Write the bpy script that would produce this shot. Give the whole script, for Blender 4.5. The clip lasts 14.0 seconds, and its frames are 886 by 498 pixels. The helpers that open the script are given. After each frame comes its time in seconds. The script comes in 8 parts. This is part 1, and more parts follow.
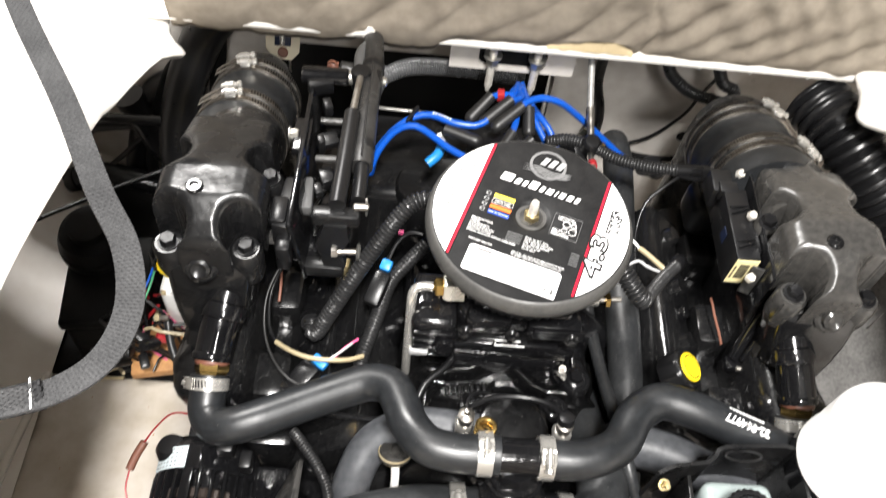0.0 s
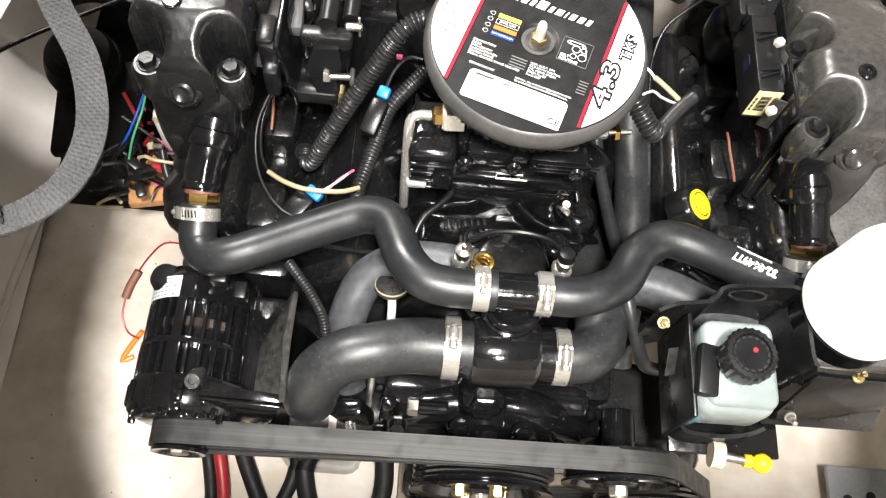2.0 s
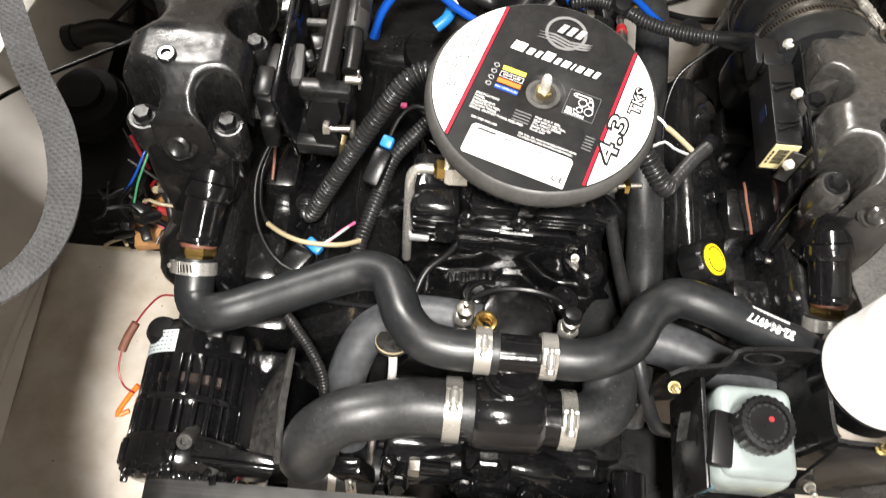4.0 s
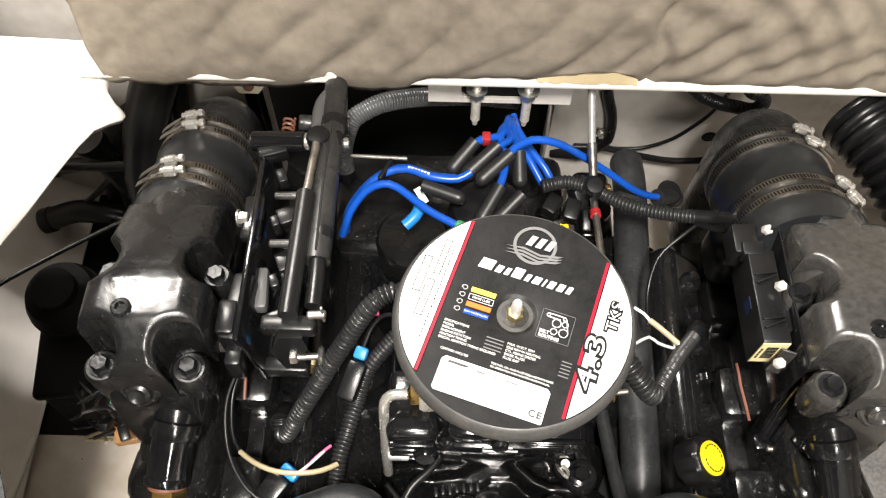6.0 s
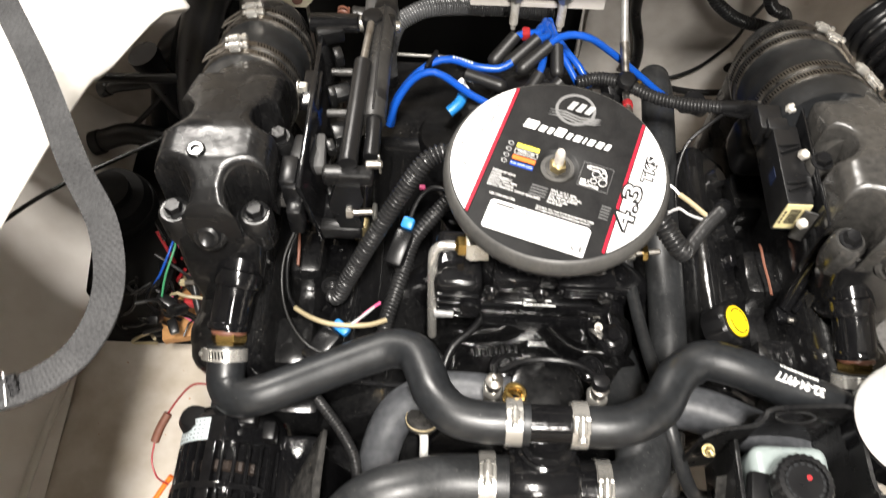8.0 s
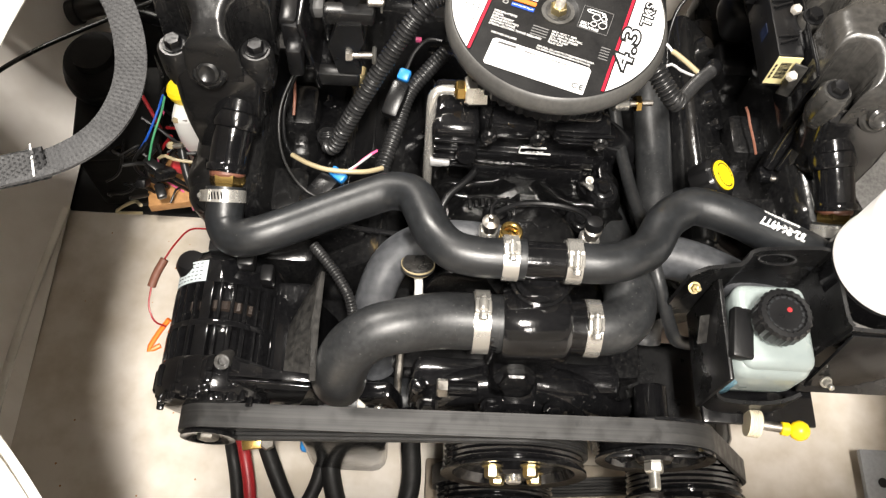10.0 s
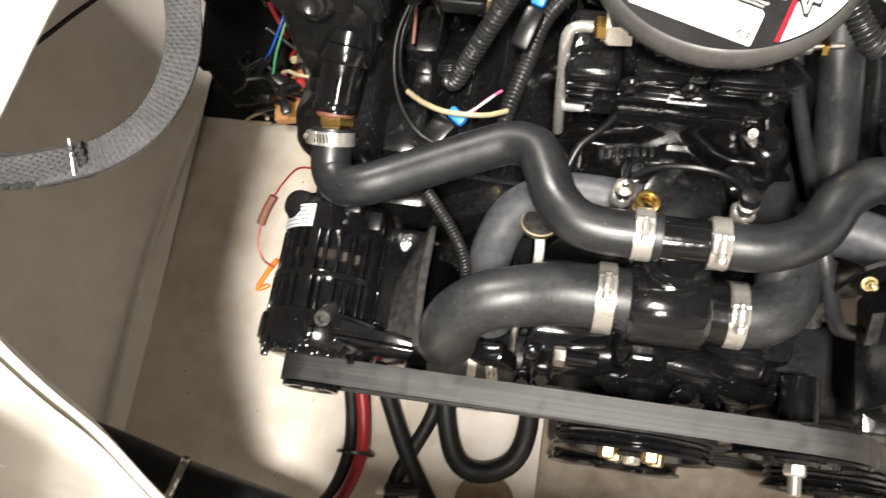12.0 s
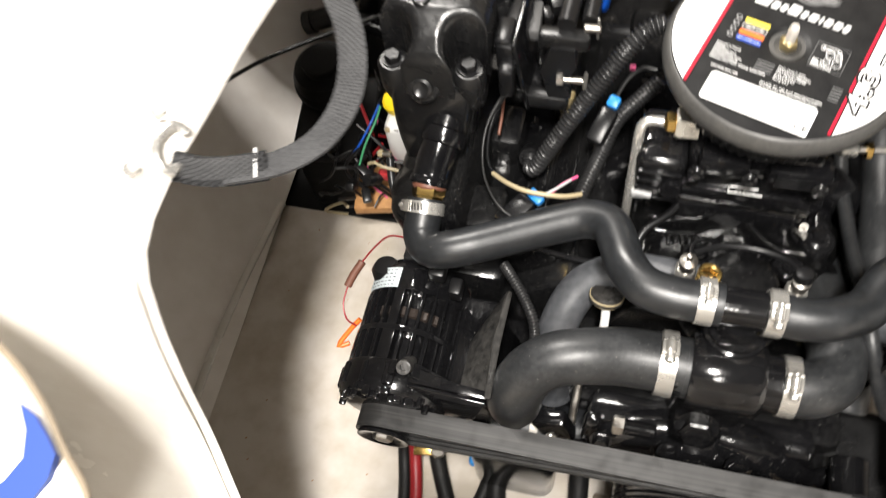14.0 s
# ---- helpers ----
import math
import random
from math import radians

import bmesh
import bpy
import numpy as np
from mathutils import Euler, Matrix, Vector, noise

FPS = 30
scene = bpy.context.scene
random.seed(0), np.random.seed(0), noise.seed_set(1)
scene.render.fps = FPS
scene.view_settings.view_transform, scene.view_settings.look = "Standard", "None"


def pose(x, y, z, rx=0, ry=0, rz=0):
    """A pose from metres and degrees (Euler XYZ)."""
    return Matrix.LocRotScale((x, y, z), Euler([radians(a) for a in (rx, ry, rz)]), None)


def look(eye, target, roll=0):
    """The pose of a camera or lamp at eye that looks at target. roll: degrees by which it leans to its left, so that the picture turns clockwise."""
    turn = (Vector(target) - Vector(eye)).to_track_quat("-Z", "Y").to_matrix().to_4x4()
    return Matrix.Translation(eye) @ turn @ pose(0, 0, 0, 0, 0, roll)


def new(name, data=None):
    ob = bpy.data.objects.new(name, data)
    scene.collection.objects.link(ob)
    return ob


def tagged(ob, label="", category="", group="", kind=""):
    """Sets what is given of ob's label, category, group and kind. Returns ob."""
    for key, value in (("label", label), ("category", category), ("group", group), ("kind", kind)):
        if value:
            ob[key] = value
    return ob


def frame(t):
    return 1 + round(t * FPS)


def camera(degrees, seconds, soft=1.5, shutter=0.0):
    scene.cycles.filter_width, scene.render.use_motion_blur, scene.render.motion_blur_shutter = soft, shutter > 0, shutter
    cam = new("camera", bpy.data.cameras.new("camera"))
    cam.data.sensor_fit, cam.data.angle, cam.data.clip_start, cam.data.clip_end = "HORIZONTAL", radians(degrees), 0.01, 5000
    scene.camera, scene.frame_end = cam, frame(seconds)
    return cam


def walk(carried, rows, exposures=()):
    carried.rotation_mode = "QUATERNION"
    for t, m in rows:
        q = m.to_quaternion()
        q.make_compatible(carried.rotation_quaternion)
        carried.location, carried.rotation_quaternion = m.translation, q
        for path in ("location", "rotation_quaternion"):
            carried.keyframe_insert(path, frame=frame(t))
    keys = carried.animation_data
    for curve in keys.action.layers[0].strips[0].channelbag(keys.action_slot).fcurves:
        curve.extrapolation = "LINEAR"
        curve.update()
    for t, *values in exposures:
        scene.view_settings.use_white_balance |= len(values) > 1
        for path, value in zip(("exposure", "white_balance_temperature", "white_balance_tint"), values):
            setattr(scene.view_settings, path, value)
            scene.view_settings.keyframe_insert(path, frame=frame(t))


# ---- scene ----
cam = camera(56.5, 14.0, 1.2, 0.5)
PATH = [
    (0, (-0.129, -0.515, 1.434), (-0.03, 0.626, -0.206), 8.6),
    (0.5, (-0.132, -0.499, 1.439), (-0.054, 0.469, -0.309), 7.4),
    (1, (-0.114, -0.511, 1.429), (-0.037, 0.367, -0.366), 5.9),
    (1.5, (-0.114, -0.51, 1.412), (-0.016, 0.323, -0.404), 8.6),
    (2, (-0.109, -0.498, 1.397), (-0.015, 0.296, -0.436), 11.0),
    (2.2, (-0.107, -0.498, 1.388), (-0.024, 0.299, -0.444), 11.0),
    (4.3, (-0.085, -0.428, 1.387), (-0.076, 0.429, -0.42), 5.7),
    (4.5, (-0.083, -0.407, 1.396), (-0.087, 0.506, -0.383), 4.9),
    (5, (-0.071, -0.336, 1.406), (-0.062, 0.612, -0.356), 4.5),
    (5.5, (-0.062, -0.313, 1.421), (-0.049, 0.637, -0.339), 3.0),
    (6, (-0.062, -0.306, 1.423), (-0.064, 0.681, -0.316), 1.3),
    (6.5, (-0.074, -0.349, 1.402), (-0.092, 0.646, -0.333), 0.8),
    (7, (-0.085, -0.366, 1.403), (-0.119, 0.639, -0.326), 1.0),
    (7.5, (-0.093, -0.405, 1.403), (-0.139, 0.619, -0.314), 0.5),
    (8, (-0.096, -0.469, 1.398), (-0.117, 0.547, -0.324), 1.3),
    (8.5, (-0.096, -0.52, 1.388), (-0.062, 0.455, -0.358), 4.7),
    (8.7, (-0.096, -0.533, 1.388), (-0.051, 0.427, -0.366), 5.7),
    (10.8, (-0.141, -0.557, 1.358), (-0.061, 0.277, -0.458), 7.8),
    (11, (-0.137, -0.546, 1.357), (-0.08, 0.282, -0.464), 6.2),
    (11.5, (-0.103, -0.499, 1.33), (-0.153, 0.272, -0.515), -0.5),
    (12, (-0.098, -0.437, 1.316), (-0.375, 0.106, -0.588), -18.8),
    (12.5, (-0.093, -0.42, 1.321), (-0.467, 0.047, -0.587), -31.2),
    (13, (-0.078, -0.415, 1.3), (-0.568, 0.023, -0.588), -43.5),
    (13.5, (-0.075, -0.43, 1.309), (-0.583, 0.123, -0.544), -36.9),
    (14, (-0.126, -0.548, 1.369), (-0.513, 0.298, -0.401), -12.5),
]
walk(cam, [(t, look(eye, target, roll)) for t, eye, target, roll in PATH], [(0.0, 0.1, 6250, 10), (2.0, 0.3, 6350, 10), (4.3, -0.02, 6480, 10), (6.0, -0.06, 6550, 10), (8.7, 0.0, 6480, 10), (10.8, 0.02, 6650, 10), (13.0, 0.16, 6600, 10), (13.5, 0.12, 6550, 10), (14.0, -0.12, 6450, 10)])

# ---------- world, lamps, exposure ----------
world = bpy.data.worlds.new("workshop_air")
world.use_nodes = True
world.node_tree.nodes["Background"].inputs[0].default_value = (0.9, 0.95, 1.0, 1)
world.node_tree.nodes["Background"].inputs[1].default_value = 0.032
scene.world = world
scene.view_settings.exposure = 0.0


def area_lamp(name, eye, target, sx, sy, watts, colour=(1, 0.95, 0.885)):
    data = bpy.data.lights.new(name, "AREA")
    data.shape, data.size, data.size_y, data.energy, data.color = "RECTANGLE", sx, sy, watts, colour
    ob = new(name, data)
    ob.matrix_world = look(eye, target)
    return ob


area_lamp("overhead_light", (0.0, -0.98, 3.0), (0.0, -0.98, 0), 0.22, 0.5, 175)
area_lamp("overhead_light", (-1.12, 1.27, 3.0), (-1.12, 1.27, 0), 0.95, 0.4, 155)
# fill light added from the front to brighten transom and foam
area_lamp("overhead_light", (0.25, -2.3, 3.0), (0.25, -2.3, 0), 0.3, 1.2, 85)


# ---------- materials ----------
def material(name, colour, rough=0.5, metal=0.0, coat=0.0, grain=0.0, scale=40.0, bump=0.0, bump_scale=200.0,
             colour2=None, mix_scale=8.0, rough_var=0.0, spec=0.5, island=0.0, alpha=0.0, sub=0.0, flecks=0.0):
    m = bpy.data.materials.new(name)
    m.use_nodes = True
    nt = m.node_tree
    b = nt.nodes["Principled BSDF"]
    b.inputs["Base Color"].default_value = (*colour, 1)
    b.inputs["Roughness"].default_value = rough
    b.inputs["Metallic"].default_value = metal
    b.inputs["Coat Weight"].default_value = coat
    b.inputs["Coat Roughness"].default_value = 0.08
    b.inputs["Specular IOR Level"].default_value = spec
    if alpha:
        b.inputs["Transmission Weight"].default_value = alpha
    if sub:
        b.inputs["Subsurface Weight"].default_value = sub
        b.inputs["Subsurface Radius"].default_value = (0.02, 0.02, 0.02)
    geo = nt.nodes.new("ShaderNodeNewGeometry")

    def noise_node(s, detail=4.0):
        n = nt.nodes.new("ShaderNodeTexNoise")
        n.inputs["Scale"].default_value, n.inputs["Detail"].default_value = s, detail
        nt.links.new(geo.outputs["Position"], n.inputs["Vector"])
        return n

    if colour2 is not None:
        n1, n2 = noise_node(mix_scale, 6.0), noise_node(scale, 3.0)
        add = nt.nodes.new("ShaderNodeMath")
        add.operation = "MULTIPLY_ADD"
        add.inputs[1].default_value = 0.55
        nt.links.new(n2.outputs[0], add.inputs[0])
        half = nt.nodes.new("ShaderNodeMath")
        half.operation = "MULTIPLY"
        half.inputs[1].default_value = 0.5
        nt.links.new(n1.outputs[0], half.inputs[0])
        nt.links.new(half.outputs[0], add.inputs[2])
        ramp = nt.nodes.new("ShaderNodeValToRGB")
        ramp.color_ramp.elements[0].position, ramp.color_ramp.elements[1].position = 0.42, 0.68
        ramp.color_ramp.elements[0].color, ramp.color_ramp.elements[1].color = (*colour, 1), (*colour2, 1)
        nt.links.new(add.outputs[0], ramp.inputs[0])
        nt.links.new(ramp.outputs[0], b.inputs["Base Color"])
    if flecks:
        n5 = noise_node(430.0, 1.0)
        r5 = nt.nodes.new("ShaderNodeMapRange")
        r5.inputs[1].default_value, r5.inputs[2].default_value = 1.0 - flecks, 1.02 - flecks
        nt.links.new(n5.outputs[0], r5.inputs[0])
        mx = nt.nodes.new("ShaderNodeMix")
        mx.data_type = "RGBA"
        mx.inputs[6].default_value, mx.inputs[7].default_value = (*colour, 1), (0.1, 0.097, 0.09, 1)
        if colour2 is not None:
            nt.links.new(ramp.outputs[0], mx.inputs[6])
        nt.links.new(r5.outputs[0], mx.inputs[0])
        nt.links.new(mx.outputs[2], b.inputs["Base Color"])
    if rough_var:
        n3 = noise_node(mix_scale * 2.3, 5.0)
        mr = nt.nodes.new("ShaderNodeMapRange")
        mr.inputs[1].default_value, mr.inputs[2].default_value = 0.3, 0.7
        mr.inputs[3].default_value, mr.inputs[4].default_value = max(0.02, rough - rough_var), min(1, rough + rough_var)
        nt.links.new(n3.outputs[0], mr.inputs[0])
        nt.links.new(mr.outputs[0], b.inputs["Roughness"])
    if bump:
        n4 = noise_node(bump_scale, 3.0)
        bp = nt.nodes.new("ShaderNodeBump")
        bp.inputs["Strength"].default_value, bp.inputs["Distance"].default_value = bump, 0.002
        nt.links.new(n4.outputs[0], bp.inputs["Height"])
        nt.links.new(bp.outputs[0], b.inputs["Normal"])
    return m


M = {
    "enamel": material("black_enamel", (0.0035, 0.0035, 0.004), 0.13, rough_var=0.08, bump=0.14, bump_scale=90, colour2=(0.008, 0.008, 0.0085), mix_scale=14, scale=300, flecks=0.24),
    "cast": material("black_cast_enamel", (0.0035, 0.0035, 0.004), 0.17, rough_var=0.09, bump=0.1, bump_scale=130, colour2=(0.011, 0.011, 0.011), mix_scale=11, scale=240, flecks=0.255),
    # dust, plus the grey ceiling reflection painted into the base
    "dust_and_sheen": material("dusted_enamel_with_sheen", (0.024, 0.0233, 0.0222), 0.22, rough_var=0.1, bump=0.06, bump_scale=120, colour2=(0.045, 0.043, 0.04), mix_scale=7, scale=150),
    "rough_cast": material("rough_black_casting", (0.004, 0.004, 0.0045), 0.27, rough_var=0.1, bump=0.12, bump_scale=90, colour2=(0.012, 0.012, 0.012), mix_scale=13, scale=260, flecks=0.25),
    "dusty": material("dusty_black_enamel", (0.014, 0.0138, 0.0135), 0.36, rough_var=0.14, bump=0.35, bump_scale=160, colour2=(0.05, 0.048, 0.045), mix_scale=9, scale=130),
    "plastic": material("black_plastic", (0.006, 0.006, 0.0065), 0.33, rough_var=0.1, bump=0.06, bump_scale=400, spec=0.4),
    "rubber": material("black_rubber", (0.009, 0.0098, 0.0108), 0.38, rough_var=0.08, bump=0.06, bump_scale=300, flecks=0.225, colour2=(0.016, 0.0175, 0.0195), mix_scale=12, scale=160),
    "old_rubber": material("chalky_rubber", (0.0135, 0.0145, 0.0158), 0.4, rough_var=0.07, bump=0.05, bump_scale=300, flecks=0.265, colour2=(0.03, 0.031, 0.032), mix_scale=20, scale=220),
    # rubber whose pale blue-grey base holds the sheen of lit hoses
    "sheen_rubber": material("rubber_with_grey_sheen", (0.042, 0.0445, 0.049), 0.46, rough_var=0.06, bump=0.1, bump_scale=200, colour2=(0.08, 0.083, 0.09), mix_scale=10, scale=120),
    "belt": material("belt_rubber", (0.014, 0.014, 0.014), 0.42, rough_var=0.1, bump=0.03, bump_scale=700, colour2=(0.022, 0.0215, 0.021), mix_scale=30, scale=300),
    "loom": material("split_loom_plastic", (0.017, 0.017, 0.0175), 0.34, rough_var=0.08),
    "grey_loom": material("grey_loom_plastic", (0.075, 0.075, 0.075), 0.38, rough_var=0.08),
    "grey_casing": material("worn_grey_cable_casing", (0.014, 0.014, 0.014), 0.32, rough_var=0.1, bump=0.1, bump_scale=120, colour2=(0.03, 0.029, 0.028), mix_scale=14, scale=160),
    "grey_metal": material("dull_grey_tube", (0.34, 0.335, 0.32), 0.4, metal=0.3, rough_var=0.1, colour2=(0.25, 0.245, 0.235), mix_scale=20, scale=160),
    "flecked": material("salt_flecked_rubber", (0.012, 0.0122, 0.0125), 0.28, rough_var=0.12, bump=0.3, bump_scale=170, flecks=0.3, colour2=(0.034, 0.033, 0.031), mix_scale=9, scale=150),
    "conduit": material("dark_grey_conduit", (0.07, 0.071, 0.073), 0.27, rough_var=0.08),
    "bolt_black": material("painted_bolt", (0.005, 0.005, 0.0055), 0.34, spec=0.3, rough_var=0.1, bump=0.3, bump_scale=200),
    "matte": material("matte_black_jacket", (0.006, 0.006, 0.0062), 0.55, spec=0.25, rough_var=0.1, colour2=(0.011, 0.0108, 0.0105), mix_scale=25, scale=200),
    "steel": material("stainless_steel", (0.56, 0.545, 0.51), 0.26, metal=0.75, rough_var=0.1, bump=0.05, bump_scale=300),
    "stud_metal": material("weathered_zinc", (0.72, 0.7, 0.65), 0.38, metal=0.4, rough_var=0.1, colour2=(0.5, 0.46, 0.4), mix_scale=60, scale=300),
    "dull_steel": material("dull_steel", (0.42, 0.4, 0.37), 0.4, metal=1.0, rough_var=0.12, colour2=(0.3, 0.28, 0.25), mix_scale=40, scale=300),
    "band": material("clamp_band_steel", (0.3, 0.285, 0.26), 0.36, metal=1.0, rough_var=0.12, colour2=(0.18, 0.15, 0.12), mix_scale=60, scale=300),
    "zinc": material("bright_zinc", (0.58, 0.57, 0.53), 0.3, metal=0.9, rough_var=0.1),
    "brass": material("brass", (0.62, 0.42, 0.14), 0.26, metal=1.0, rough_var=0.1),
    "yellow_zinc": material("yellow_zinc", (0.7, 0.58, 0.32), 0.3, metal=1.0, rough_var=0.1),
    "rust_stain": material("rusty_bilge_stain", (0.17, 0.115, 0.07), 0.6, bump=0.2, bump_scale=80, rough_var=0.1, colour2=(0.1, 0.062, 0.036), mix_scale=18, scale=80),
    "old_copper": material("old_copper", (0.03, 0.022, 0.018), 0.45, metal=0.3, bump=0.3, bump_scale=300),
    "copper": material("copper_sealant", (0.15, 0.06, 0.038), 0.5, rough_var=0.1, bump=0.3, bump_scale=200),
    "gelcoat": material("white_gelcoat", (0.78, 0.76, 0.72), 0.22, rough_var=0.08, colour2=(0.7, 0.67, 0.62), mix_scale=4, scale=30),
    "bilge": material("bilge_paint", (0.6, 0.555, 0.5), 0.42, rough_var=0.12, bump=0.18, bump_scale=60, colour2=(0.44, 0.385, 0.31), mix_scale=5, scale=26),
    # rust stains, plus the shade under belt and deck darkened into the base
    "stained_shaded_pad": material("rust_stains_and_shade_pad", (0.3, 0.26, 0.21), 0.5, rough_var=0.1, bump=0.15, bump_scale=60, colour2=(0.16, 0.122, 0.085), mix_scale=9, scale=40),
    "hull": material("hull_inside_paint", (0.8, 0.765, 0.725), 0.42, rough_var=0.12, bump=0.2, bump_scale=50, colour2=(0.71, 0.665, 0.615), mix_scale=6, scale=22),
    "transom": material("transom_paint", (0.62, 0.59, 0.55), 0.35, rough_var=0.1, bump=0.15, bump_scale=40, colour2=(0.5, 0.46, 0.42), mix_scale=7, scale=40),
    "foam": material("grey_foam", (0.235, 0.205, 0.165), 0.95, bump=0.35, bump_scale=900, colour2=(0.175, 0.15, 0.12), mix_scale=8, scale=60, spec=0.1),
    "foam_core": material("torn_yellow_foam", (0.42, 0.34, 0.21), 0.9, bump=0.4, bump_scale=500, spec=0.1),
    "carpet": material("grey_felt", (0.17, 0.165, 0.16), 0.95, bump=0.5, bump_scale=700, colour2=(0.1, 0.098, 0.095), mix_scale=25, scale=200, spec=0.1),
    "webbing": material("grey_webbing", (0.034, 0.034, 0.035), 0.75, bump=0.5, bump_scale=500, colour2=(0.06, 0.06, 0.061), mix_scale=30, scale=500, spec=0.2),
    "dark_webbing": material("dark_webbing", (0.025, 0.025, 0.026), 0.8, bump=0.3, bump_scale=800, spec=0.2),
    "blue_wire": material("blue_silicone", (0.006, 0.075, 0.42), 0.32, rough_var=0.06),
    "light_blue": material("light_blue_plastic", (0.02, 0.22, 0.6), 0.4),
    "boot": material("grey_rubber_boot", (0.0125, 0.0122, 0.0122), 0.45, rough_var=0.06),
    "red": material("red_plastic", (0.32, 0.018, 0.022), 0.4),
    "red_cable": material("red_cable_jacket", (0.26, 0.012, 0.016), 0.42),
    "orange": material("orange_plastic", (0.8, 0.16, 0.02), 0.4),
    "green": material("green_plastic", (0.05, 0.26, 0.12), 0.4),
    "pink": material("pink_wire", (0.7, 0.1, 0.25), 0.4),
    "tan_wire": material("tan_sleeve", (0.34, 0.28, 0.17), 0.4),
    "white_plastic": material("white_plastic", (0.75, 0.75, 0.73), 0.35),
    "clip_grey": material("grey_white_plastic", (0.4, 0.4, 0.4), 0.4),
    "filter_white": material("white_filter_paint", (0.85, 0.85, 0.84), 0.22),
    "reservoir": material("milky_plastic", (0.25, 0.29, 0.285), 0.3, rough_var=0.05, sub=0.15, colour2=(0.2, 0.235, 0.235), mix_scale=9, scale=40),
    "reservoir_oil": material("stained_milky_plastic", (0.1, 0.2, 0.26), 0.25, sub=0.2),
    "yellow": material("yellow_plastic", (0.86, 0.62, 0.012), 0.35),
    "label_dark": material("dark_grey_print", (0.05, 0.05, 0.05), 0.5),
    "label_black": material("black_label_film", (0.006, 0.006, 0.0065), 0.45, spec=0.25, rough_var=0.06, bump=0.05, bump_scale=500, colour2=(0.014, 0.014, 0.014), mix_scale=60, scale=900),
    "label_white": material("white_label_film", (0.8, 0.8, 0.79), 0.3, rough_var=0.05),
    "label_grey": material("grey_print", (0.16, 0.16, 0.16), 0.35),
    "label_silver": material("silver_print", (0.36, 0.36, 0.36), 0.4),
    "navy": material("dark_blue_mark", (0.003, 0.008, 0.03), 0.5),
    "beige_trim": material("beige_piping", (0.2, 0.16, 0.11), 0.6),
    "label_red": material("red_print", (0.36, 0.012, 0.03), 0.3),
    "label_blue": material("blue_print", (0.01, 0.06, 0.4), 0.3),
    "label_orange": material("orange_print", (0.75, 0.16, 0.03), 0.3),
    "label_yellow": material("yellow_print", (0.8, 0.68, 0.08), 0.3),
    "cream_plastic": material("cream_plastic", (0.62, 0.56, 0.42), 0.4, rough_var=0.08),
    "sticker": material("cream_sticker", (0.75, 0.66, 0.36), 0.4),
    "silver_label": material("silver_sticker", (0.5, 0.56, 0.58), 0.35),
    "rim": material("grey_rubber_rim", (0.05, 0.049, 0.047), 0.45, rough_var=0.08, colour2=(0.07, 0.068, 0.064), mix_scale=40, scale=300),
    "grey_paint": material("grey_plate_paint", (0.2, 0.205, 0.215), 0.5, rough_var=0.08, bump=0.05, colour2=(0.16, 0.165, 0.172), mix_scale=12, scale=200),
    "satin": material("satin_black_steel", (0.006, 0.006, 0.0065), 0.3, spec=0.35, rough_var=0.08, bump=0.08, bump_scale=120, colour2=(0.012, 0.012, 0.012), mix_scale=16, scale=260),
    "wood": material("plywood", (0.42, 0.22, 0.08), 0.6, colour2=(0.3, 0.14, 0.05), mix_scale=20, scale=120, bump=0.2),
    # black held darker than rubber, for the shade under the port deck
    "shaded_black": material("shade_darkened_black", (0.003, 0.003, 0.003), 0.6, spec=0.12, rough_var=0.1, colour2=(0.0055, 0.0053, 0.005), mix_scale=25, scale=200),
    # flat black for holes and recesses: their shade is put into the colour
    "void": material("recess_shade_black", (0.004, 0.004, 0.004), 0.7, spec=0.2),
    "room": material("workshop_wall_paint", (0.2, 0.2, 0.195), 0.8, colour2=(0.16, 0.16, 0.155), mix_scale=1, scale=10),
    "floor_room": material("workshop_concrete", (0.16, 0.16, 0.155), 0.7, colour2=(0.12, 0.12, 0.115), mix_scale=2, scale=20),
    "blue_vinyl": material("blue_vinyl", (0.03, 0.065, 0.26), 0.45),
}



def streaked_belt(m):
    """Fine wear lines along the belt, drawn out in x."""
    nt = m.node_tree
    b = nt.nodes["Principled BSDF"]
    geo = nt.nodes.new("ShaderNodeNewGeometry")
    mp = nt.nodes.new("ShaderNodeMapping")
    mp.inputs["Scale"].default_value = (3.0, 620.0, 3.0)
    n = nt.nodes.new("ShaderNodeTexNoise")
    n.inputs["Scale"].default_value, n.inputs["Detail"].default_value = 1.0, 3.0
    ramp = nt.nodes.new("ShaderNodeValToRGB")
    ramp.color_ramp.elements[0].position, ramp.color_ramp.elements[1].position = 0.38, 0.72
    ramp.color_ramp.elements[0].color, ramp.color_ramp.elements[1].color = (0.013, 0.013, 0.013, 1), (0.034, 0.033, 0.032, 1)
    nt.links.new(geo.outputs["Position"], mp.inputs["Vector"])
    nt.links.new(mp.outputs["Vector"], n.inputs["Vector"])
    nt.links.new(n.outputs[0], ramp.inputs[0])
    nt.links.new(ramp.outputs[0], b.inputs["Base Color"])


streaked_belt(M["belt"])

# ---------- mesh helpers ----------
def finish(bm, angle=38):
    bmesh.ops.recalc_face_normals(bm, faces=bm.faces[:])
    me = bpy.data.meshes.new("mesh")
    for f in bm.faces:
        f.smooth = True
    bm.to_mesh(me)
    bm.free()
    me.set_sharp_from_angle(angle=radians(angle))
    return me


def thing(name, base, label, category, group="", kind=""):
    ob = new(name)
    ob.empty_display_size = 0.02
    ob.location = base
    return tagged(ob, label, category, group, kind)


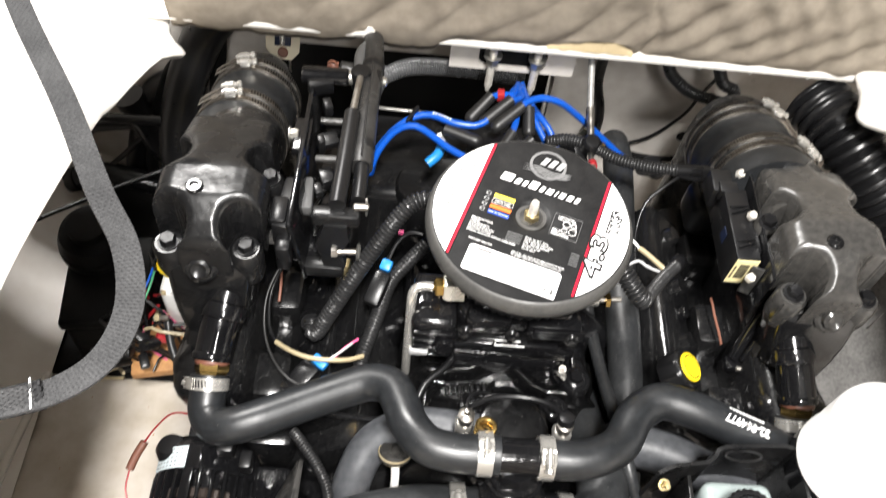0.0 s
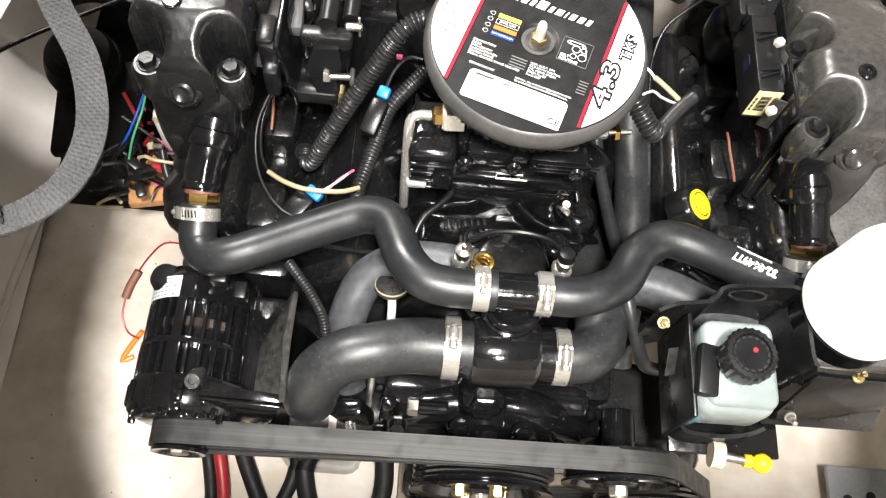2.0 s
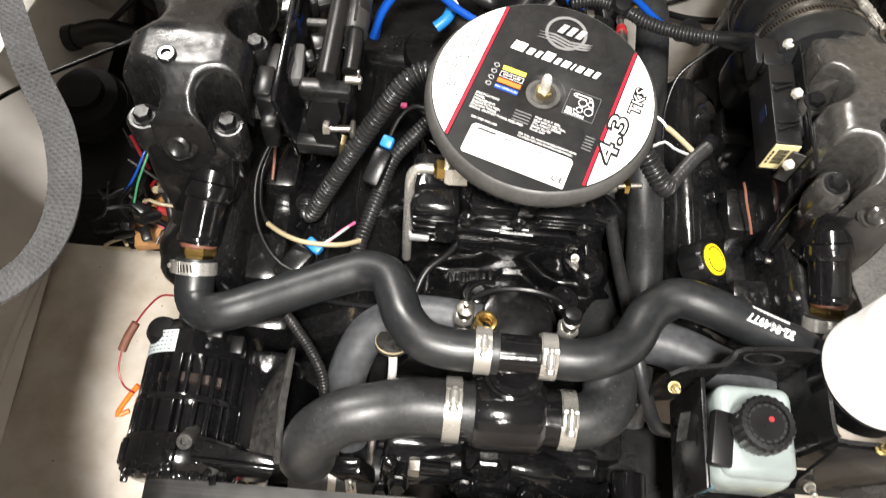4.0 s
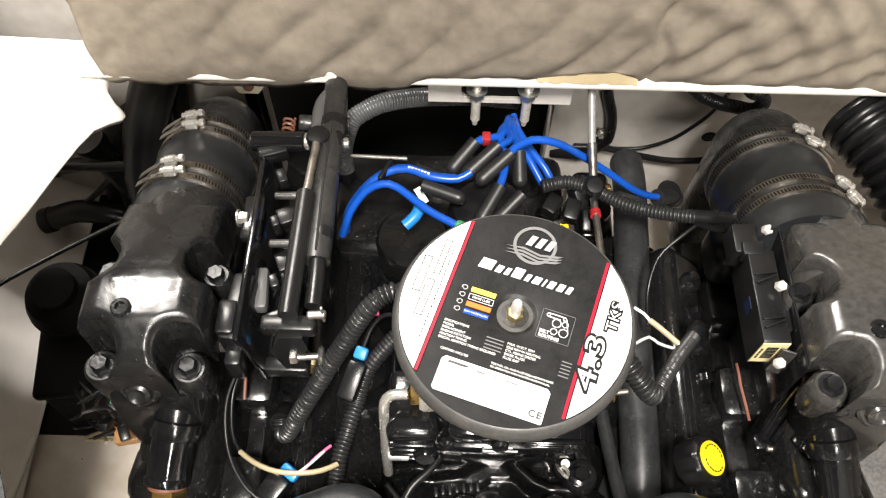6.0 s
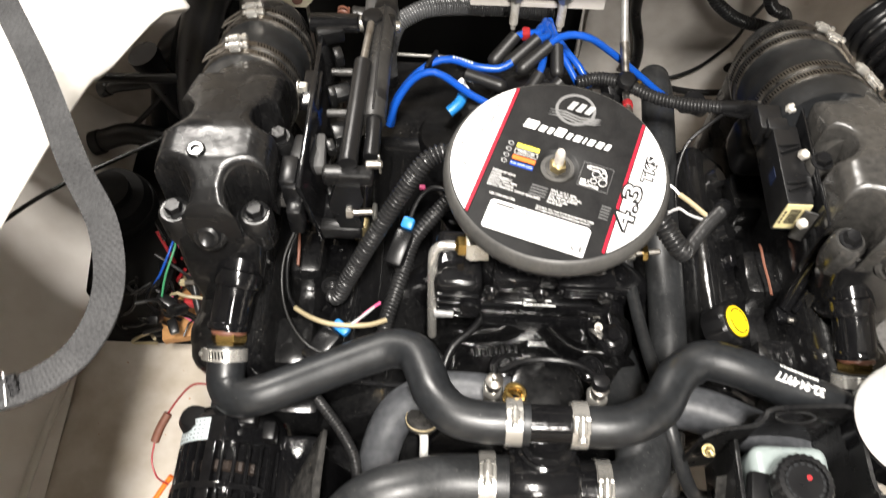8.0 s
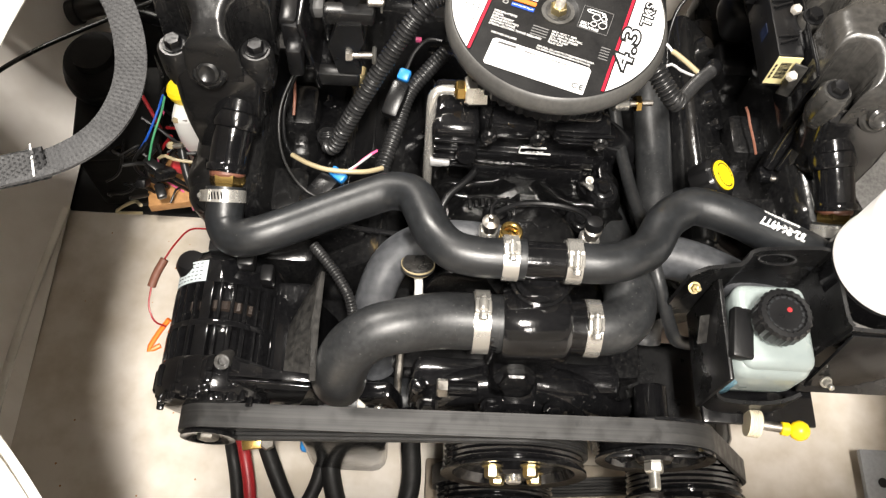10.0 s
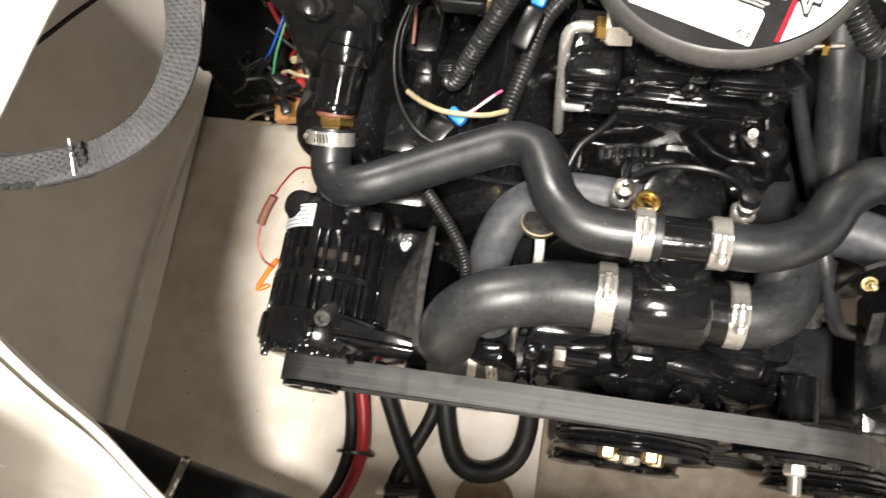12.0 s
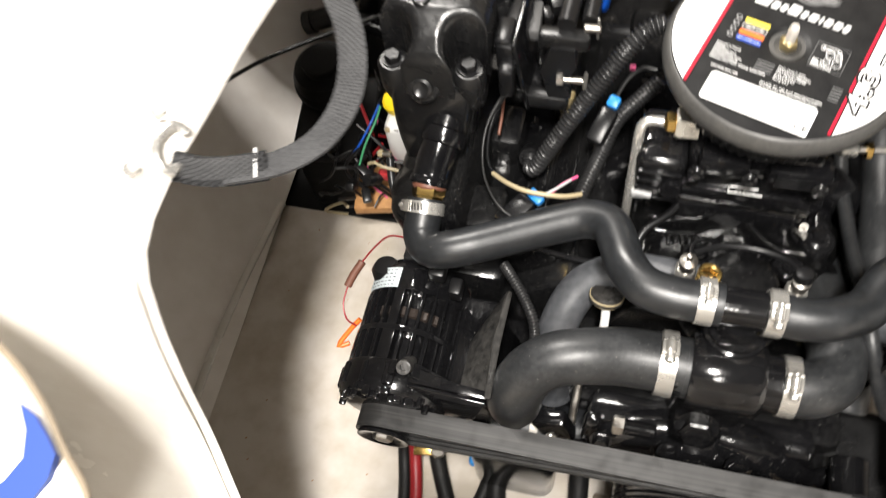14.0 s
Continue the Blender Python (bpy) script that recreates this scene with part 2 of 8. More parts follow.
def part(name, bm, mat, parent, label="", angle=38):
    me = finish(bm, angle)
    me.materials.append(M[mat])
    ob = new(name, me)
    ob.parent = parent
    root, off = parent, Vector()
    while root is not None:
        if root.type == "EMPTY":
            off += root.location
        root = root.parent
    ob.matrix_parent_inverse = Matrix.Translation(-off) if parent.type == "EMPTY" else Matrix()
    if label:
        tagged(ob, label)
    return ob


def solo(name, bm, mat, label, category, group="", kind="", angle=38):
    me = finish(bm, angle)
    me.materials.append(M[mat])
    return tagged(new(name, me), label, category, group, kind)


def frame_to(axis, hint=(0, 0, 1)):
    """A turn that takes local z to axis."""
    z = Vector(axis).normalized()
    h = Vector(hint)
    if abs(z.dot(h.normalized())) > 0.98:
        h = Vector((1, 0, 0)) if abs(z.x) < 0.9 else Vector((0, 1, 0))
    x = h.cross(z).normalized()
    y = z.cross(x)
    return Matrix((x, y, z)).transposed().to_4x4()


def add_box(bm, c, s, bevel=0.002, turn=None, seg=2):
    m = Matrix.Translation(c) @ (turn or Matrix()) @ Matrix.Diagonal((*s, 1))
    r = bmesh.ops.create_cube(bm, size=1.0, matrix=m)
    if bevel > 0:
        bmesh.ops.bevel(bm, geom=list({e for v in r["verts"] for e in v.link_edges}), offset=min(bevel, min(s) * 0.45), segments=seg, profile=0.5, affect="EDGES")
    return bm


def box(c, s, bevel=0.002, turn=None, seg=2):
    return add_box(bmesh.new(), c, s, bevel, turn, seg)


def add_lathe(bm, profile, at=(0, 0, 0), axis=(0, 0, 1), seg=32, wobble=0.0, teeth=0):
    """profile: (radius, height) pairs along the axis."""
    m = Matrix.Translation(at) @ frame_to(axis)
    rings = []
    for r, h in profile:
        if r < 1e-6:
            rings.append([bm.verts.new(m @ Vector((0, 0, h)))])
            continue
        ring = []
        for i in range(seg):
            a = 2 * math.pi * i / seg
            rr = r * (1 - wobble * (0.5 + 0.5 * math.cos(teeth * a))) if teeth else r
            ring.append(bm.verts.new(m @ Vector((rr * math.cos(a), rr * math.sin(a), h))))
        rings.append(ring)
    for a, b in zip(rings, rings[1:]):
        if len(a) == 1 and len(b) == 1:
            continue
        for i in range(seg):
            j = (i + 1) % seg
            if len(a) == 1:
                bm.faces.new((a[0], b[i], b[j]))
            elif len(b) == 1:
                bm.faces.new((a[i], b[0], a[j]))
            else:
                bm.faces.new((a[i], b[i], b[j], a[j]))
    for ring in (rings[0], rings[-1]):
        if len(ring) > 2 and rings[0] is not rings[-1]:
            bm.faces.new(ring)
    return bm


def lathe(profile, at=(0, 0, 0), axis=(0, 0, 1), seg=32, wobble=0.0, teeth=0):
    return add_lathe(bmesh.new(), profile, at, axis, seg, wobble, teeth)


def add_cyl(bm, p0, p1, r, r1=None, seg=24, bevel=0.0015):
    p0, p1 = Vector(p0), Vector(p1)
    L = (p1 - p0).length
    r1 = r if r1 is None else r1
    b = min(bevel, r * 0.4, r1 * 0.4, L * 0.4)
    return add_lathe(bm, [(r - b, 0), (r, b), (r1, L - b), (r1 - b, L)], p0, p1 - p0, seg)


def cyl(p0, p1, r, r1=None, seg=24, bevel=0.0015):
    return add_cyl(bmesh.new(), p0, p1, r, r1, seg, bevel)


def spline(points, step=0.006):
    """Catmull-Rom through the points at even steps."""
    pts = [Vector(p) for p in points]
    if len(pts) == 2:
        n = max(2, int((pts[1] - pts[0]).length / step))
        return [pts[0].lerp(pts[1], i / n) for i in range(n + 1)]
    ext = [pts[0] * 2 - pts[1]] + pts + [pts[-1] * 2 - pts[-2]]
    out = []
    for a, b, c, d in zip(ext, ext[1:], ext[2:], ext[3:]):
        n = max(2, int((c - b).length / step))
        for i in range(n):
            t = i / n
            out.append(0.5 * (2 * b + (c - a) * t + (2 * a - 5 * b + 4 * c - d) * t * t + (3 * b - a - 3 * c + d) * t ** 3))
    return out + [pts[-1]]


def add_tube(bm, points, r, seg=14, step=0.006, corr=0.0, pitch=0.006, round_end=False, swell=None, flat=1.0):
    """A round tube along a curve. corr: depth of its corrugation; swell(u): factor on the radius."""
    if corr:
        step = pitch / 6
    pts = spline(points, step)
    lens = [0.0]
    for a, b in zip(pts, pts[1:]):
        lens.append(lens[-1] + (b - a).length)
    total = lens[-1] or 1.0
    t0 = (pts[1] - pts[0]).normalized()
    x = t0.orthogonal().normalized()
    rings = []
    for i, p in enumerate(pts):
        t = (pts[min(i + 1, len(pts) - 1)] - pts[max(i - 1, 0)]).normalized()
        x = (x - t * x.dot(t)).normalized()
        y = t.cross(x)
        rr = r * (swell(lens[i] / total) if swell else 1.0)
        if corr:
            rr -= corr * (0.5 + 0.5 * math.cos(2 * math.pi * lens[i] / pitch)) ** 2
        rings.append([bm.verts.new(p + (x * math.cos(a) + y * math.sin(a) * flat) * rr) for a in (2 * math.pi * k / seg for k in range(seg))])
    for a, b in zip(rings, rings[1:]):
        for i in range(seg):
            j = (i + 1) % seg
            bm.faces.new((a[i], a[j], b[j], b[i]))
    bm.faces.new(rings[0][::-1])
    bm.faces.new(rings[-1])
    return bm


def tube(points, r, **kw):
    return add_tube(bmesh.new(), points, r, **kw)


def add_prism(bm, outline, z0, z1, turn=None, inset=0.0, rise=0.0):
    """A flat outline pushed up from z0 to z1, with a rounded upper edge where inset is given."""
    m = turn or Matrix()
    c = Vector((sum(p[0] for p in outline) / len(outline), sum(p[1] for p in outline) / len(outline)))
    rows = [(0, z0), (0, z1)] if not inset else [(0, z0), (0, z1 - inset), (inset * 0.3, z1 - inset * 0.3), (inset, z1)]
    rings = []
    for off, z in rows:
        ring = []
        for p in outline:
            v = Vector(p)
            d = c - v
            if d.length > 1e-6:
                v = v + d.normalized() * off
            ring.append(bm.verts.new(m @ Vector((v.x, v.y, z))))
        rings.append(ring)
    for a, b in zip(rings, rings[1:]):
        for i in range(len(a)):
            j = (i + 1) % len(a)
            bm.faces.new((a[i], a[j], b[j], b[i]))
    bm.faces.new(rings[0][::-1])
    bm.faces.new(rings[-1])
    return bm


def add_hull(bm, points, bevel=0.004, seg=3):
    """A casting with flat sides through its corner points, edges rounded."""
    vs = [bm.verts.new(p) for p in points]
    r = bmesh.ops.convex_hull(bm, input=vs)
    bmesh.ops.delete(bm, geom=[e for e in r["geom_interior"] if isinstance(e, bmesh.types.BMVert)], context="VERTS")
    edges = {e for v in vs if v.is_valid for e in v.link_edges}
    bmesh.ops.dissolve_limit(bm, angle_limit=0.02, verts=[v for v in vs if v.is_valid], edges=list(edges))
    edges = {e for v in vs if v.is_valid for e in v.link_edges}
    bmesh.ops.bevel(bm, geom=list(edges), offset=bevel, segments=seg, profile=0.5, affect="EDGES")
    return bm


def hull(points, bevel=0.004, seg=3):
    return add_hull(bmesh.new(), points, bevel, seg)


def prism(outline, z0, z1, turn=None, inset=0.0):
    return add_prism(bmesh.new(), outline, z0, z1, turn, inset)


def add_hex(bm, at, axis, r, h, washer=0.0):
    if washer:
        add_lathe(bm, [(washer, 0), (washer, 0.0016), (0, 0.0016)], at, axis, 20)
        at = Vector(at) + Vector(axis).normalized() * 0.0016
    return add_lathe(bm, [(r, 0), (r, h * 0.82), (r * 0.86, h), (0, h)], at, axis, 6)


def hexa(at, axis, r, h, washer=0.0):
    return add_hex(bmesh.new(), at, axis, r, h, washer)


def bolt(at, axis, r, h, mat, label, washer=None, group="engine bolts"):
    """A hex bolt head with its washer, standing on a surface."""
    washer = r * 1.35 if washer is None else washer
    b = thing("hex_bolt", at, label, "bolt", group)
    if washer:
        part("washer", lathe([(washer, 0), (washer, 0.0016), (0, 0.0016)], at, axis, 20), mat, b)
    part("head", hexa(Vector(at) + Vector(axis).normalized() * 0.0016, axis, r, h), mat, b)
    return b


def hose_clamp(at, axis, r, width, screw_dir, label="stainless worm-drive hose clamp round a black hose", band="band", big=1.0, slots=-1, tail=1.0):
    """A worm-drive clamp: slotted band, tail, screw housing and screw."""
    at, axis = Vector(at), Vector(axis).normalized()
    s = Vector(screw_dir)
    s = (s - axis * s.dot(axis)).normalized()
    t = axis.cross(s)
    c = thing("hose_clamp", at, label, "clamp", "hose clamps")
    m = frame_to(axis)
    bm = bmesh.new()
    w = width / 2
    add_lathe(bm, [(r + 0.0002, -w), (r + 0.0014, -w), (r + 0.0014, w), (r + 0.0002, w)], at, axis, 40)
    part("band", bm, band, c)
    bm = bmesh.new()
    n = int(2 * math.pi * r / 0.0034)
    for i in range(n):
        a = 2 * math.pi * i / n
        d = s * math.cos(a) + t * math.sin(a)
        if d.dot(s) > 0.93 or d.dot(s) < -0.4 or d.dot(t) * slots < 0:
            continue
        turn = Matrix((axis, d.cross(axis), d)).transposed().to_4x4() @ pose(0, 0, 0, 0, 0, 9)
        add_box(bm, at + d * (r + 0.0014), (width * 0.6, 0.0015, 0.0005), 0, turn)
    part("perforation", bm, "void", c, "dark thread perforation of the band")
    base = at + s * (r + 0.0035 * big)
    turn = Matrix((t, s.cross(t), s)).transposed().to_4x4()
    bm = box(base, (0.011 * big, width * 1.02, 0.0045 * big), 0.0014, turn)
    add_cyl(bm, base + s * 0.0022 * big - t * 0.0055 * big, base + s * 0.0022 * big + t * 0.0055 * big, 0.0041 * big, seg=18)
    part("screw_housing", bm, "steel", c)
    k0, k1 = base + s * 0.0022 * big - t * 0.009 * big, base + s * 0.0022 * big + t * 0.008 * big
    bm = cyl(k0, k1, 0.0028 * big, seg=14)
    add_hex(bm, k1, t, 0.0036 * big, 0.0042 * big)
    part("screw", bm, "steel", c)
    bm = bmesh.new()
    rows = []
    for k in range(9):
        a = -(0.012 * big * tail / r) * k / 4
        d = s * math.cos(a) + t * math.sin(a)
        lift = 0.0022 + 0.0035 * big * max(0, 1 - abs(k - 2) / 6) * (0.5 if k > 2 else 1) + 0.0011 * max(0, k - 3) ** 1.5 * (abs(tail) - 1)
        rows.append([bm.verts.new(at + d * (r + lift + h) + axis * w * q) for q, h in ((-0.9, 0), (0.9, 0), (0.9, 0.0009), (-0.9, 0.0009))])
    for p, q in zip(rows, rows[1:]):
        for k in range(4):
            bm.faces.new((p[k], p[(k + 1) % 4], q[(k + 1) % 4], q[k]))
    bm.faces.new(rows[0])
    bm.faces.new(rows[-1][::-1])
    part("band_tail", bm, band, c)
    return c


# ---------- the workshop round the boat ----------
def slab(name, lo, hi, mat, label, category):
    c = [(a + b) / 2 for a, b in zip(lo, hi)]
    s = [b - a for a, b in zip(lo, hi)]
    return solo(name, box(c, s, 0), mat, label, category, kind="structure")


slab("workshop_floor", (-4.5, -4.5, -1.1), (4.5, 4.5, -1.0), "floor_room", "grey concrete workshop floor under the boat", "floor")
slab("ceiling", (-4.5, -4.5, 3.2), (4.5, 4.5, 3.3), "room", "plain painted workshop ceiling", "ceiling")
slab("wall_north", (-4.5, 4.5, -1.1), (4.5, 4.6, 3.3), "room", "plain painted workshop wall", "wall")
slab("wall_south", (-4.5, -4.6, -1.1), (4.5, -4.5, 3.3), "room", "plain painted workshop wall", "wall")
slab("wall_west", (-4.6, -4.6, -1.1), (-4.5, 4.6, 3.3), "room", "plain painted workshop wall", "wall")
slab("wall_east", (4.5, -4.6, -1.1), (4.6, 4.6, 3.3), "room", "plain painted workshop wall", "wall")

# ---------- the engine bay ----------
def sheet(rows, name, mat, label, category, thick=0.012):
    """A skin through rows of points, given a thickness downwards and outwards."""
    bm = bmesh.new()
    grid = [[bm.verts.new(p) for p in row] for row in rows]
    for a, b in zip(grid, grid[1:]):
        for i in range(len(a) - 1):
            bm.faces.new((a[i], a[i + 1], b[i + 1], b[i]))
    bmesh.ops.recalc_face_normals(bm, faces=bm.faces[:])
    bmesh.ops.solidify(bm, geom=bm.faces[:], thickness=thick)
    return solo(name, bm, mat, label, category, kind="structure", angle=50)


FLOOR = 0.165
# floor, rolled up into the hull side
ys = [-1.3 + 0.1 * i for i in range(21)]
profile = [(-1.25, 1.0), (-1.1, 0.78), (-0.94, 0.5), (-0.83, 0.32), (-0.755, 0.215), (-0.715, 0.178), (-0.68, FLOOR)]
hull_rows = [[(x, y, z + 0.012 * math.sin(3 * y)) for x, z in profile] for y in ys]
sheet(hull_rows, "hull_side_port", "hull", "inside of the hull side in beige paint", "hull")
sheet([[(-x, y, z) for x, z in profile] for y in ys], "hull_side_starboard", "hull", "inside of the hull side in beige paint", "hull")
bm = bmesh.new()
add_box(bm, (0, -0.305, FLOOR - 0.02), (1.37, 1.99, 0.04), 0)
solo("floor", bm, "bilge", "worn off-white painted bilge floor with specks", "floor", kind="structure")
# gelcoat colour stands in for light on the seam's upward face
solo("hull_seam", tube([(-0.683, 0.055, 0.176), (-0.69, 0.0, 0.176), (-0.702, -0.12, 0.176), (-0.707, -0.265, 0.176), (-0.699, -0.415, 0.176), (-0.69, -0.6, 0.176)], 0.016, seg=16, flat=0.4), "gelcoat", "smooth seam where floor meets hull side, lightened for upward light", "seam", kind="structure")
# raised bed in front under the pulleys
solo("engine_bed_pad", box((0.13, -0.62, 0.145), (0.44, 0.62, 0.07), 0.004), "stained_shaded_pad", "stained off-white moulded pad on the bilge floor, darkened for shade", "pad", kind="structure")

# transom: a wall with the drive opening
bm = bmesh.new()
for lo, hi in (((-1.2, 0.5, 0.0), (-0.345, 0.55, 0.95)), ((0.1, 0.5, 0.0), (1.2, 0.55, 0.95)), ((-0.345, 0.5, 0.0), (0.1, 0.55, 0.12)), ((-0.345, 0.5, 0.52), (0.1, 0.55, 0.95))):
    c = [(a + b) / 2 for a, b in zip(lo, hi)]
    add_box(bm, c, [b - a for a, b in zip(lo, hi)], 0.0)
solo("transom_wall", bm, "transom", "off-white painted transom with a drive opening", "wall", kind="structure")
bm = box((-0.35, 0.494, 0.32), (0.022, 0.03, 0.42), 0.006)
# added block hides the light floor inside the opening
add_box(bm, (-0.12, 0.545, 0.175), (0.46, 0.1, 0.07), 0.006)
solo("drive_opening_rim", bm, "cast", "black rim of the drive opening in the transom", "drive housing", kind="structure")
# black sheet gives the opening its shade
solo("drive_opening_backing", box((-0.115, 0.6, 0.32), (0.56, 0.02, 0.56), 0.002), "void", "black sheet standing in for the dark inside the transom opening", "drive housing", kind="structure")

# deck round the hatch: inner edge from bow to stern, port side
EDGE = [(-0.36, -0.61, 0.29), (-0.379, -0.565, 0.413), (-0.393, -0.522, 0.52), (-0.405, -0.481, 0.625), (-0.413, -0.442, 0.722), (-0.414, -0.417, 0.812), (-0.413, -0.394, 0.885), (-0.406, -0.374, 0.938), (-0.399, -0.333, 0.956), (-0.394, -0.265, 0.953), (-0.404, -0.191, 0.928),
        (-0.412, -0.092, 0.894), (-0.418, 0.005, 0.858), (-0.434, 0.056, 0.815), (-0.447, 0.107, 0.775), (-0.445, 0.166, 0.751), (-0.432, 0.222, 0.736), (-0.418, 0.255, 0.712), (-0.424, 0.276, 0.7), (-0.445, 0.3, 0.7), (-0.46, 0.36, 0.71)]


def deck(side, name, label):
    pts = spline(EDGE, 0.02)
    rows = []
    for p in pts:
        x, y, z = p
        inward = Vector((1, 0, 0))
        row = []
        for off, dz in ((-0.05, -0.02), (-0.012, -0.017), (-0.003, -0.014), (0.0, -0.009), (-0.002, -0.004), (-0.008, 0.0005), (-0.02, 0.0025), (-0.04, 0.004), (-0.08, 0.006), (-0.2, 0.011), (-0.5, 0.03), (-0.9, 0.04)):
            q = Vector((x, y, z + dz)) + inward * off
            row.append((q.x * side, q.y, q.z))
        rows.append(row)
    return sheet(rows, name, "gelcoat", label, "deck", 0.008)


deck(1, "deck_port", "glossy white gelcoat deck edge round the engine hatch")
# starboard edge, its unseen forward run drawn inward to shade the floor
EDGE = [(-0.42, -0.6, 0.9), (-0.43, -0.4, 0.9), (-0.46, -0.2, 0.9), (-0.49, 0.0, 0.87), (-0.48, 0.12, 0.79), (-0.455, 0.19, 0.75), (-0.43, 0.215, 0.737), (-0.425, 0.235, 0.733), (-0.44, 0.27, 0.731), (-0.45, 0.36, 0.73)]
deck(-1, "deck_starboard", "glossy white gelcoat deck edge round the engine hatch")

# unseen front panel added to shade the floor, with a closing bulkhead below
rows = []
for i in range(15):
    x = -0.28 + 0.92 * i / 14
    lead = 0.05 * max(0.0, min(1.0, (x - 0.12) / 0.14))
    rows.append([(x, -0.516 + lead - off, 0.925 + dz) for off, dz in ((0.05, -0.02), (0.003, -0.014), (0.0, -0.009), (0.008, 0.001), (0.034, 0.013), (0.2, 0.016), (0.75, 0.03))])
sheet(rows, "front_shade_panel", "gelcoat", "unseen white gelcoat panel added to shade the front floor", "deck", 0.008)
slab("bulkhead", (-1.2, -1.34, 0.0), (1.2, -1.3, 0.95), "hull", "painted wall added unseen to close the front of the bay", "bulkhead")

# seat back standing in front of the deck slope
TOP = [(-0.54, -0.425), (-0.489, -0.449), (-0.453, -0.473), (-0.426, -0.497), (-0.398, -0.522), (-0.39, -0.56), (-0.45, -0.7), (-0.8, -0.75), (-0.8, -0.5)]
seat = thing("seat_back", (-0.7, -0.7, FLOOR), "white vinyl seat back with blue inlay and beige piping", "seat")
bm = bmesh.new()
rings = []
for sx, sy, z in ((0.3, 0.15, FLOOR), (0.06, 0.06, 0.8), (0.0, 0.0, 0.888), (0.004, 0.004, 0.897), (0.012, 0.012, 0.9)):
    rings.append([bm.verts.new((x - sx, y - sy, z)) for x, y in TOP])
for p, q in zip(rings, rings[1:]):
    for k in range(len(TOP)):
        bm.faces.new((p[k], p[(k + 1) % len(TOP)], q[(k + 1) % len(TOP)], q[k]))
bm.faces.new(rings[0])
bm.faces.new(rings[-1])
part("cover", bm, "gelcoat", seat)
part("blue_inlay", prism([(-0.462, -0.476), (-0.447, -0.482), (-0.434, -0.492), (-0.424, -0.501), (-0.422, -0.515), (-0.426, -0.528), (-0.44, -0.54), (-0.46, -0.55), (-0.49, -0.55), (-0.462, -0.536), (-0.448, -0.522), (-0.443, -0.508), (-0.449, -0.492)], 0.897, 0.903), "blue_vinyl", seat, "blue vinyl inlay")
part("piping", tube([(x, y, 0.892) for x, y in TOP[:6]], 0.0022, seg=8), "beige_trim", seat, "beige piping")

# aft panel: white board with dimpled foam
bm = bmesh.new()
add_box(bm, (0.08, 0.334, 0.716), (1.12, 0.055, 0.010), 0.003)
solo("hatch_board", bm, "gelcoat", "white board edge under the foam lining", "board", kind="structure")


bm = bmesh.new()
add_prism(bm, [(-0.212, 0.0), (-0.178, 0.0), (-0.183, 0.004), (-0.189, 0.0115), (-0.194, 0.0115), (-0.199, 0.004)], -0.002, 0.002, Matrix.Translation((0, 0.303, 0.7205)) @ pose(0, 0, 0, 90, 0, 0))
solo("board_chip", bm, "gelcoat", "white board corner showing through the torn foam", "board", kind="structure")


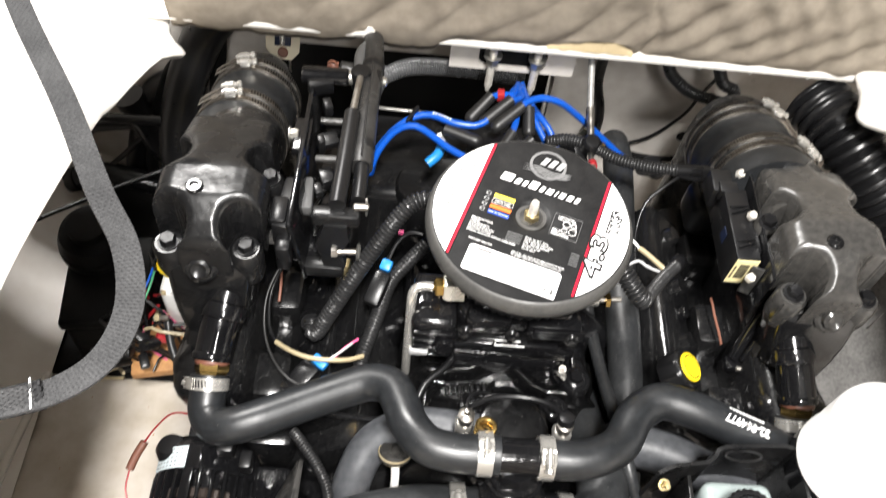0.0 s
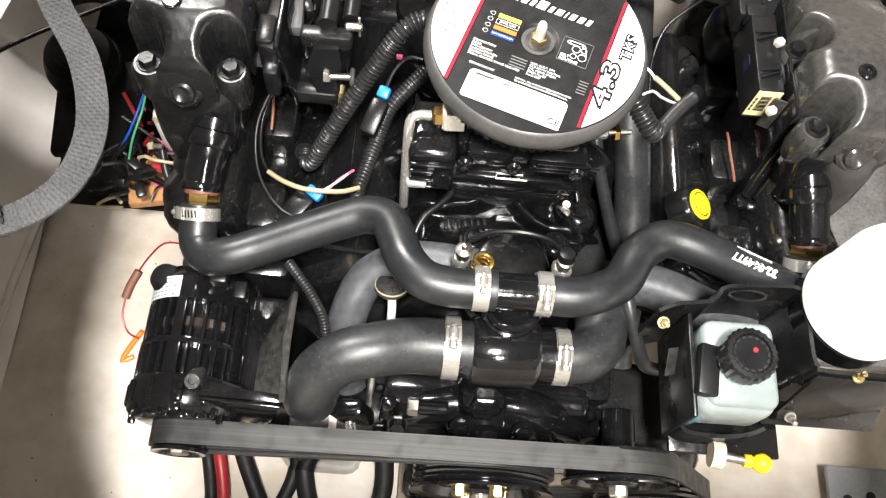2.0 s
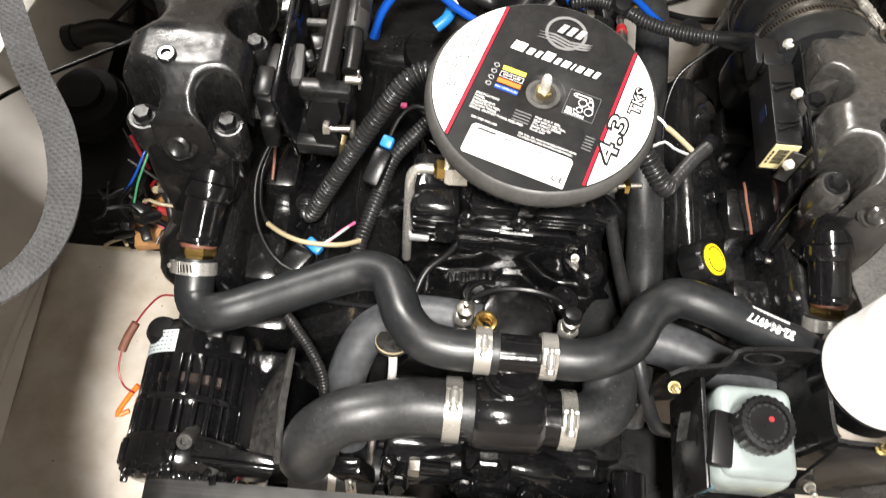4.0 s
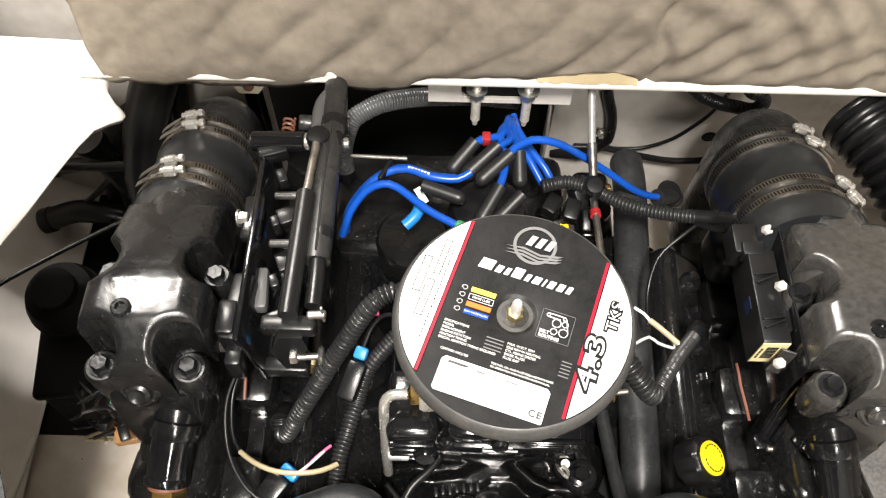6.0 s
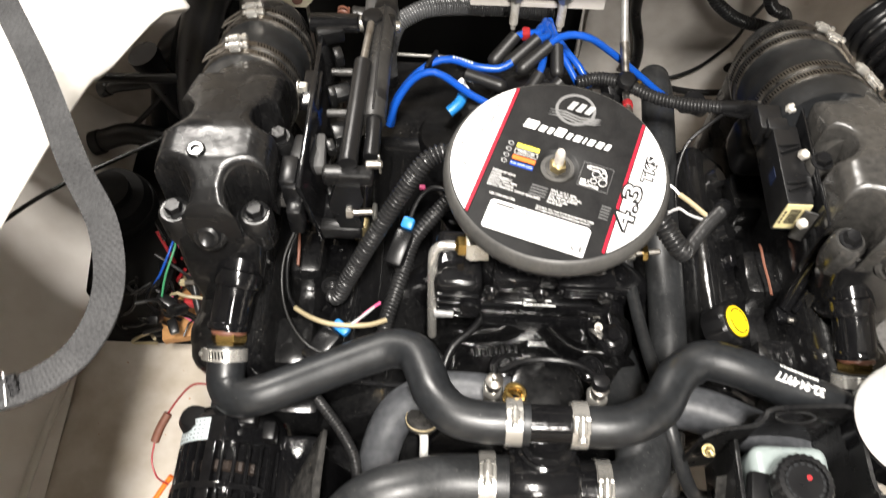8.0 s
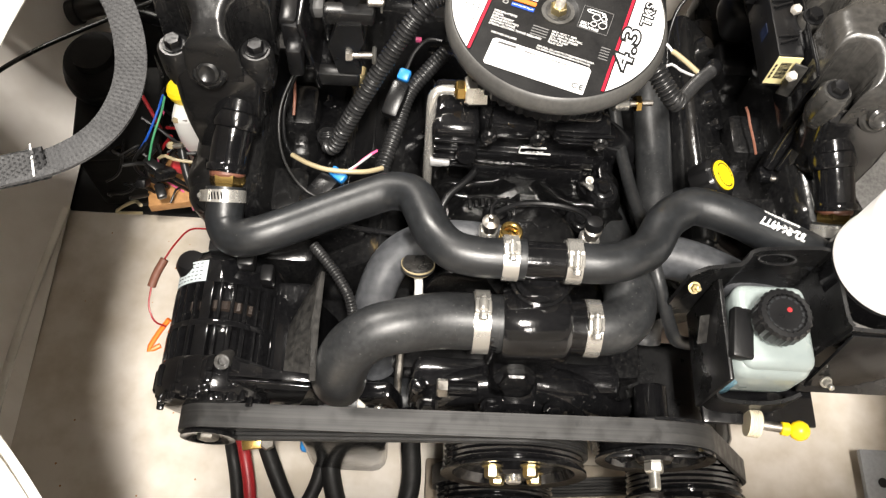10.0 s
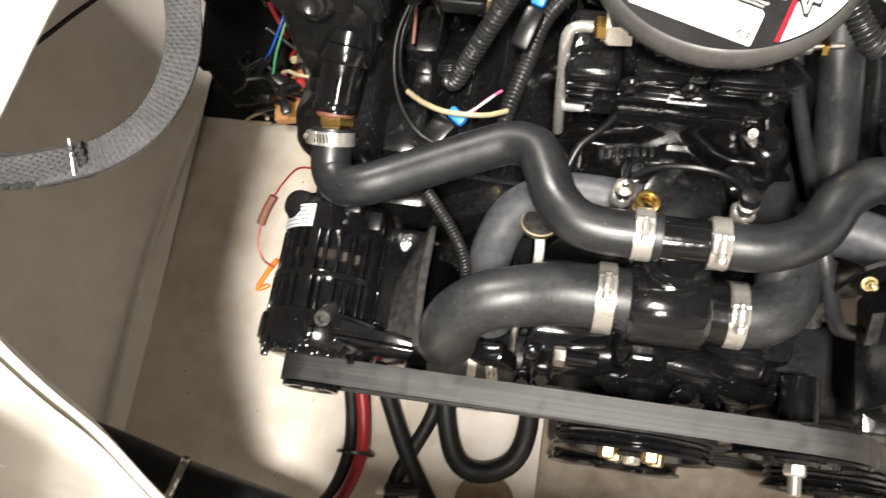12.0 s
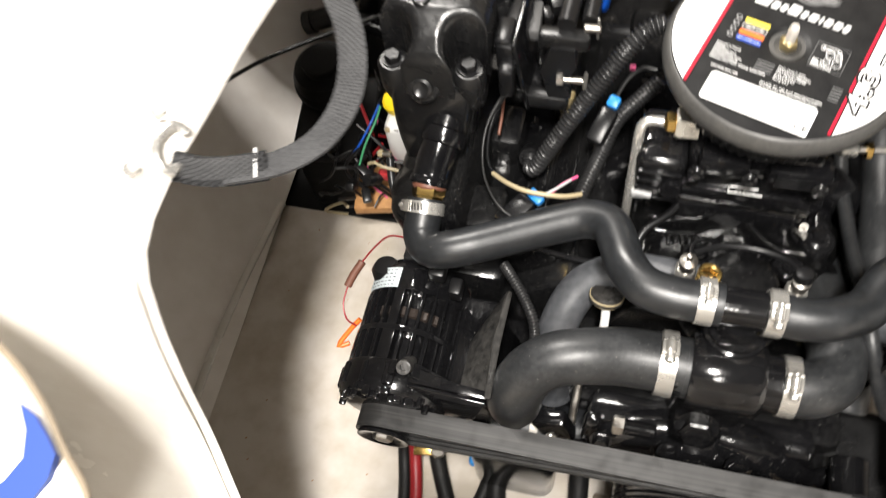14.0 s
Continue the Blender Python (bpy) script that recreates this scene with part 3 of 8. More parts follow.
def foam_panel():
    bm = bmesh.new()
    nx, nz = 210, 84
    x0, x1, z0, z1 = -0.445, 0.62, 0.719, 1.14
    grid = []
    for j in range(nz + 1):
        row = []
        for i in range(nx + 1):
            u, v = i / nx, j / nz
            x, z = x0 + (x1 - x0) * u, z0 + (z1 - z0) * v
            seam = abs(x - 0.163 - 0.008 * math.sin(60 * z))
            k = 0.2 + 0.5 / (1 + math.exp(-(x - 0.163) * 60))
            d = 0.0066 * k * (math.sin(x * 105 + 2.6 * math.sin(z * 21) + 3 * noise.noise(Vector((x * 6, z * 6, 5)))) * math.sin(z * 95 + 2.2 * math.sin(x * 17)))
            d += 0.0012 * math.sin(x * 78 - z * 70 + 3 * noise.noise(Vector((x * 8, z * 8, 2)))) * (1 - k)
            d += 0.008 * noise.noise(Vector((x * 9, z * 9, 0.3)))
            w = abs(math.sin(x * 41 - z * 36 + 1.6 * noise.noise(Vector((x * 7, z * 7, 8)))))
            d += 0.006 * (1 - k) * (w ** 0.7 - 0.6) + 0.0016 * noise.noise(Vector((x * 34, z * 34, 1.3)))
            d *= 1 - 0.75 * max(0.0, 1 - v / 0.06)
            if seam < 0.008:
                d -= 0.006 * (1 - seam / 0.008)
            lower = max(0.0, 1 - v / 0.05)
            z += lower * (0.007 * noise.noise(Vector((x * 22, 1.7, 0))) + 0.003 * noise.noise(Vector((x * 70, 3.1, 0))))
            z += lower * (-0.02 / (1 + math.exp((x + 0.1) * 120)) - 0.012 / (1 + math.exp((0.36 - x) * 90)) + 0.016 * math.exp(-((x + 0.196) / 0.011) ** 2))
            z += lower * 0.021 * max(0.0, min(1.0, (x - 0.03) / 0.075)) * max(0.0, min(1.0, (0.148 - x) / 0.022)) * (1 + 0.25 * noise.noise(Vector((x * 60, 9.1, 0))))
            y = 0.304 - d + lower * lower * 0.008 + 0.05 * v * v
            row.append(bm.verts.new((x, y, z)))
        grid.append(row)
    for a, b in zip(grid, grid[1:]):
        for i in range(nx):
            bm.faces.new((a[i], a[i + 1], b[i + 1], b[i]))
    bmesh.ops.recalc_face_normals(bm, faces=bm.faces[:])
    bmesh.ops.solidify(bm, geom=bm.faces[:], thickness=0.025)
    t = thing("foam_lining", (0.08, 0.31, 0.72), "grey dimpled acoustic foam lining above the engine", "foam")
    part("foam_sheet", bm, "foam", t, angle=180)
    bm = bmesh.new()
    rows = []
    for i in range(37):
        x = 0.036 + i * 0.0031
        top = 0.7245 + 0.021 * max(0.0, min(1.0, (x - 0.03) / 0.075)) * max(0.0, min(1.0, (0.15 - x) / 0.022)) + 0.003 * noise.noise(Vector((x * 90, 0.5, 0)))
        fy = 0.309 + 0.002 * noise.noise(Vector((x * 120, 4.5, 0)))
        rows.append([bm.verts.new(p) for p in ((x, fy, 0.7205), (x, fy - 0.003, 0.7225), (x, fy + 0.003, top), (x, 0.322, top + 0.001), (x, 0.322, 0.7205))])
    for a, b in zip(rows, rows[1:]):
        for k in range(5):
            bm.faces.new((a[k], a[(k + 1) % 5], b[(k + 1) % 5], b[k]))
    bm.faces.new(rows[0])
    bm.faces.new(rows[-1][::-1])
    part("torn_edge", bm, "foam_core", t, "torn yellow foam edge")
    return t


foam_panel()


# mounting plate with two studs under the board
t = thing("trim_plate", (0, 0.33, 0.66), "white plate with two slots and steel studs, under the board", "plate")
bm = bmesh.new()
for lo, hi in (((-0.085, 0.651), (-0.046, 0.71)), ((0.046, 0.651), (0.085, 0.71)), ((-0.046, 0.651), (0.046, 0.657))):
    add_box(bm, ((lo[0] + hi[0]) / 2, 0.338, (lo[1] + hi[1]) / 2), (hi[0] - lo[0], 0.006, hi[1] - lo[1]), 0)
for sx in (-1, 1):
    add_prism(bm, [(sx * 0.0461, 0.657)] + [(sx * (0.034 + 0.012 * math.sin(a)), 0.669 - 0.012 * math.cos(a)) for a in [k * math.pi / 12 for k in range(7)]], -0.003, 0.003, Matrix(((1, 0, 0, 0), (0, 0, 1, 0.338), (0, 1, 0, 0), (0, 0, 0, 1))))
part("plate", bm, "transom", t)
# black sheet stands in for shade inside the slot
part("slot_backing", box((0, 0.343, 0.684), (0.11, 0.002, 0.06), 0), "void", t, "dark slot behind the studs")
for x in (-0.028, 0.032):
    st = part("stud", lathe([(0.0, 0.0), (0.0032, 0.001), (0.0038, 0.009)] + [(0.0058 - 0.0005 * (k % 2), 0.011 + 0.0018 * k) for k in range(36)] + [(0.0055, 0.076)], (x, 0.329, 0.618), (0, 0, 1), 16), "stud_metal", t, "bright threaded steel stud")
    part("nut", hexa((x, 0.329, 0.67), (0, 0, 1), 0.0092, 0.011), "zinc", st)
    part("washer", lathe([(0.0125, 0), (0.0125, 0.002), (0, 0.002)], (x, 0.329, 0.6815), (0, 0, 1), 20), "zinc", st)


# ---------- engine core ----------
engine = thing("engine", (0, 0, 0.2), "glossy black six-cylinder inboard marine engine", "engine")
bm = bmesh.new()
add_box(bm, (0, -0.02, 0.36), (0.3, 0.5, 0.2), 0.015)
add_box(bm, (0, -0.03, 0.22), (0.24, 0.44, 0.12), 0.02)
for k in range(5):
    add_cyl(bm, (-0.155, -0.2 + k * 0.09, 0.36), (0.155, -0.2 + k * 0.09, 0.36), 0.028)
part("block", bm, "cast", engine)
part("front_cover", hull([(-0.115, -0.3, 0.24), (0.1, -0.3, 0.24), (-0.13, -0.24, 0.24), (0.12, -0.24, 0.24), (-0.11, -0.318, 0.35), (0.085, -0.318, 0.35), (-0.12, -0.24, 0.38), (0.11, -0.24, 0.38)], 0.01), "cast", engine)

for side in (-1, 1):
    tilt = pose(0, 0, 0, 0, side * 42, 0)
    at = Vector((side * 0.231, 0.03, 0.506))
    bm = box(at - (tilt @ Vector((0, 0, 1))) * 0.075, (0.15, 0.4, 0.11), 0.008, tilt)
    head = part("cylinder_head", bm, "cast", engine)
    for k in range(3):
        part("port_boss", box(at + tilt @ Vector((side * 0.05, -0.13 + 0.13 * k, -0.08)), (0.05, 0.075, 0.07), 0.012, tilt), "cast", head)
    part("head_side", box((side * 0.285, 0.03, 0.455), (0.1, 0.4, 0.13), 0.012), "cast", engine)
    bm = box(at, (0.112, 0.345, 0.055), 0.016, tilt, seg=4)
    add_box(bm, at - (tilt @ Vector((0, 0, 1))) * 0.024, (0.132, 0.365, 0.009), 0.003, tilt)
    for k in range(7):
        add_box(bm, at + tilt @ Vector((side * 0.03, -0.13 + k * 0.045, 0.0275)), (0.035, 0.006, 0.004), 0.001, tilt)
    for k in range(4):
        add_lathe(bm, [(0.014, 0), (0.012, 0.012), (0, 0.012)], at + tilt @ Vector((-side * 0.02, -0.12 + 0.082 * k, 0.026)), tilt @ Vector((0, 0, 1)), 18)
    vc = part("valve_cover", bm, "cast", engine)
    for k in range(3):
        p = at + tilt @ Vector((-side * 0.02, -0.078 + 0.082 * k, 0.0275))
        part("cover_bolt", hexa(p, tilt @ Vector((0, 0, 1)), 0.008, 0.009, 0.012), "enamel", vc)

# intake manifold with runners
bm = bmesh.new()
add_box(bm, (-0.005, 0.015, 0.505), (0.235, 0.34, 0.06), 0.02, seg=3)
add_box(bm, (0.0, 0.0, 0.56), (0.14, 0.15, 0.075), 0.014, seg=3)
RUN = []
for side in (-1, 1):
    for k, (y, dy) in enumerate(((0.0, 0.0), (0.1, 0.045))):
        RUN.append([(side * 0.035, y * 0.55, 0.565), (side * 0.075, y * 0.8, 0.562), (side * 0.11, y + dy * 0.3, 0.535), (side * 0.135, y + dy * 0.4, 0.5)])
add_lathe(bm, [(0.02, 0), (0.02, 0.012), (0.015, 0.016), (0.009, 0.016), (0.009, 0.01), (0, 0.01)], (0.077, -0.075, 0.5585), (0, 0, 1), 24)
add_lathe(bm, [(0.014, 0), (0.014, 0.012), (0.009, 0.014), (0.009, 0.01), (0, 0.01)], (-0.108, -0.005, 0.53), (0, 0, 1), 24)
man = part("intake_manifold", bm, "enamel", engine)
for pts in RUN:
    part("runner", tube(pts, 0.024, seg=16, flat=0.8), "enamel", man)


def away(p, a, b):
    """Distance of a point from the stretch a to b, in plan."""
    p, a, b = Vector(p), Vector(a), Vector(b)
    k = max(0.0, min(1.0, (p - a).dot(b - a) / (b - a).length_squared))
    return (p - a - (b - a) * k).length


RIDGES = (([(0.0, -0.05), (-0.018, -0.066), (-0.039, -0.078), (-0.068, -0.082), (-0.12, -0.078)], 0.0075), ([(0.0, -0.05), (0.009, -0.064), (0.02, -0.078), (0.036, -0.092), (0.052, -0.099), (0.072, -0.101), (0.12, -0.105)], 0.007))
bm = bmesh.new()
rows = []
for j in range(73):
    row = []
    for i in range(121):
        x, y = -0.125 + 0.25 * i / 120, -0.205 + 0.16 * j / 72
        z = 0.5545
        z += 0.013 * max(math.exp(-(min(away((x, y), a, b) for a, b in zip(r, r[1:])) / w) ** 4) for r, w in RIDGES)
        z += 0.006 * max(0.0, 1 - math.hypot(x - 0.083, y + 0.084) / 0.03)
        z -= 0.004 if y < -0.088 - 0.9 * max(0.0, abs(x - 0.005) - 0.012) and abs(x - 0.005) < 0.04 else 0.0
        z += 0.0014 * noise.noise(Vector((x * 22, y * 22, 1.3)))
        edge = max(0.0, (abs(x) - 0.085) / 0.04, (-0.185 - y) / 0.02)
        z -= 0.05 * edge * edge
        row.append(bm.verts.new((x, y, z)))
    rows.append(row)
for a, b in zip(rows, rows[1:]):
    for i in range(120):
        bm.faces.new((a[i], a[i + 1], b[i + 1], b[i]))
bmesh.ops.solidify(bm, geom=bm.faces[:], thickness=0.006)
part("manifold_front", bm, "cast", man, angle=180)
for k in range(7):
    part("cast_bar", box((-0.064 + k * 0.0072, -0.1035 + 0.0011 * k, 0.5565), (0.0042, 0.0105 - 0.003 * (k % 2), 0.003), 0.0012, pose(0, 0, 0, 0, 0, 8)), "satin", man)
part("dome", lathe([(0.055, 0), (0.055, 0.03), (0.045, 0.042), (0, 0.046)], (0.005, -0.165, 0.525), (0, -0.1, 1), 32), "cast", man)
part("cover_plate", lathe([(0.04, 0), (0.04, 0.006), (0.036, 0.008), (0, 0.008)], (0.01, -0.155, 0.569), (0, -0.1, 1), 28), "cast", man)
part("sender_plug", tube([(-0.098, -0.058, 0.588), (-0.08, -0.058, 0.586), (-0.06, -0.06, 0.58), (-0.052, -0.066, 0.57)], 0.0085, seg=18), "plastic", man, "black sender plug")
part("sender_lead", tube([(-0.056, -0.064, 0.575), (-0.07, -0.085, 0.577), (-0.09, -0.105, 0.575), (-0.1, -0.13, 0.565), (-0.102, -0.16, 0.55)], 0.0042, seg=12), "plastic", man, "black sender lead")
part("arrow_mark", hull([(0.046, -0.0865, 0.5555), (0.06, -0.0865, 0.5555), (0.046, -0.083, 0.5555), (0.06, -0.083, 0.5555), (0.047, -0.0855, 0.559), (0.059, -0.084, 0.559)], 0.0005, 1), "enamel", man, "raised casting mark as a plain bar")
part("lifting_eye", tube([(0.06, -0.07, 0.56), (0.062, -0.086, 0.585), (0.068, -0.092, 0.585), (0.07, -0.084, 0.58), (0.064, -0.08, 0.58)], 0.0022, seg=8), "steel", man, "small steel ring terminal")
part("lever", box((0.078, -0.058, 0.585), (0.005, 0.05, 0.005), 0.002, pose(0, 0, 0, 30, 0, 14)), "enamel", man)

# timing cover and water pump front
bm = bmesh.new()
add_box(bm, (0, -0.275, 0.35), (0.24, 0.04, 0.26), 0.015)
add_lathe(bm, [(0.064, 0), (0.064, 0.012), (0.058, 0.018), (0.05, 0.02), (0.042, 0.04), (0.033, 0.045), (0.033, 0.09)], (0, -0.27, 0.44), (0, -1, 0), 40)
add_tube(bm, [(0.02, -0.283, 0.47), (0.055, -0.288, 0.468), (0.088, -0.29, 0.45), (0.112, -0.288, 0.415)], 0.0235, seg=24)
add_tube(bm, [(-0.02, -0.283, 0.47), (-0.05, -0.287, 0.467), (-0.08, -0.289, 0.458), (-0.108, -0.288, 0.43)], 0.021, seg=24)
add_cyl(bm, (-0.078, -0.296, 0.483), (-0.045, -0.297, 0.487), 0.0085)
add_hull(bm, [(-0.125, -0.285, 0.44), (-0.1, -0.285, 0.44), (-0.122, -0.31, 0.44), (-0.1, -0.308, 0.44), (-0.12, -0.288, 0.492), (-0.102, -0.288, 0.492), (-0.118, -0.304, 0.488), (-0.104, -0.302, 0.488)], 0.004)
add_hull(bm, [(0.015, -0.3, 0.45), (0.06, -0.298, 0.45), (0.02, -0.318, 0.448), (0.055, -0.312, 0.448), (0.022, -0.302, 0.478), (0.052, -0.3, 0.476)], 0.004)
add_box(bm, (0.12, -0.3, 0.4), (0.03, 0.02, 0.14), 0.005, pose(0, 0, 0, 0, 20, 0))
add_box(bm, (-0.14, -0.3, 0.4), (0.04, 0.02, 0.16), 0.006, pose(0, 0, 0, 0, -15, 0))
for x, z in ((-0.1, 0.47), (-0.12, 0.42), (0.07, 0.46), (0.09, 0.4), (-0.03, 0.478), (0.04, 0.478)):
    add_hex(bm, (x, -0.312, z), (0, -0.8, 0.6), 0.009, 0.01, 0.012)
part("front_cover", bm, "enamel", engine)
part("front_bolt", hexa((-0.079, -0.296, 0.483), (-1, 0, 0), 0.0105, 0.012), "dull_steel", engine, "bare steel bolt head")

# thermostat housing
th = thing("thermostat_housing", (0, -0.25, 0.5), "glossy black thermostat housing between rubber hoses", "engine part")
bm = bmesh.new()
add_box(bm, (0.0, -0.245, 0.525), (0.075, 0.07, 0.11), 0.016, seg=3)
add_cyl(bm, (-0.058, -0.255, 0.582), (0.058, -0.255, 0.582), 0.029, seg=36)
add_lathe(bm, [(0.036, -0.032), (0.038, -0.027), (0.038, 0.03), (0.034, 0.036)], (0.0, -0.255, 0.582), (1, 0, 0), 40)
add_lathe(bm, [(0.03, 0), (0.03, 0.01), (0.022, 0.014), (0.02, 0.03), (0, 0.03)], (0.003, -0.222, 0.607), (0, 0.15, 1), 32)
add_cyl(bm, (-0.05, -0.2145, 0.652), (0.05, -0.2145, 0.652), 0.0185, seg=32)
add_box(bm, (-0.01, -0.285, 0.5), (0.05, 0.035, 0.05), 0.01)
part("body", bm, "enamel", th)
part("flange", lathe([(0.026, 0), (0.026, 0.005), (0.018, 0.007)], (0.003, -0.222, 0.618), (0, 0.15, 1), 32), "enamel", th)
part("drain_plug", hexa((-0.009, -0.292, 0.515), (0, -0.85, 0.5), 0.018, 0.012, 0.023), "cast", th)
for x, y, z in ((-0.049, -0.169, 0.628), (0.053, -0.175, 0.635)):
    s = part("sensor", lathe([(0.0088, -0.03), (0.0088, -0.012), (0.0078, -0.011), (0.0078, 0.008), (0.0088, 0.009), (0.0088, 0.012), (0.006, 0.014), (0.003, 0.015), (0.0026, 0.022), (0, 0.023)], (x, y, z), (0, 0.05, 1), 22), "dull_steel", th, "steel temperature sender")
    part("hex", hexa((x, y, z - 0.014), (0, 0.05, 1), 0.011, 0.012), "steel", s)


# ---------- carburettor ----------
carb = thing("carburettor", (0, 0, 0.6), "glossy black marine carburettor under the flame arrestor", "carburettor")
part("base_flange", box((0.0, 0.0, 0.612), (0.15, 0.155, 0.03), 0.006), "enamel", carb)
bm = box((0.0, 0.0, 0.65), (0.128, 0.14, 0.07), 0.012, seg=3)
add_cyl(bm, (0, 0.0, 0.67), (0, 0.0, 0.715), 0.066, seg=36)
part("body", bm, "enamel", carb)
part("accelerator_pump", box((-0.03, -0.068, 0.672), (0.05, 0.03, 0.03), 0.008), "enamel", carb)
part("float_cover", box((0.04, -0.068, 0.668), (0.06, 0.028, 0.022), 0.006), "enamel", carb)
for k in range(3):
    part("cover_rib", box((0.045, -0.0835, 0.662 + 0.007 * k), (0.055, 0.004, 0.003), 0.001), "enamel", carb)
for x in (-0.055, -0.005, 0.06):
    part("cover_screw", lathe([(0.008, 0), (0.008, 0.004), (0.005, 0.006), (0, 0.004)], (x, -0.083, 0.664), (0, -1, 0.4), 16), "cast", carb)
bm = bmesh.new()
add_box(bm, (-0.088, -0.045, 0.628), (0.05, 0.07, 0.075), 0.01, seg=3)
part("fuel_pump", bm, "enamel", carb)
for k in range(4):
    part("pump_rib", box((-0.088, -0.0815, 0.605 + 0.015 * k), (0.044, 0.006, 0.005), 0.002), "enamel", carb)
part("pump_screw", lathe([(0.012, 0), (0.012, 0.01), (0.009, 0.014), (0, 0.014)], (-0.075, -0.078, 0.63), (0, -1, 0.3), 20), "enamel", carb)
bm = bmesh.new()
for lo, hi in (((-0.02, 0), (0.014, 0.0012)), ((-0.02, 0.011), (0.008, 0.0122)), ((-0.02, 0), (-0.0188, 0.0122))):
    add_box(bm, ((lo[0] + hi[0]) / 2, -0.0815, 0.6335 + (lo[1] + hi[1]) / 2), (hi[0] - lo[0], 0.0012, hi[1] - lo[1]), 0)
part("plate_outline", bm, "label_white", carb, "white outline of a small torn sticker")


def lettering(text, size, matrix, mat, parent, name="lettering", extrude=0.0002, label="", align="CENTER", spacing=1.0, bold=0.0, slant=0.0):
    cu = bpy.data.curves.new("text", "FONT")
    cu.body, cu.size, cu.extrude, cu.align_x, cu.align_y, cu.space_character, cu.offset = text, size, extrude, align, "CENTER", spacing, bold
    cu.shear = slant
    ob = new("text_tmp", cu)
    dg = bpy.context.evaluated_depsgraph_get()
    me = bpy.data.meshes.new_from_object(ob.evaluated_get(dg))
    bpy.data.objects.remove(ob)
    me.transform(matrix)
    me.materials.clear()
    me.materials.append(M[mat])
    o = new(name, me)
    o.parent = parent
    o.matrix_parent_inverse = Matrix.Translation(-parent.location) if parent.type == "EMPTY" else Matrix()
    if label:
        tagged(o, label)
    return o


lettering("MARINE", 0.0055, pose(-0.004, -0.0822, 0.6372, 90, 0, 0), "label_white", carb, label="white printed word")
part("inlet_nut", hexa((-0.06, -0.043, 0.686), (-1, -0.06, 0), 0.017, 0.022), "zinc", carb, "bright plated fuel inlet nut")
part("brass_nut", hexa((-0.0805, -0.044, 0.686), (-1, -0.06, 0), 0.0105, 0.009, 0.0125), "brass", carb, "brass flare nut")
part("brass_cone", cyl((-0.088, -0.0445, 0.686), (-0.093, -0.0448, 0.686), 0.0085, 0.0065), "brass", carb)
line = thing("fuel_line", (-0.115, -0.08, 0.6), "bent bare steel fuel line from the carburettor", "fuel line")
part("pipe", tube([(-0.09, -0.0447, 0.686), (-0.104, -0.045, 0.686), (-0.112, -0.048, 0.683), (-0.1145, -0.055, 0.675), (-0.1145, -0.068, 0.64), (-0.1145, -0.078, 0.6), (-0.114, -0.085, 0.56)], 0.0052, seg=14), "steel", line)
bm = box((-0.105, -0.079, 0.606), (0.016, 0.011, 0.012), 0.003)
add_box(bm, (-0.096, -0.0815, 0.607), (0.01, 0.007, 0.008), 0.002)
part("clip", bm, "clip_grey", line, "grey-white plastic connector")
fit_r = thing("brass_fitting", (0.107, -0.03, 0.66), "brass and steel throttle fitting beside the arrestor", "fitting")
part("steel_end", cyl((0.075, -0.035, 0.665), (0.093, -0.032, 0.664), 0.007), "zinc", fit_r)
part("rod", cyl((0.093, -0.032, 0.664), (0.12, -0.028, 0.663), 0.003), "dull_steel", fit_r)
part("nut", hexa((0.1, -0.031, 0.664), (1, 0.12, 0), 0.009, 0.006), "brass", fit_r)


# ---------- flame arrestor with its printed lid ----------
arr = thing("flame_arrestor", (0.003, 0.008, 0.7), "round flame arrestor with a black, white and red label", "flame arrestor")
AC = Vector((0.003, 0.008, 0))
bm = lathe([(0.09, 0.7295), (0.106, 0.7305), (0.1095, 0.7335), (0.1108, 0.739), (0.1102, 0.745), (0.108, 0.7505), (0.106, 0.7535), (0.1045, 0.754), (0.1035, 0.7525)], AC, seg=96)
part("rim", bm, "rim", arr, "grey rubber rim")
bm = lathe([(0.08, 0.699), (0.094, 0.7), (0.094, 0.731), (0.09, 0.731)], AC, seg=120, wobble=0.03, teeth=60)
part("mesh_wall", bm, "plastic", arr, "ribbed screen wall")
bm = lathe([(0.1045, 0.7515), (0.1045, 0.7545), (0.06, 0.7552), (0.021, 0.7552), (0.019, 0.7545), (0.015, 0.7515), (0, 0.7512)], AC, seg=96)
part("lid", bm, "label_black", arr, "black printed lid", angle=60)
LM = Matrix.Translation((AC.x, AC.y, 0.7556)) @ pose(0, 0, 0, 0, 0, -18.3)


def strip(outline, mat, name, label="", z=0.0, h=0.0004):
    return part(name, prism(outline, z, z + h, LM), mat, arr, label)


R0 = 0.1036


def segment(x0, side):
    a0 = math.acos(x0 / R0)
    return [(side * R0 * math.cos(a), R0 * math.sin(a)) for a in [a0 - 2 * a0 * i / 28 for i in range(29)]]


strip(segment(0.0685, 1), "label_white", "white_field", "white printed side field")
strip(segment(0.0675, -1), "label_white", "white_field", "white printed side field")
for x0, x1 in ((0.0645, 0.0672), (-0.0665, -0.064)):
    y0 = math.sqrt(R0 ** 2 - max(abs(x0), abs(x1)) ** 2)
    strip([(x0, -y0), (x1, -y0), (x1, y0), (x0, y0)], "label_red", "red_stripe", "thin red stripe")
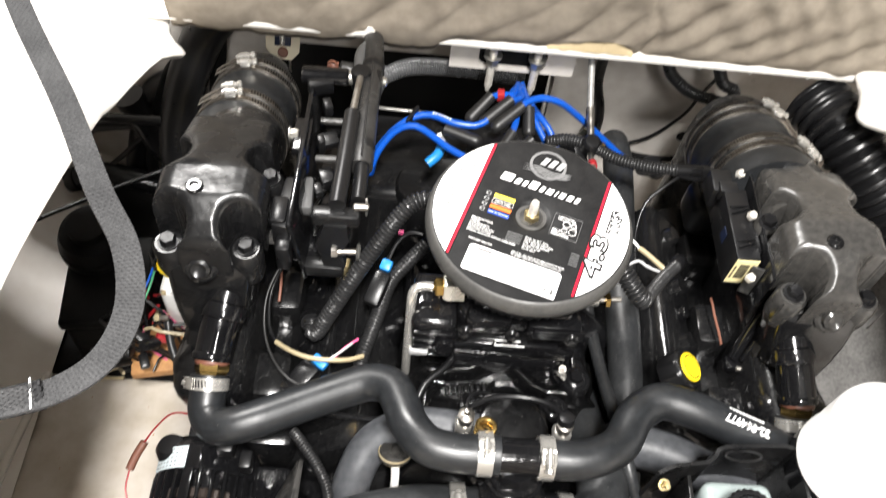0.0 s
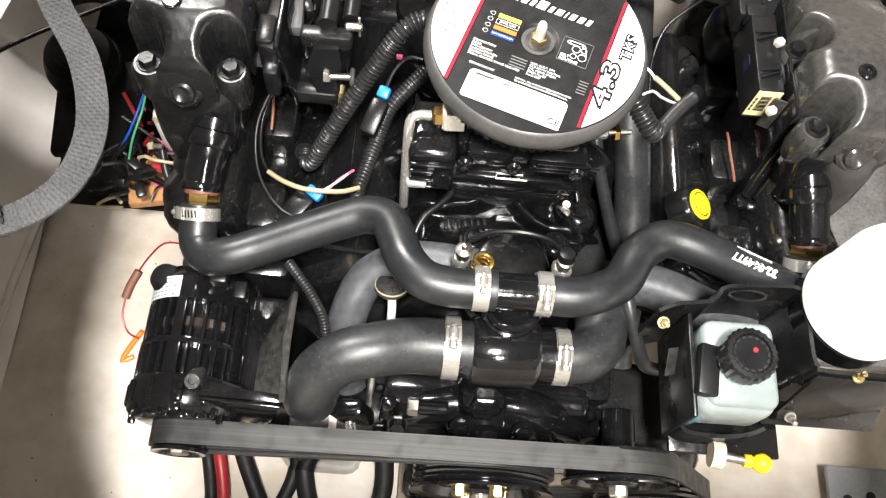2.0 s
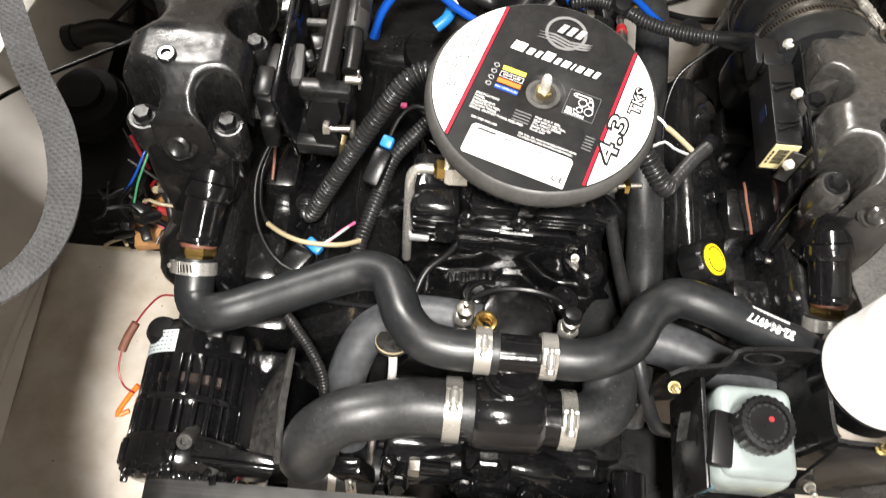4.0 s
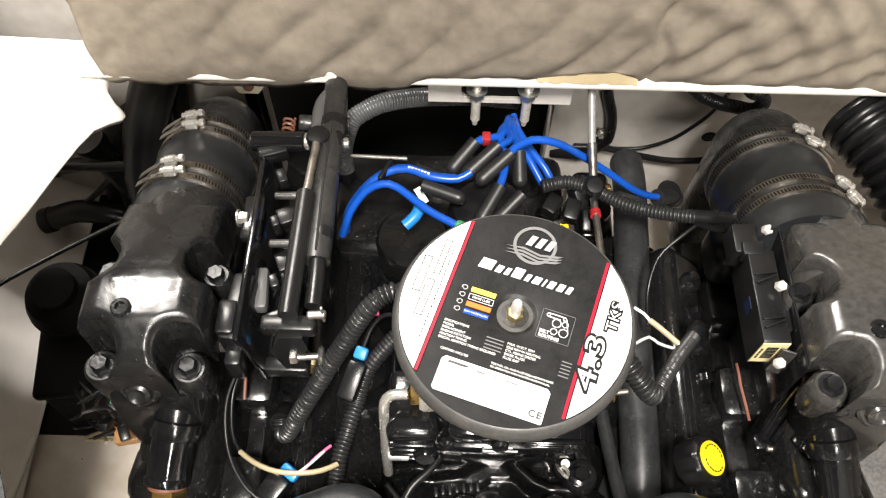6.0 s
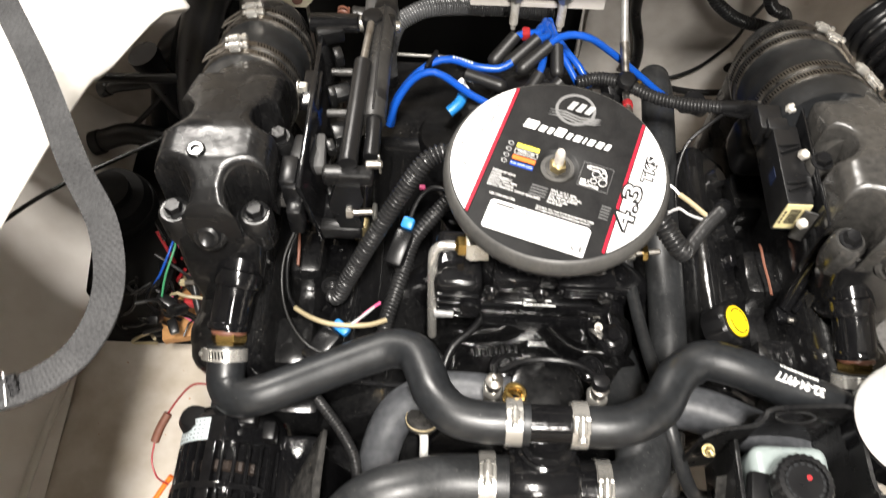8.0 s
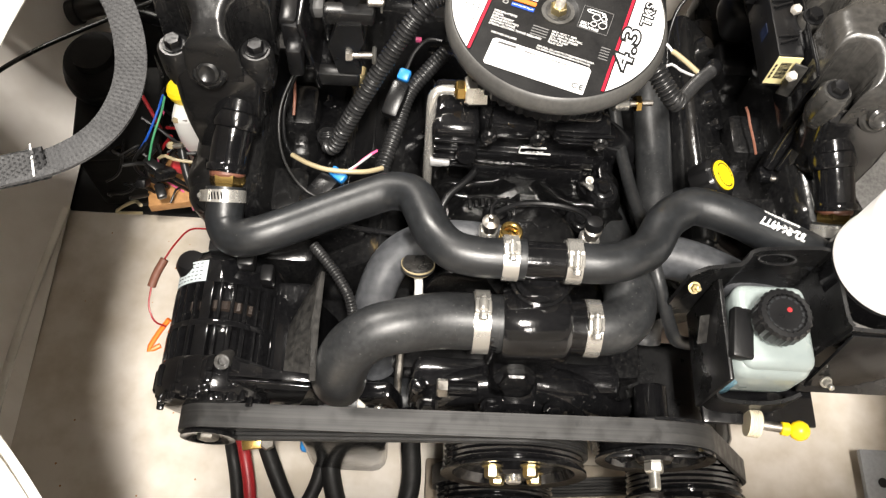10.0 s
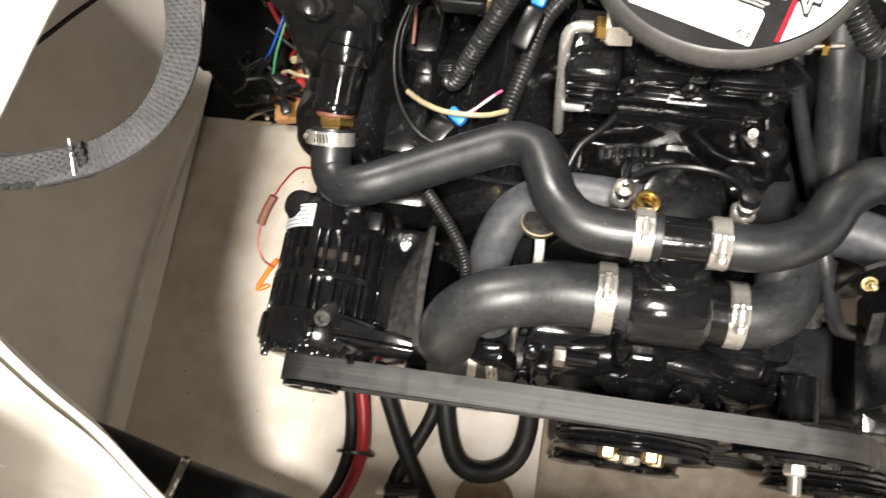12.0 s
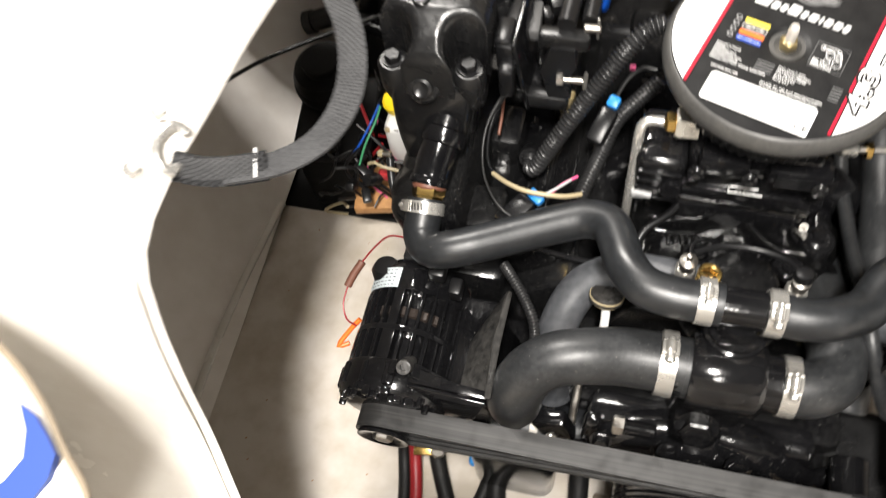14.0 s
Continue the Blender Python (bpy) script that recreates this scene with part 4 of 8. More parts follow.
# the emblem and the maker's mark as plain shapes
def flat_ring(bm, cx, cy, r0, r1, z, n=36):
    """A thin printed ring on the lid."""
    rows = []
    for i in range(n):
        c, s = math.cos(2 * math.pi * i / n), math.sin(2 * math.pi * i / n)
        rows.append([bm.verts.new(LM @ Vector((cx + r * c, cy + r * s, h))) for r, h in ((r0, z), (r1, z), (r1, z + 0.0003), (r0, z + 0.0003))])
    for a, b in zip(rows, rows[1:] + rows[:1]):
        for k in range(4):
            bm.faces.new((a[k], a[(k + 1) % 4], b[(k + 1) % 4], b[k]))
    return bm


part("emblem_ring", flat_ring(bmesh.new(), -0.003, 0.0735, 0.0175, 0.0205, 0), "label_grey", arr, "grey ring emblem")
for k in range(3):
    strip([(-0.028, 0.0655 - k * 0.0035), (-0.012, 0.0685 - k * 0.0035), (0.004, 0.0655 - k * 0.0035), (0.025, 0.07 - k * 0.003), (0.02, 0.0665 - k * 0.003), (0.004, 0.0635 - k * 0.0035), (-0.012, 0.0662 - k * 0.0035)], "label_grey", "emblem_wave", z=0.0003)
for x in (-0.012, -0.003, 0.006):
    strip([(x, 0.0715), (x + 0.0058, 0.0715), (x + 0.0098, 0.083), (x + 0.004, 0.083)], "label_silver", "emblem_bar", z=0.0003)
widths = [0.0145, 0.0075, 0.006, 0.011, 0.006, 0.0085, 0.0035, 0.0075, 0.0075, 0.006]
x = -0.0465
for k, w in enumerate(widths):
    tall = 0.0108 if k in (0, 3) else 0.0078
    strip([(x, 0.0348), (x + w - 0.0018, 0.0348), (x + w + 0.0006, 0.0348 + tall), (x + 0.0024, 0.0348 + tall)], "label_white", "word_bar")
    x += w + 0.0012
# fluid legend
for k, (mat, y) in enumerate((("label_yellow", 0.0105), ("label_black", 0.003), ("label_orange", -0.0045), ("label_blue", -0.012))):
    if mat == "label_black":
        bm = bmesh.new()
        for lo, hi in (((-0.0445, y - 0.003), (-0.0215, y - 0.0026)), ((-0.0445, y + 0.0026), (-0.0215, y + 0.003)), ((-0.0445, y - 0.003), (-0.0441, y + 0.003)), ((-0.0219, y - 0.003), (-0.0215, y + 0.003))):
            add_prism(bm, [lo, (hi[0], lo[1]), hi, (lo[0], hi[1])], 0.0001, 0.0004, LM)
        part("legend_frame", bm, "label_white", arr)
        lettering("DRIVE LUBE", 0.0032, LM @ Matrix.Translation((-0.033, y, 0.0003)), "label_white", arr)
    else:
        strip([(-0.0445, y - 0.0024), (-0.0215, y - 0.0024), (-0.0215, y + 0.0024), (-0.0445, y + 0.0024)], mat, "legend_bar", h=0.0003)
    if mat == "label_blue":
        lettering("RAW WATER FLUSH", 0.0024, LM @ Matrix.Translation((-0.033, y, 0.0004)), "label_white", arr)
    bm = bmesh.new()
    flat_ring(bm, -0.0505, y, 0.0019, 0.0026, 0.0001, 8)
    add_prism(bm, [(-0.0536, y - 0.0012), (-0.0524, y - 0.0012), (-0.0524, y + 0.0016), (-0.0536, y + 0.0016)], 0.0001, 0.0004, LM)
    part("legend_icon", bm, "label_silver", arr)
# belt routing box
bm = bmesh.new()
for lo, hi in (((0.0225, -0.0145), (0.0525, -0.0141)), ((0.0225, 0.0141), (0.0525, 0.0145)), ((0.0225, -0.0145), (0.0229, 0.0145)), ((0.0521, -0.0145), (0.0525, 0.0145))):
    add_prism(bm, [lo, (hi[0], lo[1]), hi, (lo[0], hi[1])], 0.0001, 0.0004, LM)
part("diagram_frame", bm, "label_grey", arr)
bm = bmesh.new()
for cx, cy, r in ((0.0375, 0.0035, 0.0042), (0.037, -0.005, 0.0032), (0.0455, -0.004, 0.0042), (0.045, 0.0045, 0.003), (0.0285, 0.0095, 0.0018), (0.0435, 0.0095, 0.0018)):
    flat_ring(bm, cx, cy, r - 0.0006, r, 0.0001, 20)
for a, b in (((0.0285, 0.0113), (0.0435, 0.0113)), ((0.0285, 0.0078), (0.04, 0.0078)), ((0.0453, 0.0095), (0.0495, -0.0035))):
    d = Vector((b[0] - a[0], b[1] - a[1])).normalized() * 0.0004
    n = (-d.y, d.x)
    add_prism(bm, [(a[0] - n[0], a[1] - n[1]), (b[0] - n[0], b[1] - n[1]), (b[0] + n[0], b[1] + n[1]), (a[0] + n[0], a[1] + n[1])], 0.0001, 0.0004, LM)
part("belt_diagram", bm, "label_white", arr, "white belt diagram")
lettering("BELT", 0.0042, LM @ Matrix.Translation((0.0245, -0.0075, 0.0002)), "label_white", arr, align="LEFT", bold=0.0001)
lettering("ROUTING", 0.0042, LM @ Matrix.Translation((0.0245, -0.0118, 0.0002)), "label_white", arr, align="LEFT", bold=0.0001)
# table of figures
rows = [("SPECIFICATIONS", ""), ("MODEL", ""), ("DISPLACEMENT", "MAX. W.O.T. RPM"), ("ENGINE ROTATION", "IDLE RPM IN NEUTRAL"), ("IGNITION TIMING", "CYL. FIRING ORDER"), ("SPECIAL IGNITION TIMING REQUIRED", "SPARK PLUGS"), ("", "PLUG GAP")]
for k, (a, b) in enumerate(rows):
    y = -0.026 - k * 0.0034
    if a:
        lettering(a, 0.0031, LM @ Matrix.Translation((-0.0575, y, 0.0002)), "label_white", arr, align="LEFT")
    if b:
        lettering(b, 0.0031, LM @ Matrix.Translation((0.002, y + 0.0034, 0.0002)), "label_white", arr, align="LEFT")
        strip([(0.0515, y + 0.003), (0.0605, y + 0.003), (0.0605, y + 0.0039), (0.0515, y + 0.0039)], "label_grey", "figure_bar", h=0.0003)
    if k in (1, 2, 3, 4):
        strip([(-0.017, y - 0.0005), (-0.001, y - 0.0005), (-0.001, y + 0.0005), (-0.017, y + 0.0005)], "label_grey", "figure_bar", h=0.0003)
lettering("CERTIFIED SAE J1928", 0.0028, LM @ Matrix.Translation((-0.052, -0.0525, 0.0002)), "label_white", arr, align="LEFT")
lettering("FOR FUEL, OIL, AND FLUID REQUIREMENTS REFER", 0.0025, LM @ Matrix.Translation((-0.006, -0.0515, 0.0002)), "label_white", arr, align="LEFT")
lettering("TO OPERATION AND MAINTENANCE MANUAL", 0.0025, LM @ Matrix.Translation((-0.006, -0.0547, 0.0002)), "label_white", arr, align="LEFT")
# white data sticker
bx0, bx1, by0, by1 = -0.0475, 0.05, -0.0905, -0.0582
strip([(bx0 + 0.002, by0), (bx1 - 0.001, by0), (bx1, by0 + 0.001), (bx1, by1 - 0.003), (bx1 - 0.003, by1), (bx0 + 0.003, by1), (bx0, by1 - 0.003), (bx0, by0 + 0.002)], "label_white", "data_sticker", "white emission data sticker", h=0.0005)
lettering("EMISSION CONTROL INFORMATION", 0.0026, LM @ Matrix.Translation((-0.015, -0.0635, 0.0008)), "label_dark", arr, align="LEFT", bold=0.0001)
strip([(bx0 + 0.005, -0.0636), (bx0 + 0.023, -0.0636), (bx0 + 0.025, -0.0612), (bx0 + 0.007, -0.0612)], "label_dark", "maker_bar", z=0.0008, h=0.0003)
lettering("CE", 0.0085, LM @ Matrix.Translation((0.0425, -0.0835, 0.0008)), "label_dark", arr, spacing=1.25, bold=0.0003)
# big figures on the white field, read from the side
SIDE = LM @ Matrix.Translation((0.0758, -0.0498, 0.0008)) @ pose(0, 0, 0, 0, 0, 90)
for word, size, wide, fat, place in (("4.3", 0.0245, 1.75, 0.0017, Matrix()), ("TKS", 0.0145, 1.2, 0.0014, Matrix.Translation((0.0605, -0.0088, 0)))):
    stretch = Matrix.Diagonal((wide, 1, 1, 1))
    lettering(word, size, SIDE @ place @ stretch, "label_black", arr, align="LEFT", bold=fat, spacing=1.06, label="black outlined figures", slant=0.05)
    lettering(word, size, SIDE @ place @ stretch @ Matrix.Translation((0, 0, 0.0004)), "label_white", arr, align="LEFT", bold=-fat * 0.1, spacing=1.06, name="lettering_fill", slant=0.05)
# unreadable small print on the other field
bm = bmesh.new()
for x0, x1, y0, y1 in ((-0.083, -0.0765, 0.014, 0.052), (-0.096, -0.088, -0.008, 0.03), (-0.086, -0.078, -0.03, 0.008)):
    for a, b, c, d in ((x0, y0, x0 + 0.0009, y1), (x1 - 0.0009, y0, x1, y1), (x0, y0, x1, y0 + 0.0009), (x0, y1 - 0.0009, x1, y1)):
        add_prism(bm, [(a, b), (c, b), (c, d), (a, d)], 0.0003, 0.0007, LM)
    for k in range(2):
        x = x0 + (x1 - x0) * (0.3 + 0.36 * k)
        y = y0 + 0.004 + 0.006 * k
        add_prism(bm, [(x, y), (x + 0.0007, y), (x + 0.0007, y1 - 0.006), (x, y1 - 0.006)], 0.0003, 0.0006, LM)
for y in range(26):
    add_prism(bm, [(-0.0733, -0.05 + y * 0.0038), (-0.0721, -0.05 + y * 0.0038), (-0.0721, -0.0475 + y * 0.0038), (-0.0733, -0.0475 + y * 0.0038)], 0.0003, 0.0006, LM)
part("small_print", bm, "label_black", arr, "rows of small black print")
bm = lathe([(0.0125, 0.7512), (0.0125, 0.753), (0.004, 0.7535)], AC, seg=32)
part("washer", bm, "dusty", arr)
part("nut", hexa((AC.x, AC.y, 0.7525), (0, 0, 1), 0.0085, 0.008), "yellow_zinc", arr, "yellow-plated nut")
part("stud", lathe([(0.0048, 0), (0.0048, 0.0185), (0.0036, 0.022), (0, 0.022)], (AC.x, AC.y, 0.756), (0.02, 0.02, 1), 16), "stud_metal", arr, "bright threaded stud")


# ---------- exhaust manifolds and elbows ----------
def bitten(x0, x1, y0, y1, bites, taper=0.0, n=44):
    """A rounded rectangle outline with round bites taken out of it."""
    out = []
    corners = [(x0, y0), (x1, y0), (x1, y1), (x0, y1)]
    for (ax, ay), (bx, by) in zip(corners, corners[1:] + corners[:1]):
        for i in range(n):
            p = Vector((ax + (bx - ax) * i / n, ay + (by - ay) * i / n))
            for cx, cy, r in bites:
                d = p - Vector((cx, cy))
                if d.length < r:
                    c = Vector(((x0 + x1) / 2, (y0 + y1) / 2)) - Vector((cx, cy))
                    d = d if d.length > 1e-5 else c
                    if d.dot(c) < 0 and abs(d.x * c.y - d.y * c.x) < 1e-9:
                        d = c
                    p = Vector((cx, cy)) + (d.normalized() * 0.35 + c.normalized() * 0.65).normalized() * r
            out.append((p.x, p.y))
    return out


def ease(u):
    """Smooth step from 0 to 1."""
    u = max(0.0, min(1.0, u))
    return u * u * (3 - 2 * u)


def exhaust_side(side, elbow_mat, zoff, bell_r, dx, label):
    """One bank: manifold, riser elbow with scalloped bolt bays, front pipe."""
    t = thing("exhaust_manifold", (side * 0.33, 0.03, 0.4), label, "exhaust manifold", "exhaust manifolds")
    cx = side * 0.3285 + dx
    # manifold body along the head
    bm = bmesh.new()
    add_box(bm, (cx - side * 0.008, 0.02, 0.545 + zoff), (0.08, 0.34, 0.13), 0.025, pose(0, 0, 0, 0, side * 12, 0), seg=4)
    part("manifold_body", bm, "cast", t)
    for k in range(3):
        part("exhaust_port", box((cx - side * 0.055, -0.1 + 0.115 * k, 0.535 + zoff), (0.06, 0.06, 0.06), 0.012), "cast", t)
    part("front_shoulder", box((cx, -0.1, 0.575 + zoff), (0.085, 0.07, 0.06), 0.02, pose(0, 0, 0, -20, 0, 0), seg=3), "cast", t)
    # narrower neck between manifold and riser
    part("flange", prism(bitten(cx - 0.037, cx + 0.037, -0.05, 0.115, []), 0.6 + zoff, 0.703 + zoff), elbow_mat, t)
    # riser with round bolt bays: a cast height field with rounded shoulders
    bites = [(cx - 0.04, -0.035, 0.0232), (cx + 0.04, -0.035, 0.0232), (cx - 0.056, 0.055, 0.0255), (cx + 0.056, 0.055, 0.0255)]
    bm = bmesh.new()
    nx, ny, rr = 116, 204, 0.0095
    grid = []
    for j in range(ny + 1):
        row = []
        for i in range(nx + 1):
            x, y = cx - 0.058 + 0.116 * i / nx, -0.07 + 0.205 * j / ny
            wide = 0.0555 - 0.006 * max(0.0, min(1.0, (y - 0.065) / 0.02))
            d = min(wide - abs(x - cx), y + 0.054, 0.132 - y)
            for bx, by, r in bites:
                d = min(d, math.hypot(x - bx, y - by) - r)
            k = (x - cx) / 0.055
            top = 0.7745 - 0.0045 * k * k - 0.009 * (max(0.0, abs(k) - 0.62) / 0.38) ** 2
            top -= 0.034 * max(0.0, (y - 0.035) / 0.095) ** 1.3 + 0.003 * ease((y - 0.024) / 0.02)
            top -= 0.018 * ease((-0.007 - y) / 0.04) + 0.009 * max(0.0, (-0.034 - y) / 0.016) ** 1.5
            top += 0.0006 * noise.noise(Vector((x * 30, y * 30, 4.0))) + 0.00014 * noise.noise(Vector((x * 120, y * 120, 7.0)))
            z = 0.69 if d <= 0 else top if d >= rr else top - rr + math.sqrt(max(0.0, rr * rr - (rr - d) ** 2))
            row.append(bm.verts.new((x, y, zoff + z)))
        grid.append(row)
    for a, b in zip(grid, grid[1:]):
        for i in range(nx):
            if max(v.co.z for v in (a[i], a[i + 1], b[i + 1], b[i])) > 0.6901 + zoff:
                bm.faces.new((a[i], a[i + 1], b[i + 1], b[i]))
    bmesh.ops.delete(bm, geom=[v for v in bm.verts if not v.link_faces], context="VERTS")
    part("riser", bm, elbow_mat, t, angle=70)
    # tapered front end of the manifold above the pipe
    q = -side
    part("front_casting", hull([(cx - 0.05, -0.025, 0.708 + zoff), (cx + 0.05, -0.025, 0.708 + zoff), (cx - 0.042, -0.052, 0.702 + zoff), (cx + 0.042, -0.052, 0.702 + zoff), (cx + q * 0.034, -0.072, 0.62 + zoff), (cx + q * 0.034, -0.02, 0.57 + zoff), (cx - q * 0.042, -0.067, 0.645 + zoff), (cx - q * 0.03, -0.078, 0.585 + zoff), (cx - q * 0.032, -0.02, 0.56 + zoff)], 0.006), "cast", t)
    # outlet into the rubber bellows
    part("outlet", tube([(cx, 0.06, 0.705 + zoff), (cx, 0.1, 0.696 + zoff), (cx, 0.15, 0.676 + zoff)], 0.052, seg=32), elbow_mat, t)
    # bosses and bolts
    for px, py, pz in ((cx - 0.0395, -0.037, 0.721), (cx + 0.0395, -0.037, 0.721), (cx - 0.05, 0.056, 0.722), (cx + 0.05, 0.056, 0.722)):
        rr = 0.017 if py < 0 else 0.0145
        boss = part("bolt_boss", lathe([(rr * 0.8, -0.05), (rr, -0.036), (rr, -0.004), (rr - 0.003, 0.0), (0, 0.0)], (px, py, pz + zoff), (0, 0, 1), 28), elbow_mat, t)
        part("bolt_head", hexa((px, py, pz + zoff), (0, 0, 1), 0.0084, 0.0075, 0.0112), "bolt_black", boss)
    part("top_plug", lathe([(0.0088, 0), (0.0088, 0.0025), (0.0072, 0.004), (0.0046, 0.004), (0.0042, 0.001), (0, 0.001)], (cx - 0.0115, -0.004, 0.774 + zoff), (0, -0.05, 1), 24), "cast", t)
    part("front_plug", lathe([(0.018, -0.014), (0.0175, 0.001), (0.0145, 0.004), (0.012, 0.004), (0.011, 0.009), (0.008, 0.011), (0, 0.006)], (cx + side * 0.006, -0.053, 0.703 + zoff), (0, -0.8, 0.6), 28), elbow_mat, t)
    # front water pipe
    part("water_pipe", tube([(cx - side * 0.018, -0.03, 0.66 + zoff), (cx - side * 0.013, -0.068, 0.645 + zoff), (cx - side * 0.008, -0.1, 0.628 + zoff), (cx - side * 0.006, -0.116, 0.6185 + zoff)], 0.0205, seg=28), "enamel", t)
    part("pipe_shoulder", lathe([(0.0205, -0.014), (0.0235, -0.012), (0.0245, 0.0), (0.023, 0.004), (0.0205, 0.005)], (cx - side * 0.0125, -0.074, 0.6415 + zoff), (0.15 * side, -0.85, -0.42), 32), "enamel", t)
    part("pipe_lip", lathe([(0.0205, -0.004), (0.0218, -0.002), (0.0218, 0.003), (0.0195, 0.005)], (cx - side * 0.0055, -0.1115, 0.621 + zoff), (0, -0.85, -0.5), 32), "enamel", t)
    part("brass_fitting", hexa((cx - side * 0.006, -0.119, 0.6165 + zoff), (0, -0.85, -0.5), 0.0172, 0.006), "yellow_zinc", t, "brass hex fitting")
    part("sealant_collar", lathe([(0.0165, -0.004), (0.0185, -0.002), (0.0185, 0.004), (0.0165, 0.006)], (cx - side * 0.006, -0.1155, 0.6185 + zoff), (0, -0.85, -0.5), 24), "copper", t, "copper-coloured sealant collar")
    part("hex_fitting", lathe([(0.0185, 0), (0.0185, 0.008), (0.016, 0.012)], (cx - side * 0.006, -0.1185, 0.6165 + zoff), (0, -0.85, -0.5), 6), "brass", t, "brass hex fitting")
    return t


exhaust_side(-1, "rough_cast", 0.0, 0.058, 0.0, "glossy black exhaust manifold with scalloped riser elbow")
exhaust_side(1, "dust_and_sheen", -0.006, 0.066, 0.003, "dusty black exhaust manifold with scalloped riser elbow")


def bellows(side, cx, r, zo, label):
    """Rubber exhaust hose from riser down to the transom, with two pairs of clamps."""
    t = thing("exhaust_hose", (cx, 0.2, 0.6), label, "exhaust hose", "exhaust hoses")
    path = [(cx, 0.112, 0.686 + zo), (cx, 0.155, 0.672 + zo), (cx, 0.2, 0.655 + zo), (cx, 0.262, 0.632 + zo)]
    ex = 0.02 if side > 0 else -0.006
    lower = [(cx, 0.25, 0.637 + zo), (cx, 0.285, 0.622 + zo), (cx + side * 0.004, 0.325, 0.592 + zo), (cx + side * 0.01, 0.352, 0.54 + zo), (cx + side * 0.014, 0.362, 0.46 + zo), (cx + side * 0.014, 0.37, 0.3)]
    part("upper_hose", tube(path, r, seg=40, swell=lambda u: 1.0 + 0.035 * math.sin(math.pi * 3 * u) ** 2), "rubber", t)
    part("lower_pipe", tube([(x + ex, y, z) for x, y, z in lower], r * (0.82 if side > 0 else 0.84), seg=36), "flecked", t, "dusty black exhaust pipe bending down")
    d = Vector((0, 0.94, -0.34))
    turns = (-0.12, -0.2, -0.13, -0.22) if side < 0 else (0.75, 0.62, 0.42, 0.3)
    for (y, z), sx in zip(((0.148, 0.675), (0.167, 0.6675), (0.232, 0.644), (0.251, 0.637)), turns):
        hose_clamp((cx, y, z + zo), d, r * 1.03, 0.0098, (sx, 0, 1), "stainless clamp round the rubber exhaust hose", big=1.2, slots=-side, tail=-1.35 * side)
    return t


bellows(-1, -0.333, 0.0545, 0.0, "black rubber exhaust hose with paired steel clamps")
bellows(1, 0.312, 0.065, -0.01, "black rubber exhaust hose with paired steel clamps")

# ribbed exhaust blower duct behind the starboard riser
solo("vent_duct", tube([(0.42, 0.33, 0.66), (0.45, 0.27, 0.655), (0.49, 0.215, 0.63), (0.55, 0.17, 0.585), (0.63, 0.14, 0.53), (0.74, 0.12, 0.46)], 0.045, seg=28, corr=0.008, pitch=0.015), "plastic", "black ribbed plastic ventilation duct", "duct")


# ---------- coolant hoses ----------
def hose(name, points, r, mat, label, **kw):
    t = thing(name, points[0], label, "hose", "coolant hoses")
    part("tube", tube(points, r, seg=28, step=0.005, **kw), mat, t)
    for a, b in ((points[0], points[1]), (points[-1], points[-2])):
        part("hose_end", lathe([(r * 0.8, -0.0015), (r * 1.02, -0.001), (r * 1.03, 0.002), (r * 1.01, 0.006)], a, Vector(b) - Vector(a), 28), mat, t)
    return t


UPPER_L = [(-0.3235, -0.131, 0.61), (-0.3235, -0.146, 0.602), (-0.322, -0.166, 0.595), (-0.309, -0.181, 0.597), (-0.288, -0.182, 0.604), (-0.255, -0.17, 0.608), (-0.215, -0.155, 0.616), (-0.175, -0.141, 0.625), (-0.15, -0.135, 0.631), (-0.128, -0.143, 0.639), (-0.116, -0.167, 0.646), (-0.107, -0.189, 0.651), (-0.089, -0.208, 0.653), (-0.064, -0.2145, 0.653), (-0.018, -0.2145, 0.652)]
hose("coolant_hose", UPPER_L, 0.0198, "rubber", "S-shaped black rubber coolant hose to the thermostat housing")
UPPER_R = [(0.022, -0.2145, 0.652), (0.063, -0.2145, 0.653), (0.089, -0.206, 0.652), (0.11, -0.19, 0.646), (0.126, -0.162, 0.643), (0.141, -0.147, 0.64), (0.162, -0.138, 0.641), (0.201, -0.147, 0.639), (0.243, -0.159, 0.627), (0.283, -0.166, 0.614), (0.308, -0.17, 0.601), (0.321, -0.158, 0.592), (0.3225, -0.142, 0.598), (0.3225, -0.129, 0.607)]
uh = thing("coolant_hose", (0.17, -0.16, 0.6), "black rubber coolant hose with a white printed number", "hose", "coolant hoses")
part("tube", tube(UPPER_R, 0.0198, seg=28, step=0.005), "rubber", uh)
dirv = (Vector((0.265, -0.163, 0.621)) - Vector((0.222, -0.153, 0.633))).normalized()


def on_hose(turn):
    """Axes of print lying on the hose, turned round it by so many degrees."""
    side = Vector((0.02, -0.1, 1)) - dirv * dirv.dot(Vector((0.02, -0.1, 1)))
    out = Matrix.Rotation(radians(turn), 3, dirv) @ side.normalized()
    m = Matrix((-dirv, out.cross(-dirv), out)).transposed().to_4x4()
    m.translation = Vector((0.243, -0.158, 0.6272)) + out * 0.0199
    return m


lettering("32-864977", 0.0125, on_hose(0), "label_white", uh, extrude=0.0009, label="white stencilled number", bold=0.0003)
bm = bmesh.new()
for k in range(11):
    add_box(bm, (0.02 - 0.004 * k, 0, 0), (0.0026, 0.0022, 0.0012), 0)
bmesh.ops.transform(bm, matrix=on_hose(-38), verts=bm.verts)
part("small_print", bm, "label_white", uh, "row of tiny white print")

